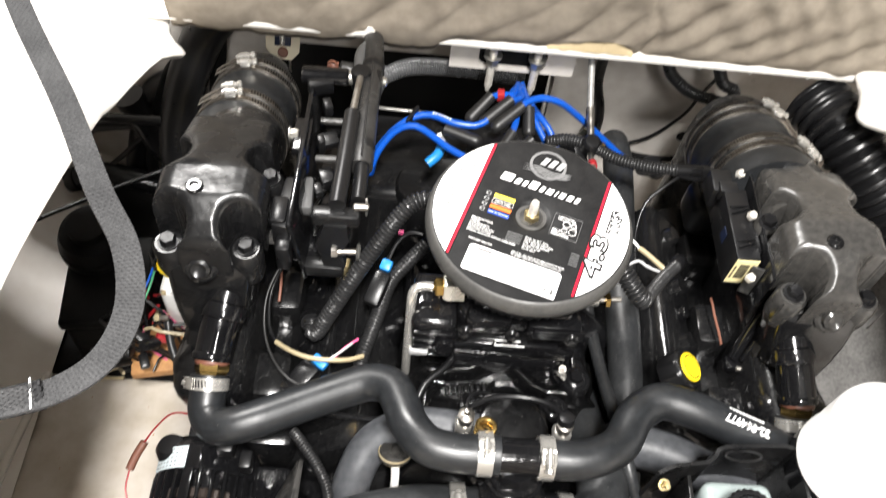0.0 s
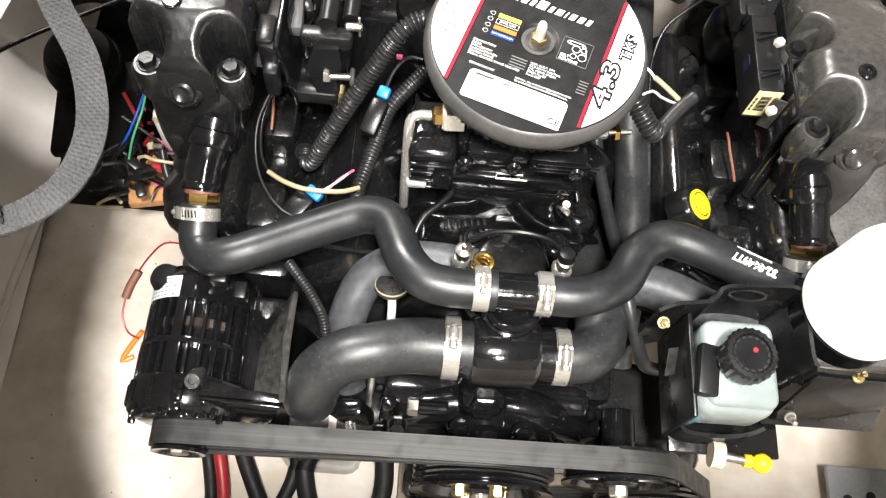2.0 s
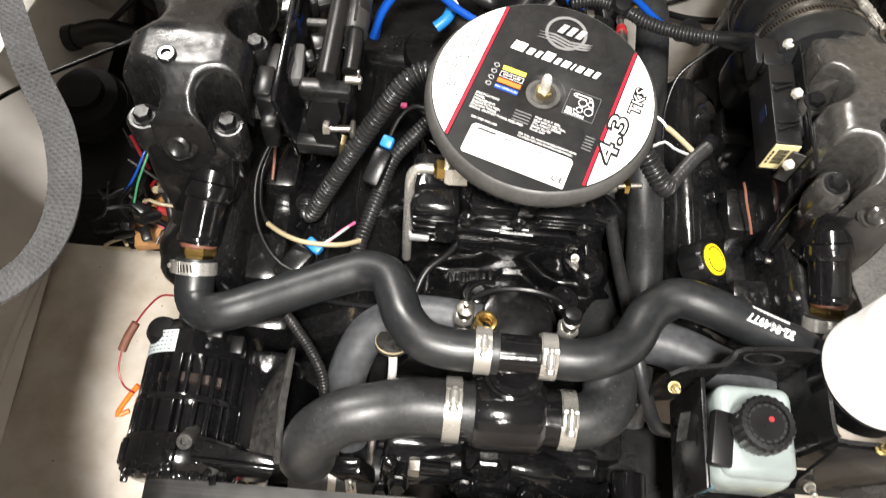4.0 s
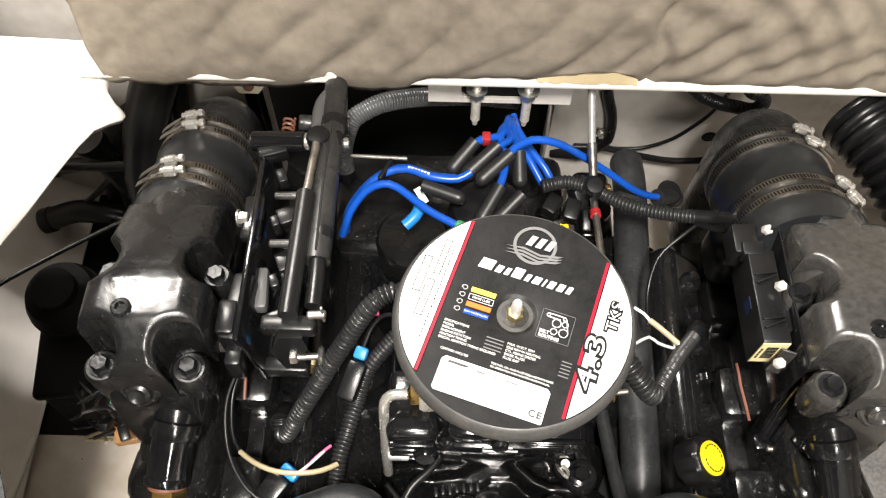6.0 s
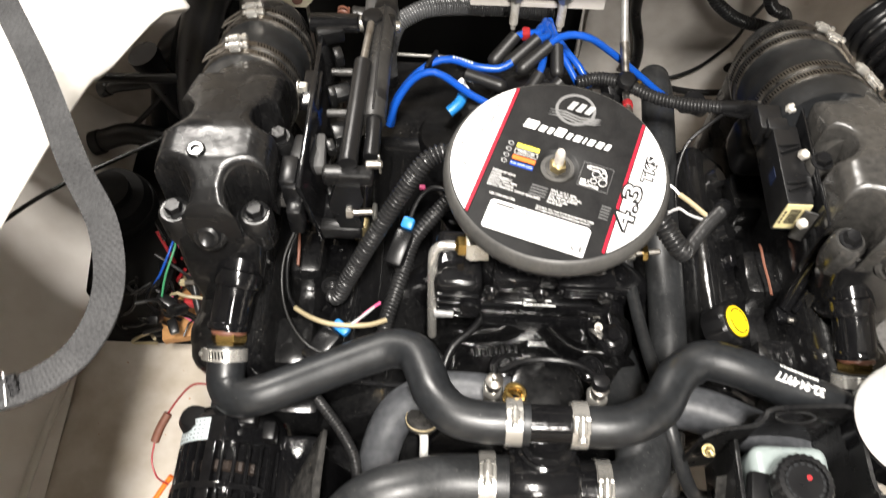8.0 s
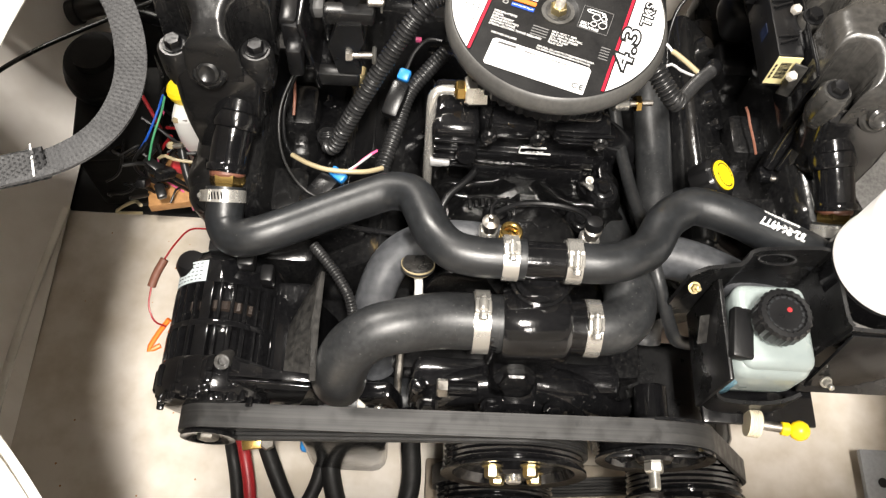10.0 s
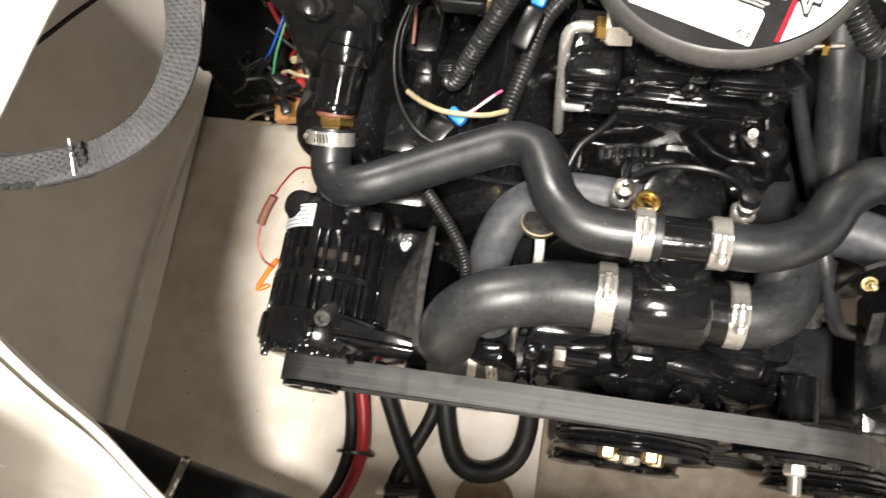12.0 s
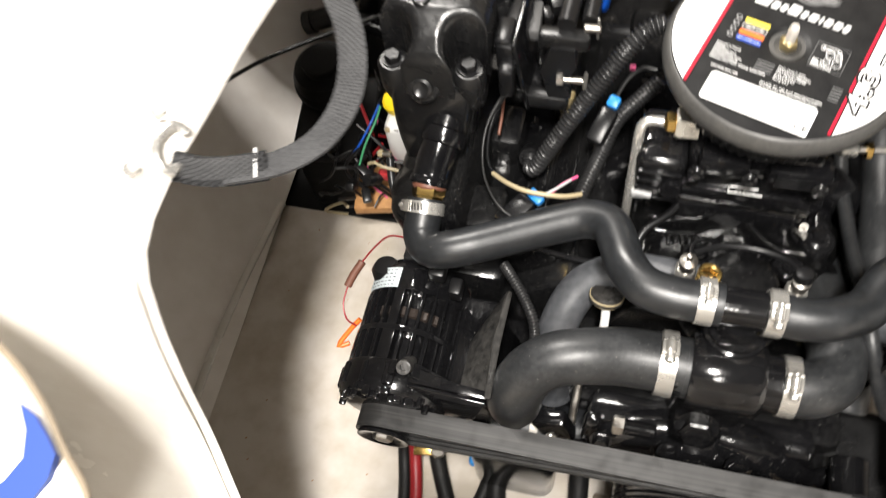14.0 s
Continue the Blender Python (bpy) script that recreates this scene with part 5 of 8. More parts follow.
LOWER_L = [(-0.03, -0.255, 0.582), (-0.065, -0.2545, 0.583), (-0.097, -0.257, 0.586), (-0.131, -0.266, 0.592), (-0.158, -0.274, 0.591), (-0.179, -0.285, 0.578), (-0.191, -0.295, 0.553), (-0.196, -0.3, 0.525), (-0.198, -0.295, 0.49), (-0.2, -0.28, 0.44)]
hose("coolant_hose", LOWER_L, 0.0292, "old_rubber", "thick speckled black hose from thermostat housing to water pump", swell=lambda u: 1.0 - 0.07 * math.sin(math.pi * min(1, max(0.0, u - 0.12) * 1.5)) ** 2)
LOWER_R = [(0.035, -0.255, 0.582), (0.07, -0.255, 0.582), (0.086, -0.251, 0.581), (0.102, -0.236, 0.578), (0.1065, -0.207, 0.571), (0.104, -0.17, 0.552), (0.1, -0.13, 0.53), (0.1, -0.08, 0.5)]
hose("coolant_hose", LOWER_R, 0.0275, "old_rubber", "thick black elbow hose behind the thermostat housing")
REAR_L = [(-0.03, -0.158, 0.566), (-0.07, -0.152, 0.562), (-0.11, -0.152, 0.555), (-0.145, -0.168, 0.54), (-0.163, -0.2, 0.52), (-0.168, -0.235, 0.49), (-0.16, -0.262, 0.44)]
hose("coolant_hose", REAR_L, 0.0215, "sheen_rubber", "rubber hose coloured with a grey sheen, curving down behind the larger hose")
hose("coolant_hose", [(0.1, -0.158, 0.535), (0.135, -0.153, 0.552), (0.18, -0.16, 0.555), (0.23, -0.178, 0.55), (0.28, -0.19, 0.53)], 0.0245, "sheen_rubber", "rubber hose coloured with a grey sheen under the numbered hose")
hose("coolant_hose", [(0.185, 0.36, 0.5), (0.178, 0.3, 0.53), (0.17, 0.2, 0.537), (0.162, 0.1, 0.537), (0.159, 0.0, 0.535), (0.157, -0.08, 0.525), (0.153, -0.16, 0.5), (0.15, -0.22, 0.46)], 0.0215, "old_rubber", "long black rubber hose beside the intake manifold")
solo("vent_pipe", tube([(0.113, 0.07, 0.54), (0.116, 0.0, 0.542), (0.122, -0.08, 0.558), (0.128, -0.145, 0.582), (0.134, -0.192, 0.584), (0.146, -0.216, 0.563), (0.159, -0.233, 0.539), (0.174, -0.239, 0.515), (0.207, -0.237, 0.501), (0.24, -0.235, 0.49)], 0.0074, seg=16), "old_rubber", "thin dark grey pipe bending towards the pump bracket", "pipe")

cl = "stainless worm-drive clamp on a black coolant hose"
hose_clamp((-0.3235, -0.1385, 0.606), (0.02, -0.85, -0.45), 0.0201, 0.013, (-1, 0, -0.3), cl, "steel")
hose_clamp((0.3225, -0.1365, 0.6015), (0.0, -0.85, -0.5), 0.0201, 0.013, (1, 0, -0.3), cl, "steel")
hose_clamp((-0.032, -0.2145, 0.652), (1, 0, 0), 0.0202, 0.0155, (0, -0.05, 1), cl, "steel")
hose_clamp((0.029, -0.2145, 0.6515), (1, 0, 0), 0.0202, 0.0155, (0, -0.4, 1), cl, "steel", 1.15)
hose_clamp((-0.053, -0.255, 0.582), (1, 0, 0), 0.0305, 0.0165, (0, 0.1, 1), cl, "steel", 1.25)
hose_clamp((0.0595, -0.255, 0.582), (1, 0, 0), 0.0285, 0.0155, (0, -0.25, 1), cl, "steel", 1.25)
hose_clamp((-0.157, -0.297, 0.404), (0.95, 0.2, 0), 0.0315, 0.0115, (0, -0.3, 1), cl, "dull_steel", 1.05)
hose_clamp((-0.182, -0.298, 0.406), (0.95, 0.1, -0.2), 0.0315, 0.009, (0, 1, -0.5), cl, "dull_steel")

# looped lower pipe bracket under the thick hose
hose("coolant_hose", [(-0.225, -0.3, 0.41), (-0.182, -0.298, 0.406), (-0.157, -0.297, 0.404), (-0.12, -0.288, 0.4)], 0.0308, "rubber", "black hose stub with two clamps below the thick hose")
solo("hose_bracket", tube([(-0.2, -0.33, 0.4), (-0.165, -0.332, 0.398), (-0.145, -0.328, 0.4), (-0.136, -0.31, 0.42), (-0.134, -0.28, 0.45), (-0.133, -0.25, 0.47)], 0.0045, seg=10, flat=0.5), "dull_steel", "bent steel strap under the thick hose", "bracket")
mush = thing("temperature_switch", (-0.118, -0.195, 0.52), "rusty round switch cap on a white stem", "switch")
part("cap", lathe([(0.0, 0.0055), (0.0155, 0.0045), (0.0185, 0.0), (0.0185, -0.003), (0.016, -0.004)], (-0.119, -0.184, 0.562), (0, 0.45, 1), 28), "dusty", mush, "dark grimy cap")
part("collar", lathe([(0.016, -0.004), (0.0155, -0.007), (0.005, -0.01)], (-0.119, -0.184, 0.562), (0, 0.45, 1), 28), "tan_wire", mush, "tan underside")
part("rim", lathe([(0.0165, 0.002), (0.0184, 0.0015), (0.0184, -0.001), (0.0165, -0.002)], (-0.119, -0.184, 0.562), (0, 0.45, 1), 28), "tan_wire", mush, "tan rusty rim")
part("stem", tube([(-0.119, -0.186, 0.553), (-0.117, -0.2, 0.545), (-0.117, -0.212, 0.53), (-0.118, -0.216, 0.51)], 0.0048, seg=12), "white_plastic", mush, "white hose stem")

# ---------- alternator ----------
alt = thing("alternator", (-0.328, -0.26, 0.43), "glossy black alternator with vented ribs", "alternator")
AX, AZ = -0.328, 0.495
bm = lathe([(0.03, 0.168), (0.047, 0.166), (0.0555, 0.155), (0.057, 0.15), (0.057, 0.1245), (0.049, 0.124), (0.049, 0.0825), (0.0585, 0.082), (0.0592, 0.079), (0.0585, 0.0755), (0.049, 0.075), (0.049, 0.0425), (0.0595, 0.042), (0.062, 0.036), (0.0625, 0.016), (0.058, 0.006), (0.045, 0.001), (0.03, 0.0)], (AX, -0.337, AZ), (0, 1, 0), 64)
part("housing", bm, "enamel", alt)
part("winding", lathe([(0.0492, 0), (0.0525, 0.002), (0.0525, 0.011), (0.0492, 0.013)], (AX, -0.243, AZ), (0, 1, 0), 96, 0.03, 48), "old_copper", alt, "dull copper winding behind the slots")
for i in range(26):
    a = 2 * math.pi * (i + 0.3) / 26
    d = Vector((math.cos(a), 0, math.sin(a)))
    if d.z < -0.5:
        continue
    turn = Matrix((Vector((0, 1, 0)).cross(d), Vector((0, 1, 0)), d)).transposed().to_4x4()
    wide = 0.0115 if i % 5 == 2 else 0.0042
    part("cooling_rib", box(Vector((AX, -0.234, AZ)) + d * 0.0535, (wide, 0.044, 0.0085), 0.0011, turn), "enamel", alt)
    part("cooling_rib", box(Vector((AX, -0.2785, AZ)) + d * 0.0545, (wide * (1.3 if i % 3 else 1.0), 0.034, 0.0095), 0.0011, turn), "enamel", alt)
    if i % 2 == 0:
        part("front_rib", box(Vector((AX, -0.312, AZ)) + d * 0.0605, (0.008 + 0.004 * (i % 3 == 0), 0.024, 0.009 - 0.003 * (i % 4 == 0)), 0.0025, turn), "enamel", alt)
part("mount_ear", lathe([(0.0082, -0.03), (0.0082, 0.005), (0.0075, 0.0065), (0.004, 0.0065), (0.0037, 0.002), (0, 0.002)], (-0.309, -0.304, 0.566), (0.05, -0.5, 1), 28), "dusty", alt, "worn grey mounting barrel")
for x0, x1 in ((-0.372, -0.318), (-0.3, -0.258)):
    part("ear_web", hull([(x0, -0.316, 0.53), (x1, -0.316, 0.53), (x0, -0.3, 0.53), (x1, -0.3, 0.53), (-0.318 if x0 < -0.35 else -0.3, -0.313, 0.566), (-0.318 if x0 < -0.35 else -0.3, -0.296, 0.566)], 0.002, 2), "enamel", alt)
part("rear_lobe", lathe([(0.017, -0.03), (0.017, 0.004), (0.013, 0.011), (0.0, 0.012)], (-0.366, -0.186, 0.53), (-0.1, 0.25, 1), 28), "plastic", alt)
bm = lathe([(0.016, 0.004), (0.024, 0.0), (0.0285, 0.0), (0.0285, 0.004), (0.0255, 0.006), (0.0255, 0.026), (0.028, 0.028), (0.028, 0.03), (0.02, 0.031)], (AX, -0.3665, AZ), (0, 1, 0), 40)
pul = part("pulley", bm, "enamel", alt)
part("shaft", cyl((AX, -0.36, AZ), (AX, -0.33, AZ), 0.012), "enamel", pul)
part("pulley_nut", hexa((AX, -0.36, AZ), (0, -1, 0), 0.0115, 0.008), "dull_steel", pul, "bare steel nut")
bm = bmesh.new()
rows = []
for i in range(13):
    a = radians(105 + i * 3.8)
    d = Vector((math.cos(a), 0, math.sin(a)))
    rows.append([bm.verts.new(Vector((AX, y, AZ)) + d * r) for y, r in ((-0.212, 0.0583), (-0.188, 0.0583), (-0.188, 0.059), (-0.212, 0.059))])
for p, q in zip(rows, rows[1:]):
    for k in range(4):
        bm.faces.new((p[k], p[(k + 1) % 4], q[(k + 1) % 4], q[k]))
bm.faces.new(rows[0])
bm.faces.new(rows[-1][::-1])
lab = part("sticker", bm, "silver_label", alt, "pale data sticker")
bm = bmesh.new()
for k in range(5):
    for i in range(7):
        a = radians(112 + i * 5.4)
        d = Vector((math.cos(a), 0, math.sin(a)))
        turn = Matrix((Vector((0, 1, 0)).cross(d), Vector((0, 1, 0)), d)).transposed().to_4x4()
        add_box(bm, Vector((AX, -0.209 + k * 0.0045, AZ)) + d * 0.0592, (0.0032 - 0.0014 * ((i + k) % 2), 0.0008, 0.0006), 0.0, turn)
part("small_print", bm, "label_black", lab)
for (x, y, z), s in (((-0.302, -0.185, 0.558), (0.018, 0.026, 0.02)), ((-0.33, -0.172, 0.548), (0.03, 0.016, 0.024)), ((-0.28, -0.2, 0.545), (0.014, 0.02, 0.022))):
    part("terminal_block", box((x, y, z), s, 0.003), "plastic", alt)

br = thing("alternator_bracket", (-0.235, -0.27, 0.5), "folded black steel bracket beside the alternator", "bracket")
def slab_of(corners, thick=0.004):
    """A flat plate through corner points, thickened along its normal."""
    bm = bmesh.new()
    ps = [Vector(c) for c in corners]
    nrm = (ps[1] - ps[0]).cross(ps[2] - ps[0]).normalized() * thick / 2
    up, lo = [bm.verts.new(p + nrm) for p in ps], [bm.verts.new(p - nrm) for p in ps]
    bm.faces.new(up)
    bm.faces.new(lo[::-1])
    for i in range(len(ps)):
        j = (i + 1) % len(ps)
        bm.faces.new((up[i], lo[i], lo[j], up[j]))
    bmesh.ops.bevel(bm, geom=bm.edges[:], offset=0.001, segments=2, profile=0.5, affect="EDGES")
    return bm


# dusty grey here also stands in for reflection on plate and edge
part("side_plate", slab_of([(-0.221, -0.203, 0.57), (-0.224, -0.262, 0.571), (-0.222, -0.316, 0.56), (-0.251, -0.318, 0.54), (-0.252, -0.25, 0.53)]), "dusty", br)
part("plate_edge", slab_of([(-0.2205, -0.203, 0.573), (-0.2165, -0.203, 0.57), (-0.2175, -0.262, 0.571), (-0.2165, -0.318, 0.558), (-0.222, -0.319, 0.562), (-0.225, -0.262, 0.575)], 0.003), "dusty", br, "folded plate edge")
part("bracket_body", hull([(-0.265, -0.315, 0.4), (-0.205, -0.31, 0.4), (-0.26, -0.2, 0.4), (-0.2, -0.2, 0.4), (-0.262, -0.312, 0.515), (-0.225, -0.31, 0.515), (-0.258, -0.21, 0.51), (-0.225, -0.21, 0.51)], 0.006), "enamel", br)
part("foot_strip", slab_of([(-0.304, -0.3165, 0.557), (-0.219, -0.3195, 0.559), (-0.2215, -0.311, 0.56), (-0.262, -0.308, 0.557), (-0.3, -0.3, 0.559)], 0.003), "enamel", br, "folded foot of the bracket")
part("foot_face", slab_of([(-0.304, -0.3185, 0.555), (-0.2205, -0.3215, 0.556), (-0.236, -0.327, 0.5), (-0.3, -0.327, 0.5)], 0.004), "enamel", br)
part("rear_web", hull([(-0.298, -0.305, 0.3), (-0.235, -0.305, 0.3), (-0.29, -0.16, 0.3), (-0.22, -0.16, 0.3), (-0.276, -0.31, 0.512), (-0.238, -0.31, 0.518), (-0.278, -0.19, 0.51), (-0.234, -0.19, 0.51)], 0.006), "enamel", br)
random.seed(21)
for k in range(30):
    a = radians(5 + k * 5.8 + random.uniform(-2, 2))
    d = Vector((math.cos(a), 0, math.sin(a)))
    turn = Matrix((Vector((0, 1, 0)).cross(d), Vector((0, 1, 0)), d)).transposed().to_4x4()
    part("casting_lug", box(Vector((AX, -0.331 + random.uniform(-0.004, 0.005), AZ)) + d * random.uniform(0.051, 0.057), (random.uniform(0.004, 0.009), random.uniform(0.006, 0.012), random.uniform(0.006, 0.011)), 0.0015, turn), "enamel", alt)


# ---------- pulleys and belt ----------
def grooved(r, w, n=6, hub=0.3, dish=0.012):
    """Half profile of a ribbed pulley, from its front face to its back."""
    prof = [(r * hub, dish), (r * 0.8, dish), (r * 0.86, 0.002), (r + 0.002, 0.0), (r + 0.002, 0.003)]
    for i in range(n):
        h = 0.004 + (w - 0.008) * i / n
        prof += [(r - 0.0005, h), (r - 0.003, h + (w - 0.008) / n / 2)]
    return prof + [(r - 0.0005, w - 0.004), (r + 0.002, w - 0.003), (r + 0.002, w), (r * 0.7, w)]


def pulley(name, x, z, r, y, w, label, hub_bolts=0, bolt_mat="steel", mat="enamel"):
    t = thing(name, (x, y, z - r), label, "pulley", "belt pulleys")
    part("wheel", lathe(grooved(r, w), (x, y, z), (0, 1, 0), 64), mat, t)
    part("hub", lathe([(0, -0.004), (r * 0.28, -0.004), (r * 0.34, 0.0), (r * 0.34, 0.014)], (x, y + 0.002, z), (0, 1, 0), 32), mat, t)
    part("bearing_stub", cyl((x, y + w, z), (x, y + w + 0.05, z), r * 0.3), mat, t)
    return t


BY, BW = -0.361, 0.0252
pp = pulley("water_pump_pulley", 0.0, 0.435, 0.0795, -0.379, 0.044, "glossy black ribbed water pump pulley with four yellow bolts")
for k in range(4):
    a = radians(45 + 90 * k + 14)
    part("pulley_bolt", hexa((0.0 + 0.03 * math.cos(a), -0.372, 0.437 + 0.03 * math.sin(a)), (0, -1, 0), 0.0085, 0.012, 0.011), "yellow_zinc", pp, "yellow-plated bolt")
part("shaft_end", cyl((0.0, -0.36, 0.437), (0.0, -0.388, 0.437), 0.009), "steel", pp, "bright shaft end")
t1 = pulley("idler_pulley", 0.147, 0.484, 0.0615, -0.366, 0.032, "ribbed black idler pulley on a bright bolt")
for k in range(9):
    a = 2 * math.pi * k / 9
    part("spoke", box((0.147 + 0.036 * math.cos(a), -0.356, 0.479 + 0.036 * math.sin(a)), (0.03, 0.008, 0.005), 0.001, pose(0, 0, 0, 0, -math.degrees(a), 0)), "plastic", t1)
part("idler_bolt", hexa((0.147, -0.366, 0.479), (0, -1, 0), 0.0105, 0.01, 0.015), "zinc", t1, "bright hex bolt")
part("bolt_end", cyl((0.147, -0.372, 0.479), (0.147, -0.396, 0.479), 0.006), "zinc", t1)
t2 = pulley("steering_pump_pulley", 0.225, 0.338, 0.07, -0.382, 0.048, "dished black steering pump pulley")
part("hub_nut", hexa((0.225, -0.376, 0.338), (0, -1, 0), 0.016, 0.014), "enamel", t2)
pulley("crankshaft_pulley", 0.0, 0.245, 0.078, -0.385, 0.05, "wide black crankshaft pulley")


def belt_loop(stops, y0, w, thick, name, label):
    """A flat belt round pulleys (x, z, r, turn); turn +1 wraps it anticlockwise seen from the bow."""
    pts = []
    n = len(stops)
    joins = []
    for i in range(n):
        (x0, z0, r0, s0), (x1, z1, r1, s1) = stops[i], stops[(i + 1) % n]
        d = Vector((x1 - x0, z1 - z0))
        L = d.length
        base = math.atan2(d.y, d.x)
        k = (s0 * r0 - s1 * r1) / L
        off = math.asin(max(-1, min(1, k)))
        nrm = base + off - math.pi / 2
        joins.append(((x0 + s0 * r0 * math.cos(nrm), z0 + s0 * r0 * math.sin(nrm)), (x1 + s1 * r1 * math.cos(nrm), z1 + s1 * r1 * math.sin(nrm))))
    for i in range(n):
        a, b = joins[i]
        for k in range(12):
            pts.append((a[0] + (b[0] - a[0]) * k / 12, a[1] + (b[1] - a[1]) * k / 12))
        x, z, r, s = stops[(i + 1) % n]
        c = joins[(i + 1) % n][0]
        a0, a1 = math.atan2(b[1] - z, b[0] - x), math.atan2(c[1] - z, c[0] - x)
        sweep = (a1 - a0) * s % (2 * math.pi)
        m = max(2, int(sweep / 0.12))
        for k in range(m):
            q = a0 + s * sweep * k / m
            pts.append((x + r * math.cos(q), z + r * math.sin(q)))
    n = len(pts)
    t = thing(name, (0, y0, 0.3), label, "belt")

    def loop(sec):
        bm = bmesh.new()
        rows = []
        for i, (x, z) in enumerate(pts):
            tx, tz = pts[(i + 1) % n][0] - pts[i - 1][0], pts[(i + 1) % n][1] - pts[i - 1][1]
            L = math.hypot(tx, tz) or 1
            rows.append([bm.verts.new((x + tz / L * h, y0 + dy, z - tx / L * h)) for dy, h in sec])
        for i in range(n):
            a, b = rows[i], rows[(i + 1) % n]
            for k in range(len(a)):
                j = (k + 1) % len(a)
                bm.faces.new((a[k], a[j], b[j], b[k]))
        return bm

    part("belt_back", loop([(0.0, thick), (0.0, 0.0), (w, 0.0), (w, thick)]), "belt", t)
    for k in range(6):
        c = w * (k + 0.5) / 6
        part("rib", loop([(c - w / 14, 0.0), (c - w / 26, -0.002), (c + w / 26, -0.002), (c + w / 14, 0.0)]), "belt", t)
    return t


belt_loop([(AX, AZ, 0.028, 1), (0.0, 0.435, 0.0815, -1), (0.0, 0.245, 0.0795, 1), (0.225, 0.338, 0.0715, 1), (0.147, 0.479, 0.0635, 1)], BY, BW, 0.0035, "serpentine_belt", "worn grey-black ribbed drive belt round the pulleys")

# ---------- steering reservoir, bracket, filter ----------
res = thing("steering_reservoir", (0.225, -0.27, 0.53), "milky plastic steering fluid reservoir with a black cap", "reservoir")
bm = bmesh.new()
add_box(bm, (0.23, -0.262, 0.592), (0.074, 0.088, 0.09), 0.012, seg=4)
add_box(bm, (0.226, -0.288, 0.598), (0.082, 0.048, 0.066), 0.016, seg=4)
add_lathe(bm, [(0.022, 0), (0.022, 0.016), (0.02, 0.02)], (0.227, -0.262, 0.632), (0, 0, 1), 32)
part("tank", bm, "reservoir", res)
part("fluid_window", box((0.194, -0.298, 0.585), (0.02, 0.03, 0.05), 0.008), "reservoir_oil", res, "fluid-stained lower corner")
cap = part("cap", lathe([(0.0258, 0), (0.0268, 0.003), (0.0268, 0.018), (0.0245, 0.021), (0.02, 0.0215), (0.019, 0.019), (0.0, 0.019)], (0.227, -0.262, 0.646), (0, 0, 1), 96, 0.05, 24), "plastic", res, "black ribbed filler cap", angle=30)
part("cap_dot", lathe([(0.0025, 0), (0.0025, 0.001), (0, 0.001)], (0.231, -0.258, 0.665), (0, 0, 1), 12), "red", cap, "red paint dot")
bm = bmesh.new()
for k in range(16):
    a = 2 * math.pi * k / 16
    add_box(bm, (0.227 + 0.0165 * math.cos(a), -0.262 + 0.0165 * math.sin(a), 0.6652), (0.004, 0.002, 0.0008), 0, pose(0, 0, 0, 0, 0, math.degrees(a) + 90))
part("cap_print", bm, "rubber", cap, "moulded print round the cap")

pb = thing("pump_bracket", (0.23, -0.24, 0.53), "folded black steel bracket holding reservoir and filter", "bracket")


def wall_along(points, z0, z1, thick=0.004):
    bm = bmesh.new()
    pts = spline(points, 0.012)
    rows = []
    for i, p in enumerate(pts):
        t = (pts[min(i + 1, len(pts) - 1)] - pts[max(0, i - 1)]).normalized()
        n = Vector((-t.y, t.x, 0)) * thick / 2
        zz0, zz1 = z0 + p.z, z1 + p.z
        rows.append([bm.verts.new((p.x + s * n.x, p.y + s * n.y, z)) for s, z in ((-1, zz0), (1, zz0), (1, zz1), (-1, zz1))])
    for a, b in zip(rows, rows[1:]):
        for k in range(4):
            bm.faces.new((a[k], a[(k + 1) % 4], b[(k + 1) % 4], b[k]))
    bm.faces.new(rows[0])
    bm.faces.new(rows[-1][::-1])
    return bm


part("rear_wall", wall_along([(0.147, -0.218, -0.006), (0.165, -0.211, 0), (0.197, -0.206, 0), (0.208, -0.196, 0.0), (0.218, -0.189, 0.002), (0.283, -0.184, 0.002), (0.291, -0.19, 0.002), (0.294, -0.205, 0.002), (0.295, -0.254, 0.002), (0.299, -0.265, 0.002), (0.309, -0.269, 0.002), (0.42, -0.269, 0.002)], 0.53, 0.65), "satin", pb)
part("base_plate", box((0.245, -0.265, 0.535), (0.12, 0.14, 0.006), 0.002), "enamel", pb)
part("side_wall", box((0.183, -0.265, 0.58), (0.005, 0.105, 0.1), 0.002), "satin", pb)
part("front_lip", wall_along([(0.183, -0.3, 0.01), (0.186, -0.314, 0.005), (0.195, -0.321, 0), (0.23, -0.323, 0), (0.255, -0.32, 0.003), (0.272, -0.313, 0.006)], 0.53, 0.575), "satin", pb)
part("strap", box((0.196, -0.272, 0.632), (0.022, 0.052, 0.014), 0.003, pose(0, 0, 0, 0, 8, -8)), "plastic", pb, "black retaining strap")
part("lower_wing", box((0.34, -0.292, 0.565), (0.12, 0.03, 0.006), 0.002, pose(0, 0, 0, 55, 0, 0)), "satin", pb)
part("apron", slab_of([(0.3, -0.272, 0.645), (0.43, -0.272, 0.645), (0.4, -0.285, 0.602), (0.335, -0.296, 0.566), (0.285, -0.297, 0.562)]), "enamel", pb)

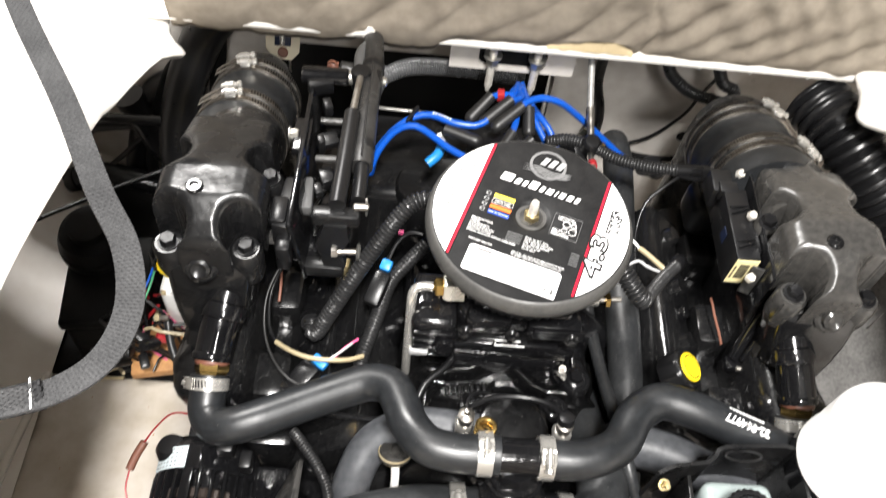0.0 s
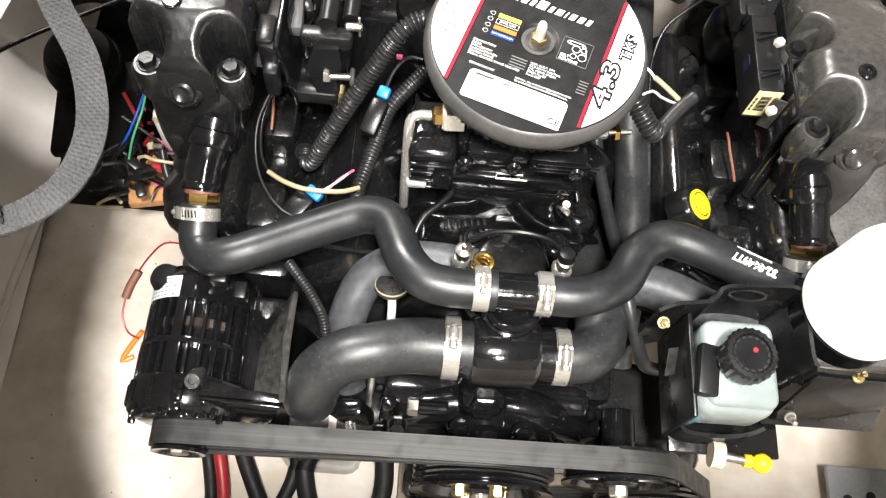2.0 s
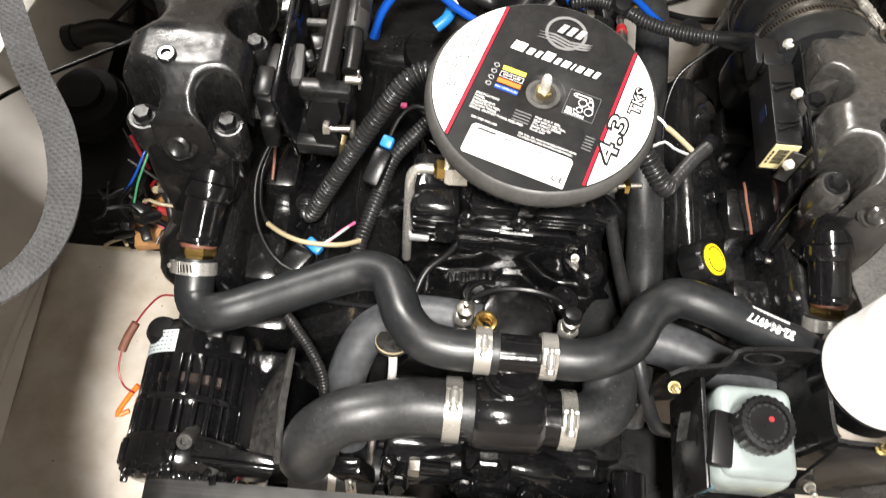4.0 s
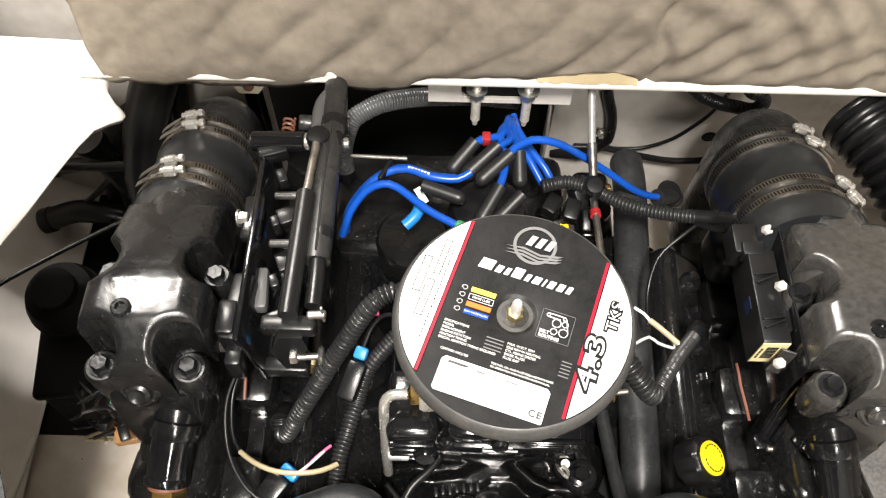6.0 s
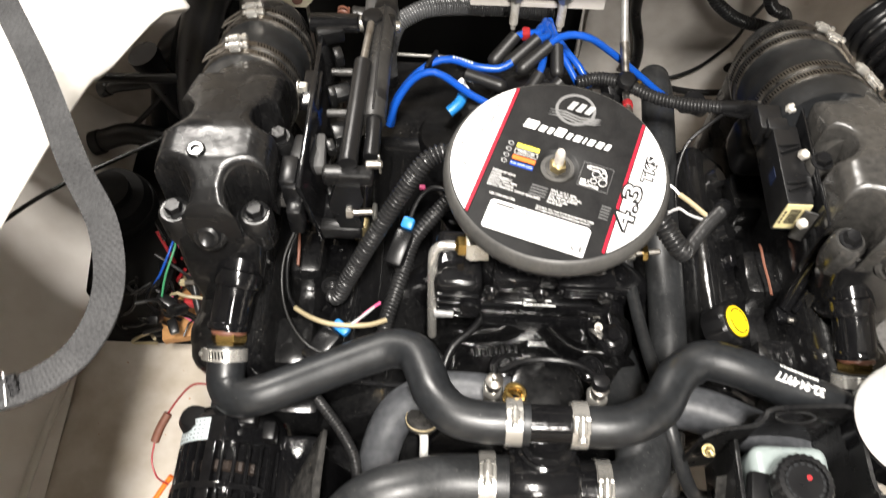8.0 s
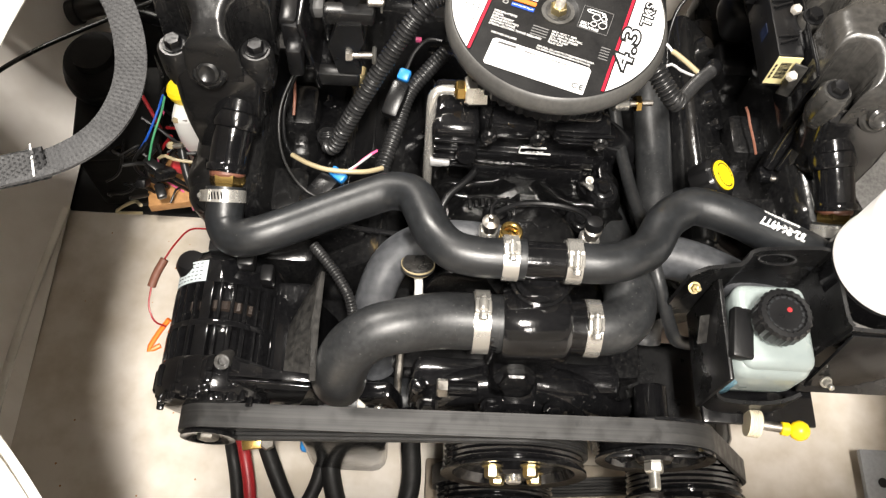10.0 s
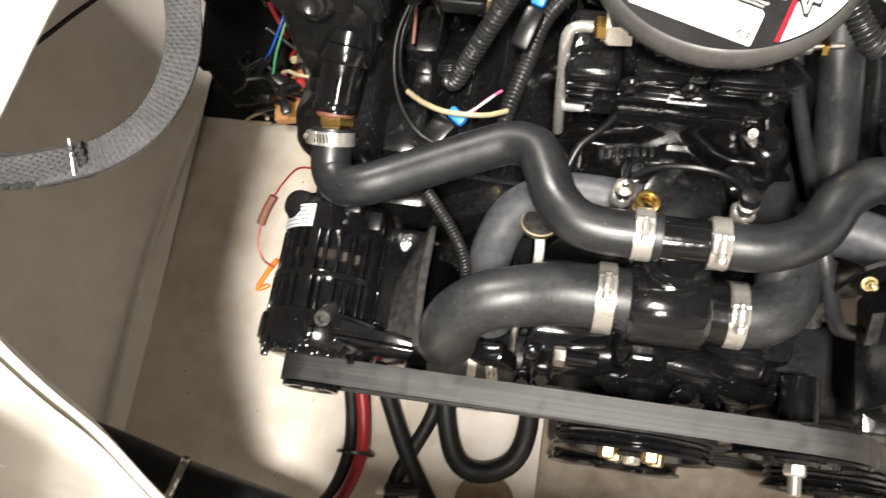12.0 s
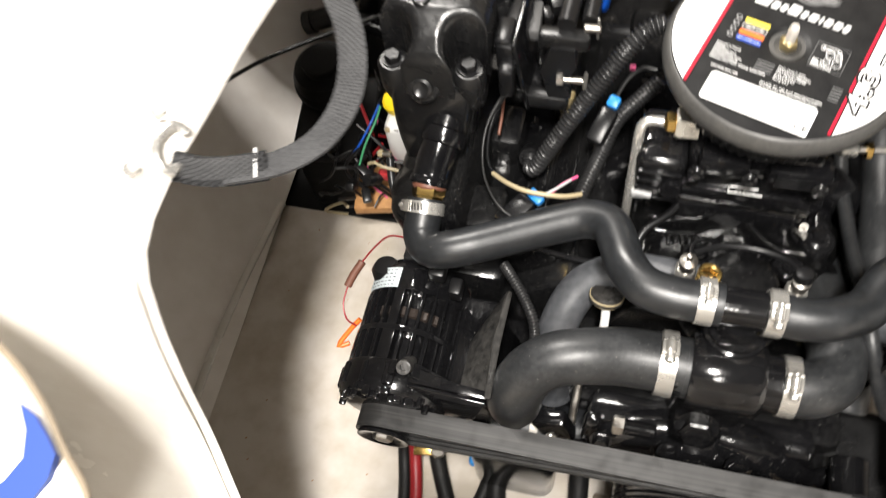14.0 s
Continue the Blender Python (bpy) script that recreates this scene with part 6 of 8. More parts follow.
part("wall_eye", tube([(0.24 + 0.019 * math.cos(a * math.pi / 12), -0.1925 - 0.0045 * math.sin(a * math.pi / 12), 0.639 - 0.003 * math.sin(a * math.pi / 12)) for a in range(25)], 0.0018, seg=8), "satin", pb, "pressed eye in the bracket wall")
part("tag", box((0.178, -0.252, 0.59), (0.022, 0.002, 0.03), 0.001, pose(0, 0, 0, -50, 25, 20)), "dusty", pb, "smoky tab on the bracket")
for p, ax, mat in (((0.152, -0.228, 0.638), (0, -0.6, 1), "yellow_zinc"), ((0.301, -0.298, 0.578), (0, -0.7, 0.7), "zinc"), ((0.338, -0.272, 0.648), (0, 0, 1), "yellow_zinc"), ((0.395, -0.272, 0.648), (0, 0, 1), "yellow_zinc")):
    b = bolt(p, ax, 0.0045, 0.005, mat, "plated bolt on the black pump bracket", group="bracket bolts")
    part("stud_end", cyl(Vector(p) + Vector(ax).normalized() * 0.008, Vector(p) + Vector(ax).normalized() * 0.015, 0.0028), mat, b)
part("mount_block", box((0.175, -0.265, 0.35), (0.1, 0.11, 0.18), 0.015, seg=3), "satin", pb)
part("pump_body", lathe([(0.03, 0.0), (0.05, 0.004), (0.055, 0.015), (0.055, 0.07), (0.045, 0.08)], (0.222, -0.33, 0.37), (0, 1, 0), 36), "cast", pb)

flt = thing("fuel_filter", (0.345, -0.2, 0.65), "white spin-on fuel filter on its black bracket", "filter")
bm = lathe([(0.052, 0), (0.057, 0.004), (0.057, 0.012), (0.0555, 0.014), (0.0555, 0.075), (0.053, 0.085), (0.046, 0.092), (0.03, 0.096), (0, 0.097)], (0.345, -0.2, 0.652), (0, 0, 1), 56)
part("can", bm, "filter_white", flt)
part("head", lathe([(0.05, -0.03), (0.056, -0.028), (0.056, 0.0), (0.05, 0.002)], (0.345, -0.2, 0.65), (0, 0, 1), 48), "enamel", flt, "black filter head")

dip = thing("drain_valve", (0.25, -0.335, 0.54), "cream drain valve with a yellow ball handle", "valve")
part("thread", lathe([(0.014, 0), (0.0145, 0.002), (0.0135, 0.0035), (0.0145, 0.005), (0.0135, 0.0065), (0.0145, 0.008), (0.0135, 0.0095), (0.0145, 0.011), (0.0135, 0.013), (0.008, 0.014)], (0.226, -0.336, 0.548), (1, -0.12, 0.05), 28), "cream_plastic", dip, "cream threaded plug")
part("rod", cyl((0.238, -0.3375, 0.5485), (0.264, -0.341, 0.55), 0.005), "dull_steel", dip)
part("collar", lathe([(0.003, -0.005), (0.0068, -0.004), (0.007, 0.003), (0.004, 0.005)], (0.2645, -0.3415, 0.5505), (1, -0.12, 0.05), 20), "yellow", dip, "yellow plastic collar")
part("ball", lathe([(0.0, -0.0105), (0.0045, -0.0098), (0.0083, -0.0065), (0.0103, -0.0015), (0.0103, 0.002), (0.008, 0.007), (0.0043, 0.0097), (0, 0.0104)], (0.2785, -0.343, 0.5515), (1, -0.12, 0.05), 24), "yellow", dip, "yellow plastic ball")


# ---------- oil cap and valve cover details ----------
oc = thing("oil_filler_cap", (0.205, -0.075, 0.58), "black oil filler cap with a yellow disc", "cap")
ax = Vector((0.58, 0.0, 0.81)).normalized()
p = Vector((0.213, -0.074, 0.602))
part("cap_body", lathe([(0.024, -0.03), (0.025, -0.006), (0.022, -0.002), (0.018, -0.001), (0, -0.001)], p, ax, 40, 0.05, 10), "plastic", oc)
part("yellow_disc", lathe([(0.0175, -0.001), (0.0175, 0.001), (0.0165, 0.0018), (0, 0.0018)], p, ax, 40), "yellow", oc, "yellow printed disc")
bm = bmesh.new()
fr = frame_to(ax)
for k in range(20):
    a = 2 * math.pi * k / 20
    if k in (4, 5, 14, 15):
        continue
    add_box(bm, p + fr @ Vector((0.0135 * math.cos(a), 0.0135 * math.sin(a), 0.0019)), (0.0018, 0.003, 0.0004), 0, fr @ pose(0, 0, 0, 0, 0, math.degrees(a)))
part("disc_print", bm, "label_black", oc, "ring of small black print")

# ---------- breather hoses ----------
bh = thing("breather_hose", (-0.17, 0.0, 0.6), "black corrugated breather hose from valve cover to arrestor", "hose")
part("tube", tube([(-0.098, 0.042, 0.722), (-0.112, 0.042, 0.724), (-0.13, 0.032, 0.715), (-0.155, 0.008, 0.685), (-0.185, -0.022, 0.642), (-0.208, -0.045, 0.605), (-0.219, -0.054, 0.585), (-0.226, -0.05, 0.578), (-0.228, -0.038, 0.582)], 0.0098, seg=20, corr=0.0027, pitch=0.0047), "loom", bh)
part("elbow", tube([(-0.228, -0.042, 0.582), (-0.229, -0.03, 0.572), (-0.228, -0.022, 0.55)], 0.012, seg=16), "plastic", bh)
bh2 = thing("breather_hose", (0.15, -0.02, 0.66), "short black corrugated breather hose beside the arrestor", "hose")
part("tube", tube([(0.1, 0.0, 0.705), (0.112, -0.012, 0.7), (0.124, -0.025, 0.69), (0.134, -0.034, 0.682), (0.142, -0.036, 0.676)], 0.0112, seg=18, corr=0.0027, pitch=0.0047), "loom", bh2)
part("thin_tube", tube([(0.141, -0.038, 0.678), (0.158, -0.012, 0.664), (0.182, 0.022, 0.644), (0.203, 0.048, 0.628)], 0.0078, seg=16, corr=0.0012, pitch=0.0035), "loom", bh2)
part("end_plug", lathe([(0.0075, -0.008), (0.0095, 0.0), (0.0095, 0.012), (0.0085, 0.014), (0, 0.014)], (0.205, 0.051, 0.626), (0.45, 0.75, -0.35), 20), "plastic", bh2)

# ---------- distributor and ignition leads ----------
dist = thing("distributor", (-0.005, 0.2, 0.55), "black distributor cap with grey rubber boots", "distributor")
bm = lathe([(0.04, 0.0), (0.046, 0.004), (0.046, 0.05), (0.04, 0.062), (0.025, 0.068), (0, 0.068)], (-0.012, 0.195, 0.575), (0, 0, 1), 40)
part("cap", bm, "plastic", dist)
BOOTS = [((-0.053, 0.233, 0.662), (-0.033, 0.253, 0.676)), ((-0.035, 0.223, 0.668), (-0.009, 0.244, 0.681)), ((-0.02, 0.212, 0.672), (0.005, 0.232, 0.684)), ((-0.049, 0.192, 0.662), (-0.081, 0.203, 0.664)),
         ((0.021, 0.218, 0.66), (0.02, 0.242, 0.672)), ((-0.021, 0.166, 0.664), (-0.005, 0.192, 0.676)), ((-0.004, 0.166, 0.66), (0.018, 0.185, 0.674)), ((-0.069, 0.227, 0.645), (-0.092, 0.236, 0.648))]
for a, b in BOOTS:
    a, b = Vector(a).lerp(Vector(b), -0.32), Vector(a).lerp(Vector(b), 1.2)
    part("boot", tube([a, Vector(a).lerp(Vector(b), 0.35), b], 0.008, seg=18, step=0.003, swell=lambda u: math.sqrt(max(0.02, 1 - max(0.0, 1 - u / 0.2) ** 2)) * (1.08 - 0.16 * u)), "boot", dist, "grey rubber boot")
bell = thing("bell_housing", (-0.06, 0.26, 0.45), "black flywheel housing at the engine rear", "housing")
part("casting", box((-0.06, 0.26, 0.5), (0.3, 0.16, 0.1), 0.02, seg=3), "cast", bell)
part("boss", lathe([(0.045, 0.0), (0.045, 0.054), (0.041, 0.06), (0.0, 0.06)], (-0.1, 0.2, 0.5), (0, 0, 1), 36), "cast", bell)
part("bolt_lug", box((-0.13, 0.21, 0.52), (0.02, 0.03, 0.03), 0.004), "cast", bell)
bolt((-0.129, 0.212, 0.535), (0, 0, 1), 0.0095, 0.01, "cast", "black bolt on the flywheel housing")


def wire(points, r, mat, label, name="wire", group="wires", seg=10):
    return solo(name, tube(points, r, seg=seg, step=0.008), mat, label, "wire", group)


BL = "bright blue silicone ignition lead"
LEADS = [
    [(-0.034, 0.219, 0.672), (-0.049, 0.212, 0.668), (-0.077, 0.214, 0.668), (-0.105, 0.224, 0.668), (-0.128, 0.222, 0.663), (-0.15, 0.212, 0.648), (-0.17, 0.196, 0.622), (-0.178, 0.19, 0.585)],
    [(-0.05, 0.219, 0.66), (-0.077, 0.221, 0.66), (-0.105, 0.231, 0.66), (-0.128, 0.229, 0.655), (-0.152, 0.219, 0.64), (-0.174, 0.203, 0.61), (-0.18, 0.2, 0.57)],
    [(-0.18, 0.176, 0.6), (-0.168, 0.19, 0.632), (-0.15, 0.202, 0.655), (-0.132, 0.205, 0.665), (-0.115, 0.201, 0.665), (-0.081, 0.173, 0.665), (-0.058, 0.159, 0.665), (-0.047, 0.153, 0.665)],
    [(0.003, 0.23, 0.683), (0.014, 0.246, 0.682), (0.034, 0.259, 0.68), (0.06, 0.261, 0.674), (0.092, 0.268, 0.644), (0.135, 0.272, 0.602), (0.169, 0.27, 0.572), (0.195, 0.275, 0.55), (0.215, 0.283, 0.535)],
    [(-0.034, 0.252, 0.676), (-0.022, 0.262, 0.675), (-0.006, 0.268, 0.672), (0.006, 0.285, 0.662), (0.015, 0.315, 0.645), (0.024, 0.35, 0.6)],
    [(-0.005, 0.192, 0.678), (0.001, 0.212, 0.674), (0.004, 0.232, 0.67), (0.002, 0.25, 0.67), (0.0, 0.278, 0.667), (0.012, 0.31, 0.645), (0.026, 0.345, 0.6)],
    [(0.018, 0.33, 0.635), (0.024, 0.309, 0.632), (0.041, 0.278, 0.63), (0.055, 0.26, 0.625), (0.069, 0.24, 0.61)],
    [(0.014, 0.326, 0.63), (0.02, 0.305, 0.628), (0.035, 0.275, 0.626), (0.054, 0.244, 0.612)],
    [(0.02, 0.24, 0.67), (0.02, 0.255, 0.668), (0.016, 0.28, 0.66), (0.016, 0.305, 0.65), (0.022, 0.34, 0.61)],
    [(-0.009, 0.243, 0.681), (0.002, 0.256, 0.676), (0.011, 0.268, 0.67), (0.007, 0.287, 0.662), (0.011, 0.312, 0.65), (0.02, 0.345, 0.61)],
]
for pts in LEADS:
    wire(pts, 0.0045, "blue_wire", BL, "ignition_lead", "ignition leads", 12)
print_row = thing("lead_print", (-0.09, 0.219, 0.672), "row of white print along a blue ignition lead", "print")
for k in range(7):
    part("print_bar", box((-0.081 - 0.0036 * k, 0.2155 + 0.0013 * k, 0.6724), (0.0024, 0.0026, 0.0006), 0, pose(0, 0, 0, 12, 0, -20)), "label_white", print_row)
pl = thing("spark_plug_boot", (0.22, 0.285, 0.52), "black rubber boot with a round cap on a blue lead", "boot")
part("boot_body", tube([(0.21, 0.28, 0.538), (0.228, 0.29, 0.525), (0.243, 0.296, 0.512)], 0.011, seg=18), "boot", pl)
part("boot_cap", lathe([(0.016, -0.004), (0.018, 0.0), (0.016, 0.004), (0, 0.004)], (0.23, 0.294, 0.527), (0.3, -0.3, 0.9), 24), "plastic", pl)
solo("cable_tie", box((-0.129, 0.222, 0.662), (0.005, 0.03, 0.02), 0.002, pose(0, 0, 0, 0, 0, -25)), "plastic", "black wire separator on the blue leads", "wire clip")
solo("wire_tag", box((-0.017, 0.264, 0.674), (0.01, 0.013, 0.012), 0.002), "red", "red tag on a blue ignition lead", "tag")
solo("wire_tag", cyl((-0.05, 0.155, 0.665), (-0.036, 0.148, 0.665), 0.006, 0.0075), "green", "green sleeve on a blue ignition lead", "tag")
wire([(-0.09, 0.194, 0.642), (-0.091, 0.186, 0.644), (-0.095, 0.177, 0.643), (-0.106, 0.168, 0.638)], 0.0068, "light_blue", "short pale blue wire end beside the distributor", seg=10)
solo("paper_tag", box((-0.089, 0.206, 0.642), (0.02, 0.008, 0.001), 0, pose(0, 0, 0, 10, 20, -55)), "label_white", "small white printed tag on a wire", "tag")

# ---------- grey conduit behind ----------
gc = thing("conduit", (-0.17, 0.29, 0.57), "grey corrugated conduit curving behind the engine", "conduit")
part("tube", tube([(-0.19, 0.298, 0.555), (-0.191, 0.31, 0.585), (-0.18, 0.33, 0.614), (-0.16, 0.342, 0.624), (-0.14, 0.352, 0.626), (-0.112, 0.366, 0.618), (-0.08, 0.38, 0.606), (-0.03, 0.392, 0.594), (0.03, 0.4, 0.58)], 0.0122, seg=22, corr=0.0013, pitch=0.0036), "conduit", gc)
part("taped_end", tube([(-0.19, 0.299, 0.557), (-0.189, 0.291, 0.54), (-0.186, 0.282, 0.52)], 0.0118, seg=18), "plastic", gc, "black taped end")
for k in range(6):
    wire([(-0.191 + 0.002 * k, 0.284, 0.53), (-0.188 + 0.004 * k, 0.262, 0.525 + 0.004 * k), (-0.178 + 0.005 * k, 0.238, 0.51)], 0.0014, ("white_plastic", "plastic", "pink", "tan_wire", "grey_loom", "plastic")[k], "thin loose wire leaving the conduit", seg=6)

# beige tab with a blue sleeve, standing off the transom
tab = thing("tab_bracket", (-0.33, 0.44, 0.57), "beige notched tab with a blue sleeve on the transom", "bracket")
face = Matrix.Translation((-0.331, 0.436, 0.573)) @ pose(0, 0, 0, 58, 0, 0)
bm = bmesh.new()
add_prism(bm, [(-0.026, 0.024), (-0.026, -0.008), (-0.013, -0.024), (0.013, -0.024), (0.024, -0.012), (0.026, 0.024)], -0.0015, 0.0015, face)
part("plate", bm, "cream_plastic", tab)
bm = bmesh.new()
add_box(bm, face @ Vector((0, 0.008, 0.004)), (0.024, 0.022, 0.008), 0.002, pose(0, 0, 0, 58, 0, 0))
part("sleeve", bm, "navy", tab, "dark blue sleeve")
part("stud", cyl(face @ Vector((0, 0.02, 0.009)), face @ Vector((0, -0.002, 0.01)), 0.0042), "zinc", tab, "bright threaded stud")
part("boss", cyl(face @ Vector((0, -0.013, 0.0)), face @ Vector((0, -0.013, 0.0035)), 0.008), "copper", tab, "brown rusty boss")
part("arm", box((-0.331, 0.472, 0.565), (0.03, 0.07, 0.012), 0.002), "cream_plastic", tab)

# ---------- shift linkage ----------
sh = thing("shift_bracket", (-0.235, 0.08, 0.6), "black shift linkage plate with levers and cables", "shift linkage")
bm = bmesh.new()
add_box(bm, (-0.242, 0.09, 0.685), (0.006, 0.21, 0.1), 0.002, pose(0, 0, 0, 0, -8, 0))
add_box(bm, (-0.235, 0.1, 0.65), (0.06, 0.2, 0.006), 0.002)
add_box(bm, (-0.252, 0.12, 0.722), (0.02, 0.05, 0.012), 0.003)
part("plate", bm, "enamel", sh)
part("switch_body", box((-0.255, 0.025, 0.7), (0.022, 0.07, 0.05), 0.005, pose(0, 0, 0, 0, 0, -6)), "plastic", sh)
part("switch_face", box((-0.262, 0.012, 0.722), (0.018, 0.035, 0.014), 0.004), "plastic", sh)
part("switch_foot", box((-0.255, -0.018, 0.69), (0.016, 0.022, 0.04), 0.004), "plastic", sh)
for x, y, z, sx, sy, sz in ((-0.228, 0.062, 0.7, 0.014, 0.009, 0.014), (-0.222, 0.088, 0.69, 0.02, 0.016, 0.02), (-0.231, 0.12, 0.712, 0.012, 0.008, 0.026), (-0.224, 0.138, 0.7, 0.018, 0.02, 0.012), (-0.229, 0.17, 0.722, 0.016, 0.01, 0.018), (-0.24, 0.195, 0.73, 0.012, 0.03, 0.02), (-0.222, 0.028, 0.685, 0.012, 0.02, 0.03)):
    part("lug", box((x, y, z), (sx, sy, sz), 0.002, pose(0, 0, 0, 0, 6, 300 * x)), "satin", sh)
for y, z in ((0.1, 0.71), (0.153, 0.716)):
    part("pin", cyl((-0.236, y, z), (-0.208, y + 0.001, z), 0.0042), "dusty", sh)
part("grey_lever", box((-0.239, 0.053, 0.7), (0.014, 0.045, 0.016), 0.004, pose(0, 0, 0, 0, 0, 4)), "grey_loom", sh, "grey plastic lever")
part("pivot_bar", cyl((-0.263, 0.207, 0.735), (-0.208, 0.207, 0.737), 0.0105), "enamel", sh)
part("pivot_collar", cyl((-0.2085, 0.207, 0.737), (-0.2, 0.207, 0.737), 0.009), "zinc", sh, "bright collar")
part("pivot_head", lathe([(0.012, -0.014), (0.013, -0.008), (0.013, 0.008), (0.011, 0.013), (0, 0.015)], (-0.193, 0.207, 0.737), (0, 0, 1), 24), "plastic", sh)
part("cross_bar", box((-0.184, 0.208, 0.733), (0.03, 0.022, 0.022), 0.004), "plastic", sh)
part("cross_pin", cyl((-0.17, 0.208, 0.733), (-0.163, 0.209, 0.732), 0.0062), "zinc", sh)
c1 = part("shift_cable", tube([(-0.196, 0.13, 0.757), (-0.197, 0.07, 0.758), (-0.199, 0.0, 0.757)], 0.0092, seg=18), "plastic", sh, "black cable end sleeve")
part("cable_rod", cyl((-0.1935, 0.197, 0.748), (-0.196, 0.128, 0.757), 0.0042), "dull_steel", c1, "bare cable rod")
c2 = part("throttle_cable", tube([(-0.186, 0.302, 0.714), (-0.182, 0.25, 0.725), (-0.181, 0.21, 0.733), (-0.181, 0.15, 0.743), (-0.18, 0.09, 0.748), (-0.18, 0.06, 0.748)], 0.0128, seg=22), "grey_casing", sh, "black flat cable casing")
part("casing_seam", tube([(-0.1825, 0.25, 0.738), (-0.181, 0.21, 0.7462), (-0.181, 0.15, 0.7562), (-0.18, 0.09, 0.7612), (-0.18, 0.066, 0.7612)], 0.0012, seg=6), "loom", c2)
part("casing_collar", lathe([(0.0128, -0.008), (0.0142, -0.006), (0.0142, 0.006), (0.0128, 0.008)], (-0.1815, 0.235, 0.728), (0, 1, -0.2), 22), "plastic", c2)
part("cable_neck", tube([(-0.179, 0.065, 0.75), (-0.178, 0.04, 0.752), (-0.178, 0.012, 0.752)], 0.008, seg=14), "plastic", c2)
part("cable_joint", lathe([(0.0105, -0.006), (0.0115, 0.0), (0.0105, 0.006)], (-0.1782, 0.088, 0.75), (0, 1, 0), 20), "plastic", c2)
part("upper_sheath", tube([(-0.196, 0.212, 0.73), (-0.198, 0.24, 0.728), (-0.198, 0.268, 0.722), (-0.188, 0.297, 0.714)], 0.0075, seg=14), "grey_loom", sh, "grey cable sheath")
part("sheath_end", cyl((-0.196, 0.212, 0.73), (-0.1965, 0.226, 0.729), 0.0088), "copper", sh, "brown sheath end")
bm = bmesh.new()
add_box(bm, (-0.2, -0.002, 0.74), (0.05, 0.016, 0.018), 0.004)
add_prism(bm, [(-0.214, 0.66), (-0.222, 0.7), (-0.212, 0.735), (-0.188, 0.735), (-0.186, 0.71), (-0.194, 0.69), (-0.19, 0.66)], -0.006, 0.006, Matrix(((1, 0, 0, 0), (0, 0, 1, -0.006), (0, 1, 0, 0), (0, 0, 0, 1))))
part("shift_lever", bm, "satin", sh)
part("lever_pin", cyl((-0.183, 0.004, 0.751), (-0.166, 0.005, 0.751), 0.0042), "dull_steel", sh, "bright clevis pin")
part("cotter", box((-0.169, 0.005, 0.751), (0.0025, 0.003, 0.028), 0.001), "zinc", sh)
part("stop_stud", cyl((-0.2, -0.012, 0.69), (-0.174, -0.01, 0.69), 0.0036), "dull_steel", sh)
part("stop_nut", hexa((-0.205, -0.012, 0.69), (1, 0.05, 0), 0.007, 0.007), "dull_steel", sh, "plated nut")
part("stop_ring", lathe([(0.008, 0), (0.01, 0.002), (0.008, 0.004)], (-0.178, -0.01, 0.69), (1, 0, 0), 18), "zinc", sh)
part("lower_arm", box((-0.215, -0.006, 0.648), (0.045, 0.016, 0.02), 0.004), "satin", sh)
part("lower_nut", hexa((-0.2, 0.004, 0.636), (1, -0.1, 0.1), 0.0115, 0.012, 0.014), "yellow_zinc", sh, "plated lock nut")
bolt((-0.266, 0.119, 0.726), (1, 0, 0.1), 0.0066, 0.009, "zinc", "bright bolt through the black shift plate")
bolt((-0.262, 0.0, 0.69), (-1, 0, 0), 0.0085, 0.014, "dusty", "dark bolt at the shift switch")
part("spring", tube([(-0.232 + 0.006 * math.cos(a * 0.9), 0.222 + 0.0009 * a, 0.715 + 0.006 * math.sin(a * 0.9)) for a in range(36)], 0.0014, seg=6), "copper", sh, "rusty brown spring")
part("rear_tube", cyl((-0.225, 0.26, 0.7), (-0.17, 0.265, 0.69), 0.009), "dusty", sh)
solo("pushrod", cyl((-0.176, 0.275, 0.62), (-0.108, 0.271, 0.622), 0.0022), "steel", "thin bright rod behind the conduit", "rod")

# ---------- ignition module ----------
mod = thing("ignition_module", (0.253, 0.06, 0.62), "black ignition module on a steel plate with barcode sticker", "control module")
part("module_case", box((0.2535, 0.056, 0.686), (0.0275, 0.1, 0.052), 0.0025), "plastic", mod)
part("shoulder", box((0.266, 0.045, 0.694), (0.012, 0.052, 0.03), 0.003), "plastic", mod)
for y in (0.078, 0.03):
    for x0, yy in ((0.2465, y), (0.2465, y - 0.006)):
        part("rib", box((0.253, yy, 0.7135), (0.022, 0.0022, 0.005), 0.0008, pose(0, 0, 0, 0, 0, 8 if yy == y else 22)), "plastic", mod)
part("connector", box((0.243, 0.122, 0.692), (0.026, 0.034, 0.032), 0.003), "plastic", mod)
part("connector_step", box((0.247, 0.108, 0.704), (0.022, 0.016, 0.018), 0.002), "plastic", mod)
part("connector_latch", box((0.234, 0.121, 0.694), (0.006, 0.026, 0.02), 0.002), "plastic", mod)
part("mount_plate", box((0.2745, 0.06, 0.67), (0.003, 0.165, 0.095), 0.001), "enamel", mod)
part("blue_mark", box((0.2396, 0.054, 0.69), (0.0008, 0.013, 0.016), 0), "navy", mod, "small dark blue label")
st = part("sticker", box((0.2535, 0.0056, 0.688), (0.0255, 0.001, 0.043), 0.0), "sticker", mod, "cream barcode sticker")
bm = bmesh.new()
for k in range(11):
    add_box(bm, (0.2525, 0.0049, 0.677 + 0.0024 * k), (0.011, 0.0006, 0.0008 + 0.0007 * (k % 3 == 0)), 0)
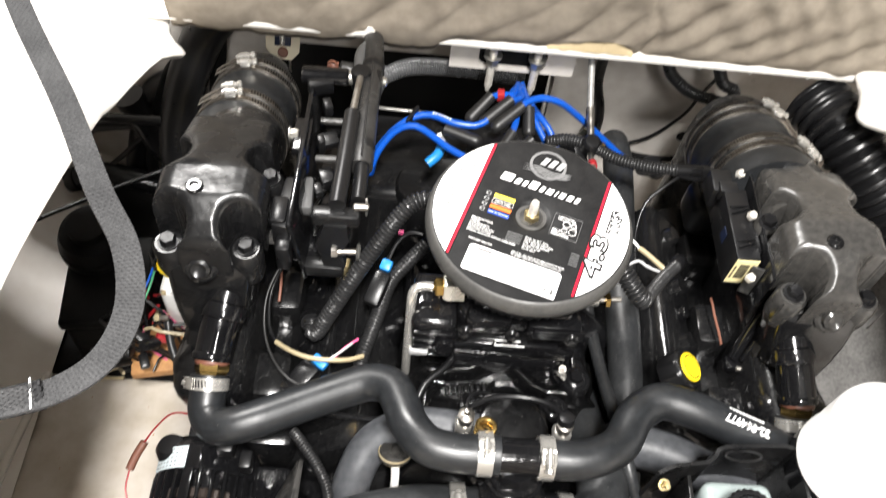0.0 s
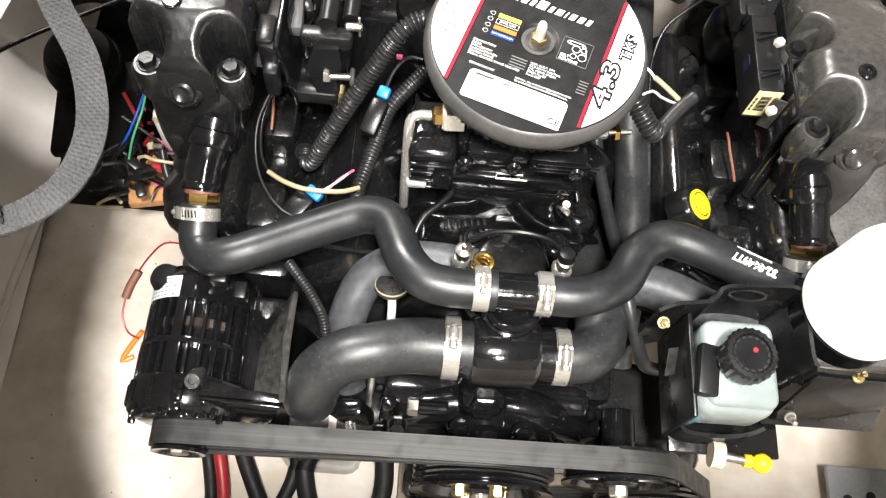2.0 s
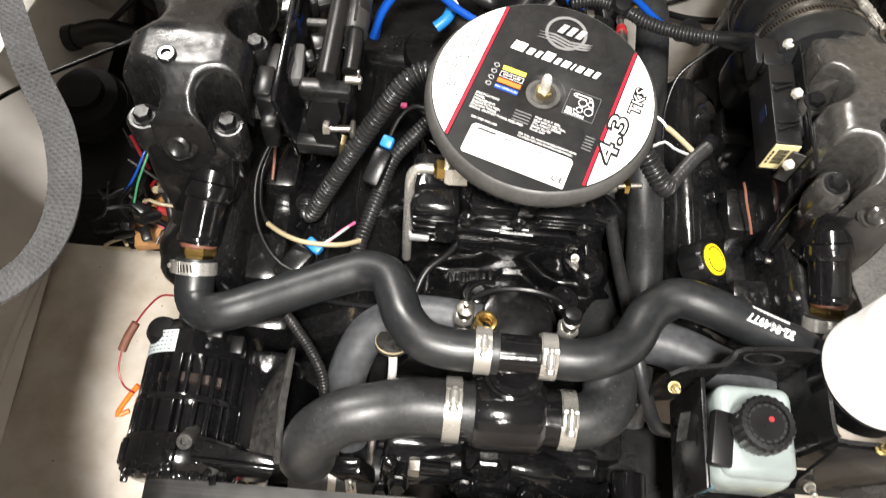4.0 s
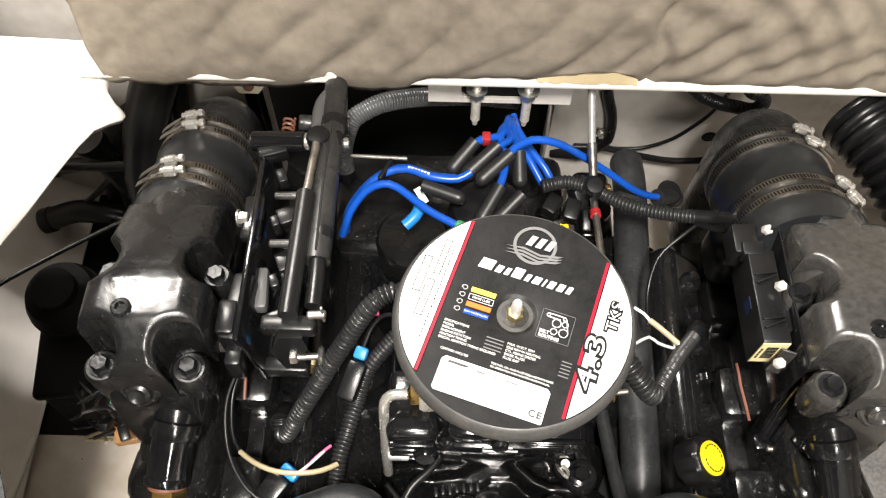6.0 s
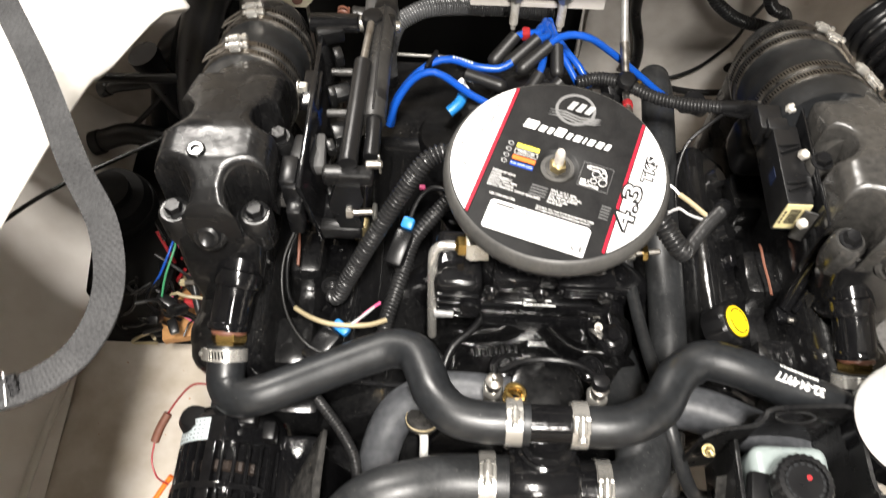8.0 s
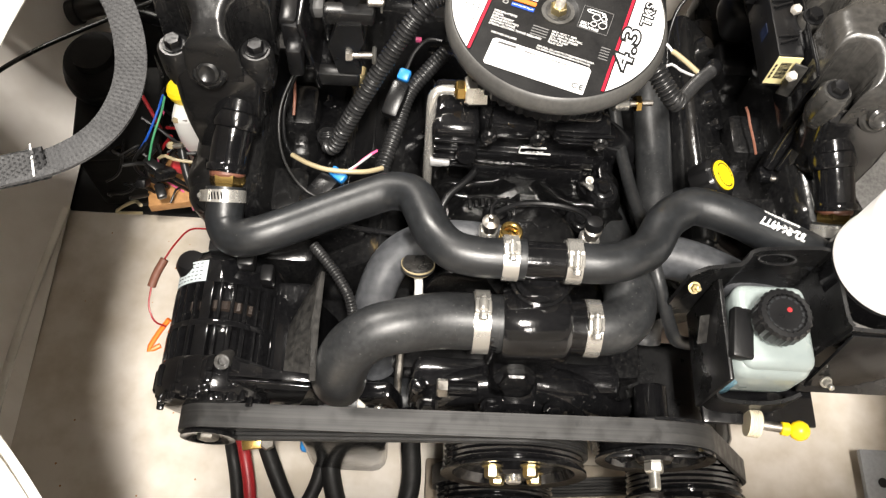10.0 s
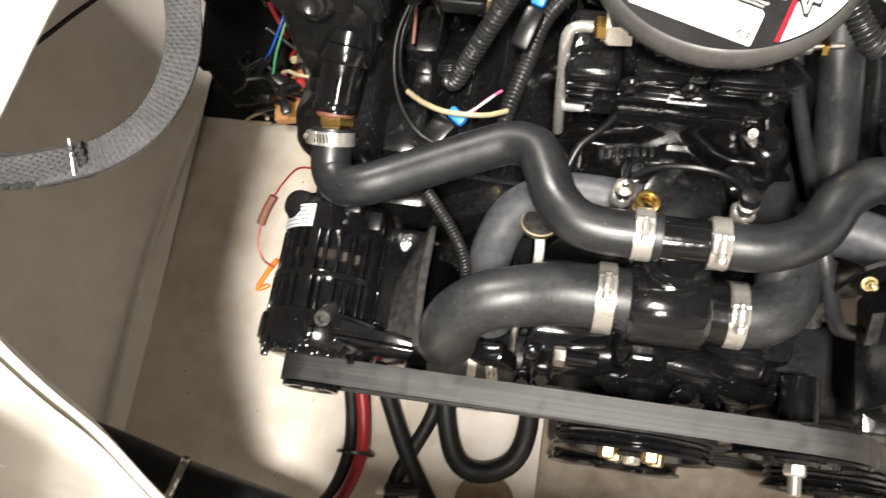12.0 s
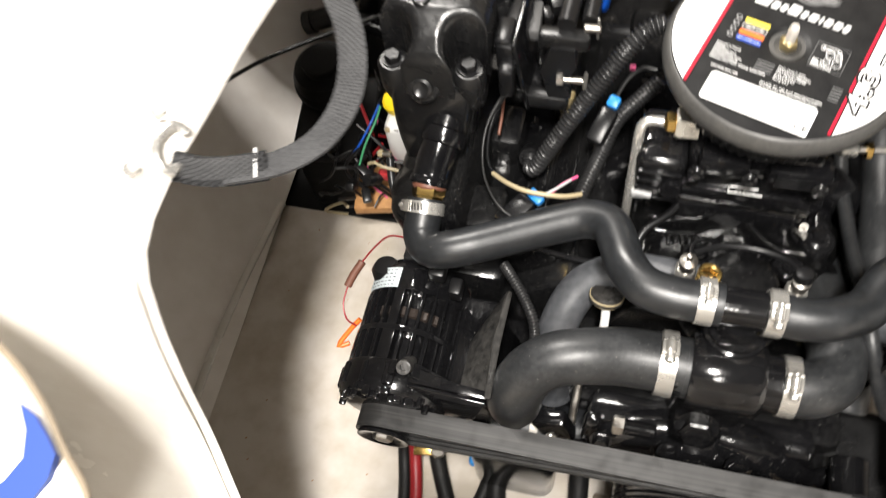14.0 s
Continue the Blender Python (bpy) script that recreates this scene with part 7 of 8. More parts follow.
for k in range(4):
    add_box(bm, (0.2432, 0.0049, 0.678 + 0.006 * k), (0.002, 0.0006, 0.004), 0)
part("barcode", bm, "label_black", st, "black bars and print")
# small tab added for the brownish reflection on the mount plate
part("reflection_tab", box((0.266, 0.0, 0.68), (0.014, 0.0025, 0.05), 0.001, pose(0, 0, 0, 0, 0, -20)), "dusty", mod, "tab standing in for a brownish reflection on the plate")
for p in ((0.2625, 0.129, 0.706), (0.262, 0.0625, 0.712), (0.256, -0.008, 0.69)):
    bolt((p[0], p[1], p[2] + 0.004), (0.1, -0.3, 0.9), 0.0055, 0.007, "stud_metal", "bright plated bolt on the ignition module", 0.0, "module bolts")
leg = thing("module_strut", (0.28, -0.03, 0.57), "black strut and painted foot below the ignition module", "strut")
part("strut", tube([(0.281, -0.04, 0.572), (0.29, -0.022, 0.61), (0.302, -0.004, 0.66), (0.307, 0.002, 0.68)], 0.007, seg=12), "enamel", leg)
part("strut_rod", tube([(0.29, -0.045, 0.575), (0.3, -0.03, 0.61), (0.312, -0.015, 0.66)], 0.0045, seg=10), "enamel", leg)
part("foot", box((0.282, -0.045, 0.562), (0.022, 0.018, 0.014), 0.004), "enamel", leg)
part("foot_pin", cyl((0.283, -0.052, 0.566), (0.305, -0.053, 0.566), 0.0035), "dull_steel", leg)
part("gasket", tube([(0.262, 0.038, 0.578), (0.26, 0.024, 0.585), (0.26, 0.01, 0.585), (0.264, -0.012, 0.58), (0.268, -0.024, 0.572)], 0.0016, seg=8, flat=0.5), "copper", leg, "copper-coloured gasket edge")
solo("intake_cover", box((0.265, 0.165, 0.6), (0.05, 0.06, 0.06), 0.015, seg=3), "plastic", "dark bundle behind the ignition module", "harness")

# ---------- starboard rear: loom, rod, connectors ----------
ll = thing("wiring_loom", (0.17, 0.2, 0.62), "black corrugated wiring loom across the engine rear", "wiring loom")
part("loom", tube([(0.05, 0.232, 0.628), (0.08, 0.236, 0.632), (0.112, 0.222, 0.636), (0.14, 0.206, 0.636), (0.175, 0.193, 0.64), (0.21, 0.182, 0.65), (0.225, 0.178, 0.655)], 0.0083, seg=16, corr=0.0012, pitch=0.0042), "loom", ll)
part("tape", tube([(0.215, 0.18, 0.652), (0.235, 0.174, 0.66), (0.255, 0.165, 0.672)], 0.0085, seg=12), "plastic", ll)
for k in range(5):
    wire([(0.215, 0.178 - 0.002 * k, 0.652), (0.232, 0.172 - 0.004 * k, 0.655 + 0.002 * k), (0.25, 0.158 - 0.003 * k, 0.675), (0.245, 0.14, 0.69)], 0.0016, "plastic", "thin black wire from the loom to the module", seg=6)
wire([(0.222, 0.176, 0.65), (0.2, 0.16, 0.645), (0.175, 0.14, 0.63), (0.165, 0.11, 0.61), (0.163, 0.07, 0.6)], 0.0022, "plastic", "thin braided black wire over the valve cover")
rd = thing("gas_strut_rod", (0.104, 0.24, 0.6), "thin grey rod with a black ball joint", "rod")
part("upper_tube", cyl((0.104, 0.335, 0.692), (0.1065, 0.275, 0.654), 0.0046), "grey_metal", rd)
part("ferrule", cyl((0.1065, 0.276, 0.6545), (0.108, 0.238, 0.64), 0.0058, 0.0048), "dull_steel", rd)
part("joint", lathe([(0.008, -0.012), (0.0125, -0.008), (0.0125, 0.009), (0.009, 0.013), (0, 0.014)], (0.108, 0.226, 0.635), (0, -0.3, 1), 20), "plastic", rd)
part("lower_rod", cyl((0.108, 0.222, 0.63), (0.107, 0.12, 0.655), 0.004), "dull_steel", rd)
part("red_ring", lathe([(0.0062, -0.004), (0.0062, 0.004)], (0.1075, 0.19, 0.638), (0, -1, 0.25), 14), "red", rd, "red ring")
part("brass_end", cyl((0.115, 0.228, 0.63), (0.129, 0.229, 0.63), 0.0065), "brass", rd)
cn = thing("wire_connectors", (0.085, 0.2, 0.58), "cluster of black wire connectors with a yellow tab", "connector")
for k, (x, y, z) in enumerate(((0.062, 0.215, 0.612), (0.084, 0.205, 0.618), (0.104, 0.195, 0.612), (0.072, 0.19, 0.6), (0.095, 0.225, 0.615))):
    part("connector_body", box((x, y, z), (0.018, 0.026, 0.02), 0.003, pose(0, 0, 0, 10 * k, 5, 15 * k - 30)), "plastic", cn)
part("yellow_tab", box((0.074, 0.182, 0.617), (0.012, 0.01, 0.008), 0.002), "yellow", cn, "yellow plastic tab")

# ---------- port side wiring ----------
solo("wiring_loom", tube([(-0.1, 0.05, 0.63), (-0.122, 0.03, 0.615), (-0.14, 0.01, 0.6), (-0.15, -0.02, 0.585), (-0.158, -0.05, 0.58), (-0.165, -0.08, 0.575), (-0.168, -0.12, 0.56)], 0.009, seg=14, corr=0.0014, pitch=0.0045), "loom", "black corrugated wiring loom over the valve cover", "wiring loom")
bc = thing("wire_connector", (-0.15, 0.01, 0.59), "black plug with a pale blue latch", "connector")
part("plug", box((-0.154, -0.003, 0.606), (0.02, 0.042, 0.018), 0.004, pose(0, 0, 0, 20, 0, -20)), "plastic", bc)
part("latch", box((-0.146, 0.024, 0.616), (0.014, 0.014, 0.01), 0.003, pose(0, 0, 0, 20, 0, -20)), "light_blue", bc, "pale blue latch")
part("pigtail", tube([(-0.146, 0.028, 0.612), (-0.136, 0.05, 0.625), (-0.122, 0.06, 0.635), (-0.105, 0.055, 0.64)], 0.0025, seg=8), "plastic", bc)
solo("wire_tag", box((-0.132, 0.064, 0.63), (0.007, 0.005, 0.005), 0.001), "pink", "small pink wire mark", "tag")
b2 = thing("wire_connector", (-0.225, -0.12, 0.56), "black plug with a blue latch under taped wires", "connector")
part("plug", box((-0.23, -0.115, 0.583), (0.024, 0.042, 0.02), 0.004, pose(0, 0, 0, 12, 0, -38)), "plastic", b2)
part("latch", box((-0.211, -0.096, 0.591), (0.02, 0.012, 0.01), 0.003, pose(0, 0, 0, 12, 0, -38)), "light_blue", b2, "blue latch")
wire([(-0.262, -0.078, 0.598), (-0.245, -0.09, 0.603), (-0.222, -0.099, 0.606), (-0.196, -0.1, 0.606), (-0.178, -0.096, 0.602), (-0.163, -0.088, 0.598)], 0.0027, "tan_wire", "clear-sleeved tan wire splice on the valve cover")
wire([(-0.2, -0.1, 0.607), (-0.187, -0.09, 0.609), (-0.176, -0.078, 0.608)], 0.0014, "clip_grey", "short pale wire strand", seg=8)
wire([(-0.195, -0.097, 0.606), (-0.183, -0.084, 0.608), (-0.17, -0.072, 0.607)], 0.0015, "pink", "short purple wire strand by the splice", seg=8)
wire([(-0.225, 0.1, 0.66), (-0.245, 0.04, 0.66), (-0.262, 0.0, 0.645), (-0.276, -0.03, 0.625), (-0.277, -0.06, 0.61), (-0.268, -0.09, 0.602), (-0.25, -0.115, 0.598), (-0.232, -0.125, 0.592), (-0.21, -0.125, 0.585)], 0.0016, "boot", "thin grey wire looping over the valve cover")
wire([(-0.262, -0.078, 0.598), (-0.272, -0.06, 0.6), (-0.275, -0.02, 0.61), (-0.26, 0.02, 0.63)], 0.0022, "plastic", "thin black wire over the port valve cover")
wire([(-0.27, 0.02, 0.6), (-0.268, 0.0, 0.596), (-0.268, -0.02, 0.588)], 0.0018, "copper", "copper-coloured gasket edge by the port head", name="gasket_edge")
solo("wiring_loom", tube([(-0.235, -0.16, 0.545), (-0.222, -0.175, 0.545), (-0.205, -0.195, 0.54), (-0.19, -0.22, 0.53), (-0.185, -0.25, 0.5)], 0.0062, seg=12, corr=0.001, pitch=0.0035), "loom", "thin corrugated loom running down to the pump", "wiring loom")
coil = thing("sender_wires", (-0.03, -0.185, 0.6), "bare coiled brass-coloured sender wire by the thermostat housing", "wire")
part("coil", tube([(-0.03 + 0.009 * math.cos(a * 0.8), -0.185 + 0.008 * math.sin(a * 0.8), 0.632 + 0.0012 * a) for a in range(22)], 0.0026, seg=8), "brass", coil)
part("tail", tube([(-0.049, -0.168, 0.645), (-0.047, -0.15, 0.64), (-0.035, -0.135, 0.625), (-0.02, -0.128, 0.61)], 0.0018, seg=8), "plastic", coil)
part("bridge_wire", tube([(-0.045, -0.16, 0.642), (-0.02, -0.145, 0.636), (0.015, -0.142, 0.634), (0.042, -0.152, 0.64), (0.053, -0.172, 0.65)], 0.003, seg=8), "plastic", coil)
part("end_cap", lathe([(0.007, 0), (0.009, 0.006), (0.008, 0.014), (0, 0.017)], (0.053, -0.174, 0.642), (0, 0.3, 1), 16), "plastic", coil, "black rubber terminal cap")
wire([(0.09, -0.235, 0.53), (0.086, -0.225, 0.55), (0.09, -0.21, 0.565)], 0.0035, "yellow", "short yellow wire between hoses", seg=8)
wire([(-0.255, -0.155, 0.6), (-0.135, -0.14, 0.545), (-0.1, -0.12, 0.555), (-0.115, -0.1, 0.57)], 0.003, "plastic", "black wire under the coolant hose")
wire([(-0.3, -0.165, 0.58), (-0.26, -0.175, 0.585), (-0.25, -0.15, 0.59)], 0.004, "grey_loom", "grey spade connector end by the hose", seg=8)
wire([(0.152, 0.054, 0.65), (0.157, 0.05, 0.65), (0.168, 0.041, 0.648), (0.18, 0.031, 0.645)], 0.003, "tan_wire", "clear-sleeved wire splice beside the arrestor", seg=8)
wire([(0.152, 0.054, 0.65), (0.146, 0.06, 0.653), (0.136, 0.066, 0.655)], 0.0016, "white_plastic", "white wire strand beside the arrestor", seg=8)
wire([(0.135, 0.028, 0.65), (0.149, 0.035, 0.651), (0.158, 0.029, 0.65), (0.172, 0.026, 0.646), (0.183, 0.026, 0.644), (0.18, 0.031, 0.645)], 0.0016, "clip_grey", "white wire loop beside the arrestor", seg=8)

# fuse wire beside the alternator
fw = thing("fuse_wire", (-0.4, -0.18, 0.5), "thin red wire with an inline fuse and orange plug", "wire")
part("wire_upper", tube([(-0.345, -0.155, 0.56), (-0.37, -0.152, 0.55), (-0.39, -0.162, 0.53), (-0.402, -0.176, 0.518)], 0.0011, seg=8), "red_cable", fw)
part("fuse", tube([(-0.401, -0.175, 0.519), (-0.409, -0.19, 0.512), (-0.414, -0.203, 0.505)], 0.0048, seg=10), "copper", fw, "brown inline fuse")
part("wire_lower", tube([(-0.414, -0.203, 0.505), (-0.416, -0.222, 0.495), (-0.408, -0.238, 0.49), (-0.392, -0.247, 0.5)], 0.0011, seg=8), "red_cable", fw)
part("orange_plug", tube([(-0.39, -0.238, 0.498), (-0.402, -0.252, 0.488), (-0.412, -0.268, 0.478), (-0.4, -0.262, 0.478)], 0.003, seg=8), "orange", fw, "orange wire loop")

# ---------- strap with hook ----------
def ribbon(points, width_dir, width, thick, mat, name, parent, label=""):
    bm = bmesh.new()
    pts = spline(points, 0.0013)
    rows = []
    for i, p in enumerate(pts):
        t = (pts[min(i + 1, len(pts) - 1)] - pts[max(i - 1, 0)]).normalized()
        u = i / (len(pts) - 1)
        wd = Vector((0.12, 0.1, 1)).cross(t) if width_dir is None else Vector(width_dir)
        wd = (wd - t * wd.dot(t)).normalized()
        n = t.cross(wd)
        row = []
        cols = 10
        for b, order in ((-1, range(cols + 1)), (1, range(cols, -1, -1))):
            for k in order:
                knot = 0.75 * (1 if (i // 2 + k) % 2 else -1) if 0 < k < cols else 0
                row.append(bm.verts.new(p + wd * (2 * k / cols - 1) * width / 2 + n * b * thick / 2 * (1 + knot)))
        rows.append(row)
    for a, b in zip(rows, rows[1:]):
        for k in range(len(a)):
            j = (k + 1) % len(a)
            bm.faces.new((a[k], a[j], b[j], b[k]))
    bm.faces.new(rows[0])
    bm.faces.new(rows[-1][::-1])
    return part(name, bm, mat, parent, label, angle=8)


sp = thing("hatch_strap", (-0.41, -0.31, 0.96), "grey woven hatch strap hooked to the deck edge", "strap")
ribbon([(-0.58, 0.28, 1.03), (-0.54, 0.19, 0.985), (-0.503, 0.102, 0.967), (-0.45, 0.01, 0.962), (-0.394, -0.075, 0.958), (-0.349, -0.152, 0.953), (-0.32, -0.196, 0.948), (-0.307, -0.24, 0.944), (-0.314, -0.276, 0.94), (-0.337, -0.3, 0.938), (-0.372, -0.314, 0.937)], None, 0.019, 0.0022, "webbing", "webbing", sp)
ribbon([(-0.345, -0.3045, 0.9385), (-0.37, -0.314, 0.9395), (-0.385, -0.3185, 0.943), (-0.4, -0.322, 0.951)], (0.3, 0.8, 0.6), 0.019, 0.004, "dark_webbing", "sewn_end", sp, "dark sewn strap end")
ribbon([(-0.349, -0.3065, 0.9415), (-0.37, -0.314, 0.943), (-0.385, -0.3195, 0.9465), (-0.399, -0.323, 0.9545)], (0.3, 0.8, 0.6), 0.014, 0.002, "webbing", "folded_end", sp, "lighter folded strap end")
part("stitching", box((-0.351, -0.3065, 0.9435), (0.001, 0.019, 0.001), 0.0, pose(0, 0, 0, 25, 0, 12)), "label_white", sp, "white stitching")
part("hook", tube([(-0.396, -0.3, 0.956), (-0.403, -0.299, 0.962), (-0.408, -0.313, 0.964), (-0.404, -0.326, 0.961), (-0.396, -0.329, 0.954), (-0.397, -0.316, 0.95)], 0.0035, seg=12), "steel", sp, "steel snap hook")
for y in (-0.294, -0.338):
    part("screw", lathe([(0.006, 0), (0.005, 0.003), (0, 0.004)], (-0.414, y, 0.966), (0, 0, 1), 16), "steel", sp, "screw head")

# ---------- bilge, port rear: trim pump, wiring, plywood ----------
solo("plywood_board", box((-0.47, 0.075, 0.265), (0.12, 0.09, 0.018), 0.002, pose(0, 0, 0, 0, 0, 12)), "wood", "orange-brown plywood board in the bilge", "board")
# slab on the floor, coloured black for the shade behind the ledge
solo("bilge_shade_slab", box((-0.56, 0.36, 0.1), (0.46, 0.6, 0.14), 0.006), "void", "black slab standing in for shade in the recess behind the ledge", "step", kind="structure")
tp = thing("trim_pump", (-0.46, 0.16, 0.25), "white trim pump tank with a yellow cap", "pump")
part("tank", box((-0.458, 0.135, 0.325), (0.04, 0.07, 0.12), 0.012, seg=3), "white_plastic", tp)
part("yellow_cap", lathe([(0.02, 0), (0.021, 0.004), (0.021, 0.016), (0.017, 0.02), (0, 0.02)], (-0.461, 0.142, 0.39), (-0.2, -0.1, 1), 28, 0.05, 12), "yellow", tp, "yellow filler cap")
for y in (0.105, 0.062):
    f = part("fitting", cyl((-0.476, y, 0.376), (-0.452, y, 0.378), 0.0036), "dull_steel", tp, "dull metal hose fitting")
    part("fitting_nut", hexa((-0.466, y, 0.377), (-1, 0, 0), 0.0055, 0.007), "tan_wire", f)
blk = thing("black_canister", (-0.6, 0.19, 0.18), "black plastic canister standing in the bilge", "canister")
part("body", lathe([(0.05, 0), (0.052, 0.01), (0.052, 0.2), (0.046, 0.215), (0.03, 0.22), (0.03, 0.235), (0, 0.237)], (-0.6, 0.22, 0.17), (0, -0.1, 1), 36), "shaded_black", blk)
part("lid_ring", lathe([(0.053, 0), (0.055, 0.004), (0.055, 0.016), (0.053, 0.02)], (-0.6, 0.203, 0.34), (0, -0.1, 1), 36), "shaded_black", blk)
bb = thing("black_box", (-0.575, 0.15, 0.17), "black plastic housing in the bilge", "box")
part("case", box((-0.575, 0.15, 0.24), (0.12, 0.15, 0.14), 0.012, pose(0, 0, 0, 0, 0, 8), seg=3), "shaded_black", bb)
part("lid", box((-0.575, 0.15, 0.318), (0.126, 0.156, 0.02), 0.006, pose(0, 0, 0, 0, 0, 8), seg=3), "shaded_black", bb)
cols = ["plastic", "plastic", "red_cable", "plastic", "plastic", "boot", "plastic", "plastic", "tan_wire", "pink", "plastic", "plastic"]
random.seed(4)
for k in range(44):
    a = Vector((-0.5 + random.uniform(-0.05, 0.05), 0.06 + random.uniform(-0.05, 0.1), 0.33 + random.uniform(-0.06, 0.05)))
    b = a + Vector((random.uniform(-0.04, 0.04), random.uniform(-0.04, 0.03), random.uniform(-0.05, 0.02)))
    c = b + Vector((random.uniform(-0.04, 0.04), random.uniform(-0.03, 0.03), random.uniform(-0.05, 0.0)))
    d = c + Vector((random.uniform(-0.02, 0.04), random.uniform(-0.02, 0.03), random.uniform(-0.05, 0.0)))
    for q in (b, c, d):
        q.y, q.z = max(q.y, 0.045), max(q.z, 0.2)
    wire([a, b, c, d], random.uniform(0.0014, 0.003), cols[k % 12], "tangled thin wire beside the trim pump", "pump_wire", "pump wires", 7)
wire([(-0.487, 0.13, 0.4), (-0.49, 0.105, 0.398), (-0.505, 0.075, 0.375), (-0.525, 0.055, 0.35)], 0.0018, "blue_wire", "blue wire beside the trim pump", "pump_wire", "pump wires")
wire([(-0.483, 0.125, 0.403), (-0.484, 0.1, 0.4), (-0.495, 0.07, 0.38), (-0.503, 0.05, 0.355)], 0.0017, "green", "green wire beside the trim pump", "pump_wire", "pump wires")
for k, (x, y, z, m2) in enumerate(((-0.49, 0.02, 0.32, "plastic"), (-0.5, 0.05, 0.34, "plastic"), (-0.468, 0.055, 0.33, "red"), (-0.48, 0.035, 0.345, "plastic"), (-0.515, 0.03, 0.325, "plastic"))):
    solo("wire_connector", box((x, y, z), (0.014, 0.03 if k % 2 else 0.022, 0.013), 0.003, pose(0, 0, 0, 10 + 9 * k, 5, 25 + 38 * k)), m2, "small plastic plug among tangled wires" if m2 == "plastic" else "red plug among tangled wires", "connector", "pump plugs")
wire([(-0.46, 0.07, 0.36), (-0.452, 0.04, 0.34), (-0.437, 0.012, 0.32), (-0.42, -0.01, 0.3)], 0.006, "loom", "black loom crossing the plywood", "pump_wire", "pump wires")
wire([(-0.46, 0.37, 0.38), (-0.58, 0.3, 0.37), (-0.7, 0.2, 0.38), (-0.78, 0.105, 0.385), (-0.868, 0.015, 0.385), (-0.935, -0.05, 0.46)], 0.0035, "plastic", "thin black cable along the hull side", "cable")
wire([(-0.42, 0.37, 0.47), (-0.5, 0.366, 0.458), (-0.58, 0.364, 0.455), (-0.66, 0.36, 0.46), (-0.93, 0.34, 0.5)], 0.0075, "plastic", "black cable behind the port exhaust hose", "cable")
wire([(-0.4, 0.4, 0.66), (-0.44, 0.4, 0.6), (-0.48, 0.385, 0.5), (-0.5, 0.36, 0.4), (-0.5, 0.33, 0.25)], 0.03, "plastic", "black cable behind the port exhaust hose", "cable")
wire([(-0.45, 0.49, 0.55), (-0.5, 0.49, 0.45), (-0.58, 0.49, 0.38), (-0.64, 0.485, 0.2)], 0.02, "plastic", "black cable behind the port exhaust hose", "cable")
# made-up block: covers bright floor to keep the starboard rear gap dark
bm = box((0.168, 0.395, 0.25), (0.06, 0.13, 0.19), 0.015, seg=3)
add_cyl(bm, (0.168, 0.37, 0.34), (0.168, 0.37, 0.37), 0.022)
solo("engine_mount", bm, "cast", "black block added at the rear to hide the light floor", "engine mount")
# made-up block: keeps the gap between bracket and hose dark
bm = box((-0.2, -0.22, 0.29), (0.11, 0.23, 0.24), 0.02, seg=3)
add_box(bm, (-0.25, -0.16, 0.24), (0.06, 0.1, 0.12), 0.015)
solo("engine_mount", bm, "cast", "black block added beside the engine to hide the light floor", "engine mount")
# black hoses between the port exhaust and the hull side
def black_hose(points, r, mat="shaded_black", label="black rubber hose in the dark port quarter", **kw):
    t = thing("bilge_hose", points[0], label, "hose", "port quarter hoses")
    part("tube", tube(points, r, seg=24, step=0.01, **kw), mat, t)
    for a, b in ((points[0], points[1]), (points[-1], points[-2])):
        part("cuff", lathe([(r * 0.8, -0.001), (r * 1.15, 0.0), (r * 1.15, 0.016), (r, 0.018)], a, Vector(b) - Vector(a), 18), mat, t)


black_hose([(-0.425, 0.43, 0.6), (-0.444, 0.42, 0.57), (-0.469, 0.42, 0.551), (-0.498, 0.42, 0.523), (-0.52, 0.42, 0.48), (-0.547, 0.42, 0.408), (-0.567, 0.42, 0.34), (-0.579, 0.42, 0.285), (-0.58, 0.41, 0.2)], 0.0105)
black_hose([(-0.424, 0.44, 0.6), (-0.428, 0.43, 0.555), (-0.436, 0.43, 0.51), (-0.45, 0.43, 0.43), (-0.47, 0.43, 0.33)], 0.0115)
black_hose([(-0.68, 0.42, 0.36), (-0.648, 0.42, 0.373), (-0.599, 0.42, 0.384), (-0.554, 0.42, 0.394), (-0.504, 0.42, 0.402), (-0.46, 0.42, 0.4)], 0.0115, "plastic")
black_hose([(-0.575, 0.4, 0.47), (-0.562, 0.4, 0.42), (-0.552, 0.4, 0.38), (-0.54, 0.4, 0.345), (-0.51, 0.4, 0.32)], 0.021, "plastic")
black_hose([(-0.73, 0.4, 0.24), (-0.67, 0.41, 0.258), (-0.62, 0.41, 0.25), (-0.56, 0.41, 0.23)], 0.019, "plastic")
black_hose([(-0.45, 0.44, 0.575), (-0.458, 0.44, 0.565), (-0.475, 0.44, 0.533), (-0.496, 0.44, 0.481), (-0.5, 0.44, 0.42)], 0.006)
wire([(-0.576, 0.42, 0.357), (-0.642, 0.42, 0.282), (-0.72, 0.42, 0.205)], 0.005, "plastic", "thin black cable across the hull side")
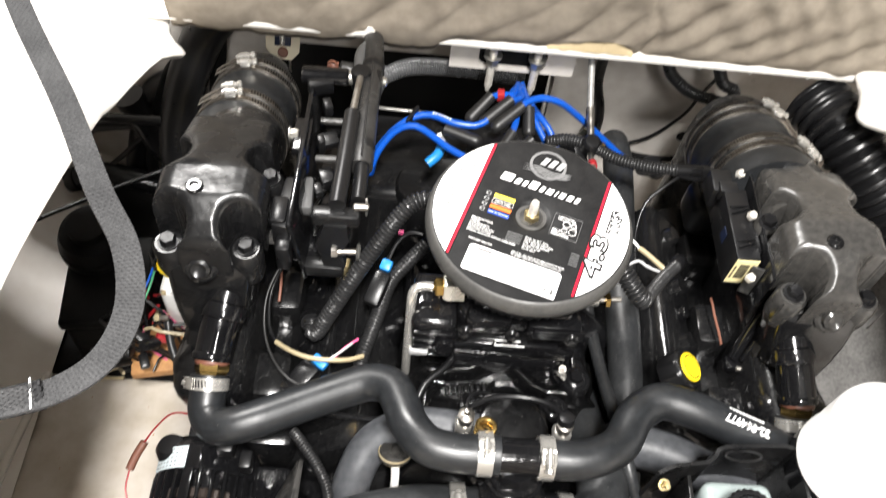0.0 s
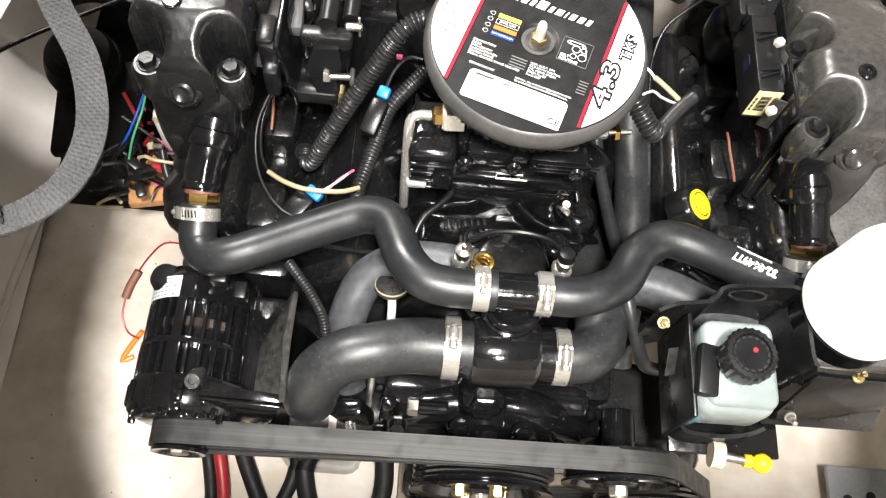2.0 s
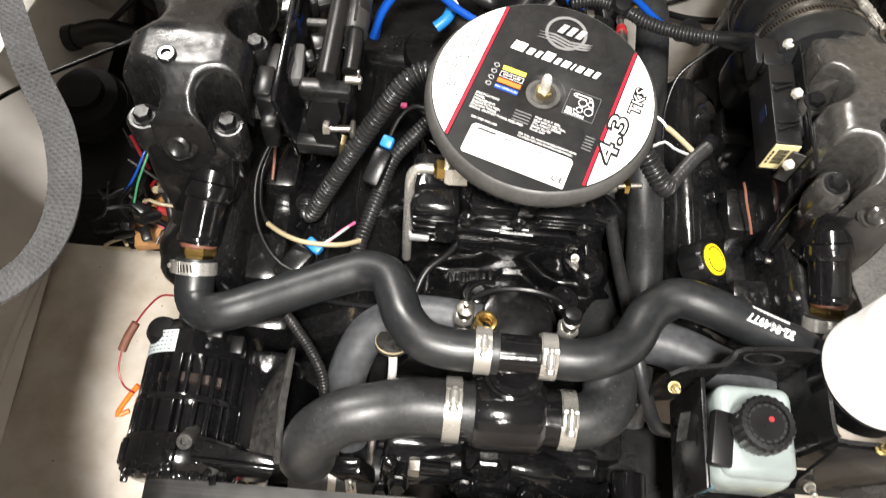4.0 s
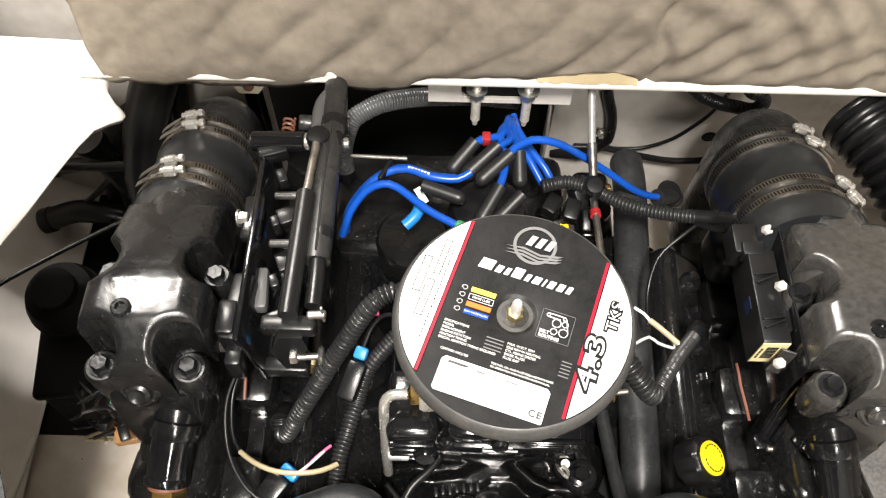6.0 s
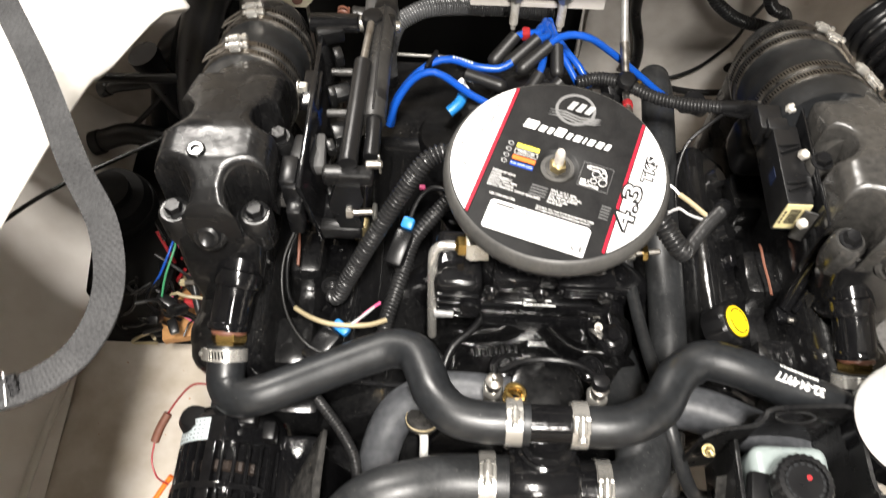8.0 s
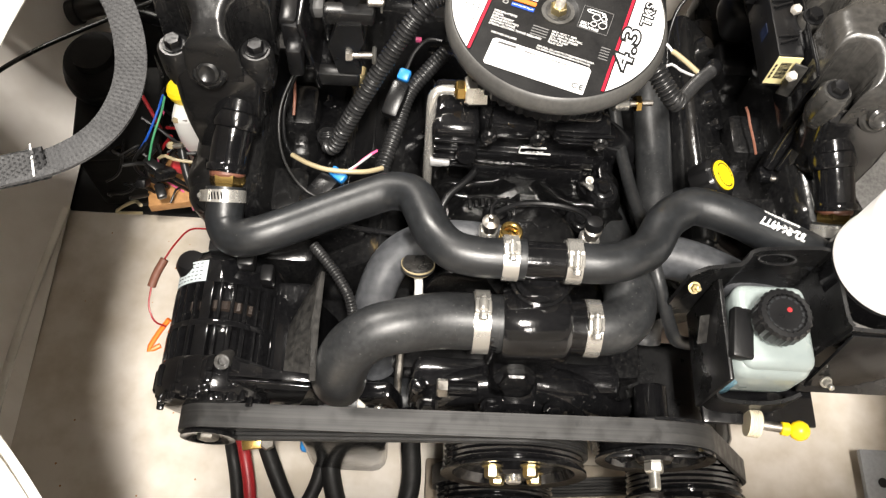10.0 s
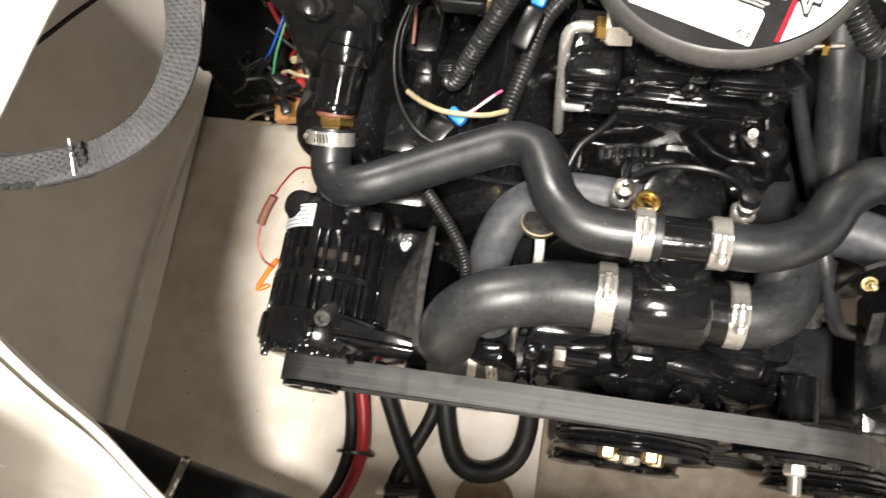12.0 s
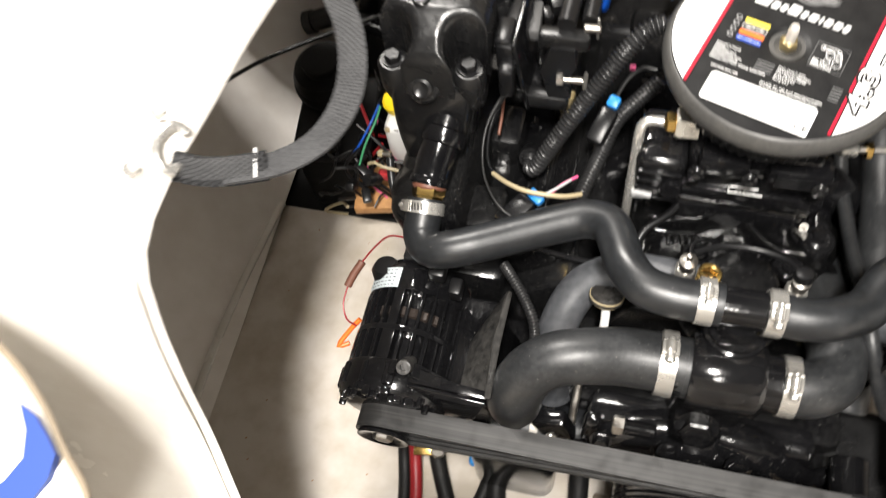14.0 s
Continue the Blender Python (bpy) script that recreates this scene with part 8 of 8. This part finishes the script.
# cables on the transom
wire([(0.14, 0.487, 0.366), (0.189, 0.487, 0.364), (0.25, 0.487, 0.345), (0.296, 0.487, 0.335), (0.339, 0.487, 0.335), (0.372, 0.487, 0.342), (0.42, 0.47, 0.36)], 0.0055, "plastic", "black cable along the transom", "cable")
wire([(0.15, 0.494, 0.355), (0.191, 0.492, 0.358), (0.246, 0.492, 0.359), (0.291, 0.492, 0.384), (0.321, 0.492, 0.424), (0.336, 0.492, 0.454), (0.342, 0.485, 0.5), (0.345, 0.46, 0.57), (0.345, 0.44, 0.66)], 0.003, "plastic", "thin black cable along the transom", "cable")
wire([(0.16, 0.45, 0.68), (0.162, 0.475, 0.58), (0.168, 0.485, 0.507), (0.184, 0.485, 0.452), (0.19, 0.485, 0.414), (0.186, 0.485, 0.38), (0.154, 0.485, 0.35), (0.11, 0.5, 0.33)], 0.0085, "plastic", "thick black cable on the transom", "cable")
solo("cable", tube([(0.235, 0.44, 0.66), (0.25, 0.43, 0.6), (0.273, 0.42, 0.578), (0.3, 0.42, 0.561), (0.328, 0.42, 0.553), (0.349, 0.42, 0.548), (0.362, 0.42, 0.558), (0.356, 0.42, 0.576), (0.334, 0.42, 0.59), (0.31, 0.43, 0.64)], 0.0095, seg=16, corr=0.0012, pitch=0.0045), "loom", "black corrugated cable bend under the board", "cable", "wires")
solo("cable_clip", box((0.178, 0.492, 0.392), (0.02, 0.004, 0.03), 0.0015, pose(0, 0, 0, 0, 12, 0)), "dull_steel", "small steel cable clip screwed to the transom", "clip")
bolt((0.178, 0.489, 0.397), (0, -1, 0.2), 0.005, 0.006, "steel", "steel clamp bolt on the transom", 0.007, "transom bolts")
solo("drain_spot", lathe([(0.012, 0), (0.01, 0.002), (0, 0.002)], (0.352, 0.499, 0.384), (0, -1, 0), 16), "void", "small dark hole in the transom paint", "hole")
for x in (0.25, 0.32, 0.4, -0.3, -0.24):
    solo("screw_tip", cyl((x, 0.33, 0.69), (x, 0.33, 0.712), 0.003, seg=10), "white_plastic", "screw tip under the white board", "screw", "board screws")

# ---------- bilge, in front ----------
black_hose([(-0.8, -0.425, 0.47), (-0.7, -0.445, 0.43), (-0.6, -0.466, 0.38), (-0.5, -0.491, 0.34), (-0.4, -0.511, 0.3), (-0.28, -0.537, 0.26), (-0.15, -0.567, 0.24)], 0.035, "matte", "thick black bilge hose across the floor")
hose_clamp((-0.51, -0.4885, 0.344), (0.85, -0.2, -0.35), 0.0355, 0.009, (-0.2, 0.2, 1), "steel clamp round the thick bilge hose", "steel")
wire([(-0.36, -0.25, 0.27), (-0.345, -0.31, 0.21), (-0.33, -0.37, 0.195), (-0.325, -0.42, 0.2), (-0.335, -0.47, 0.215), (-0.36, -0.51, 0.24)], 0.0085, "red_cable", "thick red battery cable on the bilge floor", "battery_cable", "battery cables", 16)
wire([(-0.375, -0.25, 0.26), (-0.362, -0.31, 0.2), (-0.348, -0.37, 0.185), (-0.343, -0.42, 0.19), (-0.353, -0.47, 0.2), (-0.375, -0.51, 0.23)], 0.0095, "matte", "thick black battery cable on the bilge floor", "battery_cable", "battery cables", 16)
solo("cable_tie", lathe([(0.024, -0.002), (0.0255, -0.002), (0.0255, 0.002), (0.024, 0.002)], (-0.333, -0.415, 0.195), (0, 1, 0), 20), "plastic", "black cable tie round the battery cables", "cable tie")
wire([(-0.33, -0.27, 0.22), (-0.3, -0.34, 0.195), (-0.262, -0.41, 0.19), (-0.22, -0.47, 0.19), (-0.18, -0.53, 0.2)], 0.0115, "matte", "thick black cable crossing the bilge floor", "battery_cable", "battery cables", 16)
wire([(-0.24, -0.27, 0.19), (-0.238, -0.34, 0.185), (-0.26, -0.4, 0.182), (-0.275, -0.44, 0.182), (-0.28, -0.5, 0.182)], 0.01, "matte", "black cable crossing the bilge floor", "battery_cable", "battery cables", 16)
wire([(-0.225, -0.28, 0.2), (-0.222, -0.34, 0.19), (-0.2, -0.4, 0.19), (-0.165, -0.415, 0.19), (-0.125, -0.395, 0.19), (-0.11, -0.35, 0.195), (-0.115, -0.28, 0.22)], 0.0135, "matte", "black hose looping on the bilge floor", "bilge_hose", "battery cables", 16)
eb = thing("cable_end", (-0.3, -0.45, 0.19), "black sleeved cable end with a bright terminal", "cable end")
part("sleeve", cyl((-0.285, -0.455, 0.192), (-0.24, -0.447, 0.192), 0.009), "plastic", eb)
part("terminal", cyl((-0.298, -0.457, 0.192), (-0.285, -0.455, 0.192), 0.0065), "zinc", eb)
bp = thing("blue_plug", (-0.243, -0.315, 0.19), "blue drain plug on a black hose", "plug")
part("plug", box((-0.243, -0.312, 0.235), (0.04, 0.02, 0.016), 0.006, seg=3), "light_blue", bp)
part("stub", cyl((-0.243, -0.312, 0.17), (-0.243, -0.312, 0.228), 0.013), "plastic", bp)
gr = thing("ground_lug", (-0.32, -0.315, 0.25), "brass cable lug with a steel nut under the alternator", "lug")
part("lug", box((-0.315, -0.318, 0.275), (0.04, 0.022, 0.004), 0.002, pose(0, 0, 0, 10, 0, 10)), "brass", gr)
part("nut", hexa((-0.3, -0.322, 0.278), (0, 0, 1), 0.01, 0.008), "dull_steel", gr)
solo("floor_recess", lathe([(0.0, 0.0), (0.036, 0.0), (0.038, 0.002), (0.04, 0.003)], (-0.155, -0.452, FLOOR + 0.0005), (0, 0, 1), 40), "rust_stain", "shallow rust-stained round recess in the bilge floor", "recess")
random.seed(11)
bm = bmesh.new()
for k in range(34):
    add_lathe(bm, [(random.uniform(0.0006, 0.0019), 0), (0.0006, 0.001), (0, 0.001)], (random.uniform(-0.66, -0.12), random.uniform(-0.5, 0.03), FLOOR), (0, 0, 1), 6)
solo("floor_specks", bm, "wood", "scattered specks of dirt on the bilge floor", "dirt", kind="stuff")

# ---------- starboard side ----------
solo("felt_panel", prism([(0.395, -0.18), (0.395, 0.02), (0.44, 0.09), (0.7, 0.3), (0.7, -0.18)], 0.38, 0.4, inset=0.004), "carpet", "grey felt-covered stringer beside the engine", "panel", kind="structure")
solo("stringer_wall", box((0.43, -0.03, 0.28), (0.06, 0.3, 0.2), 0.01), "hull", "painted stringer under the felt", "stringer", kind="structure")
gp = thing("grey_plate", (0.58, -0.33, 0.17), "grey plate with two screw holes on the bilge floor", "plate")
part("plate", box((0.6, -0.36, 0.2), (0.13, 0.17, 0.01), 0.002), "grey_paint", gp)
for x, y in ((0.561, -0.322), (0.596, -0.316)):
    part("screw_hole", lathe([(0.007, 0), (0.007, 0.001), (0, 0.001)], (x, y, 0.205), (0, 0, 1), 14), "void", gp)
solo("engine_mount", box((0.3, -0.27, 0.4), (0.13, 0.05, 0.012), 0.003, pose(0, 0, 0, -10, 0, 0)), "dull_steel", "bare steel mount edge under the pump bracket", "mount")

# black flanged bolts and an earth terminal on the intake manifold
for p in ((0.083, -0.088, 0.5745), (0.058, -0.122, 0.5635), (-0.034, -0.124, 0.5635)):
    b = thing("manifold_bolt", p, "black flanged bolt on the intake manifold", "bolt", "manifold bolts")
    part("boss", lathe([(0.0185, -0.012), (0.0175, 0.002), (0.0155, 0.0045), (0.0, 0.0045)], p, (0, 0, 1), 32), "enamel", b)
    part("flange", lathe([(0.012, 0.0045), (0.012, 0.0062), (0.0102, 0.0075), (0.0, 0.0075)], p, (0, 0, 1), 28), "enamel", b)
    part("head", hexa((p[0], p[1], p[2] + 0.007), (0, 0, 1), 0.0082, 0.0065), "enamel", b)
e = thing("ring_terminal", (0.068, -0.077, 0.578), "tinned ring terminal on a thin black wire", "terminal")
part("ring", lathe([(0.0022, 0.0), (0.0046, 0.0), (0.0046, 0.0012), (0.0022, 0.0012), (0.0022, 0.0)], (0.068, -0.077, 0.579), (0.1, -0.2, 1), 20), "stud_metal", e)
part("lead", tube([(0.0675, -0.07, 0.58), (0.069, -0.06, 0.588), (0.074, -0.045, 0.592)], 0.0017, seg=8), "plastic", e, "black wire")
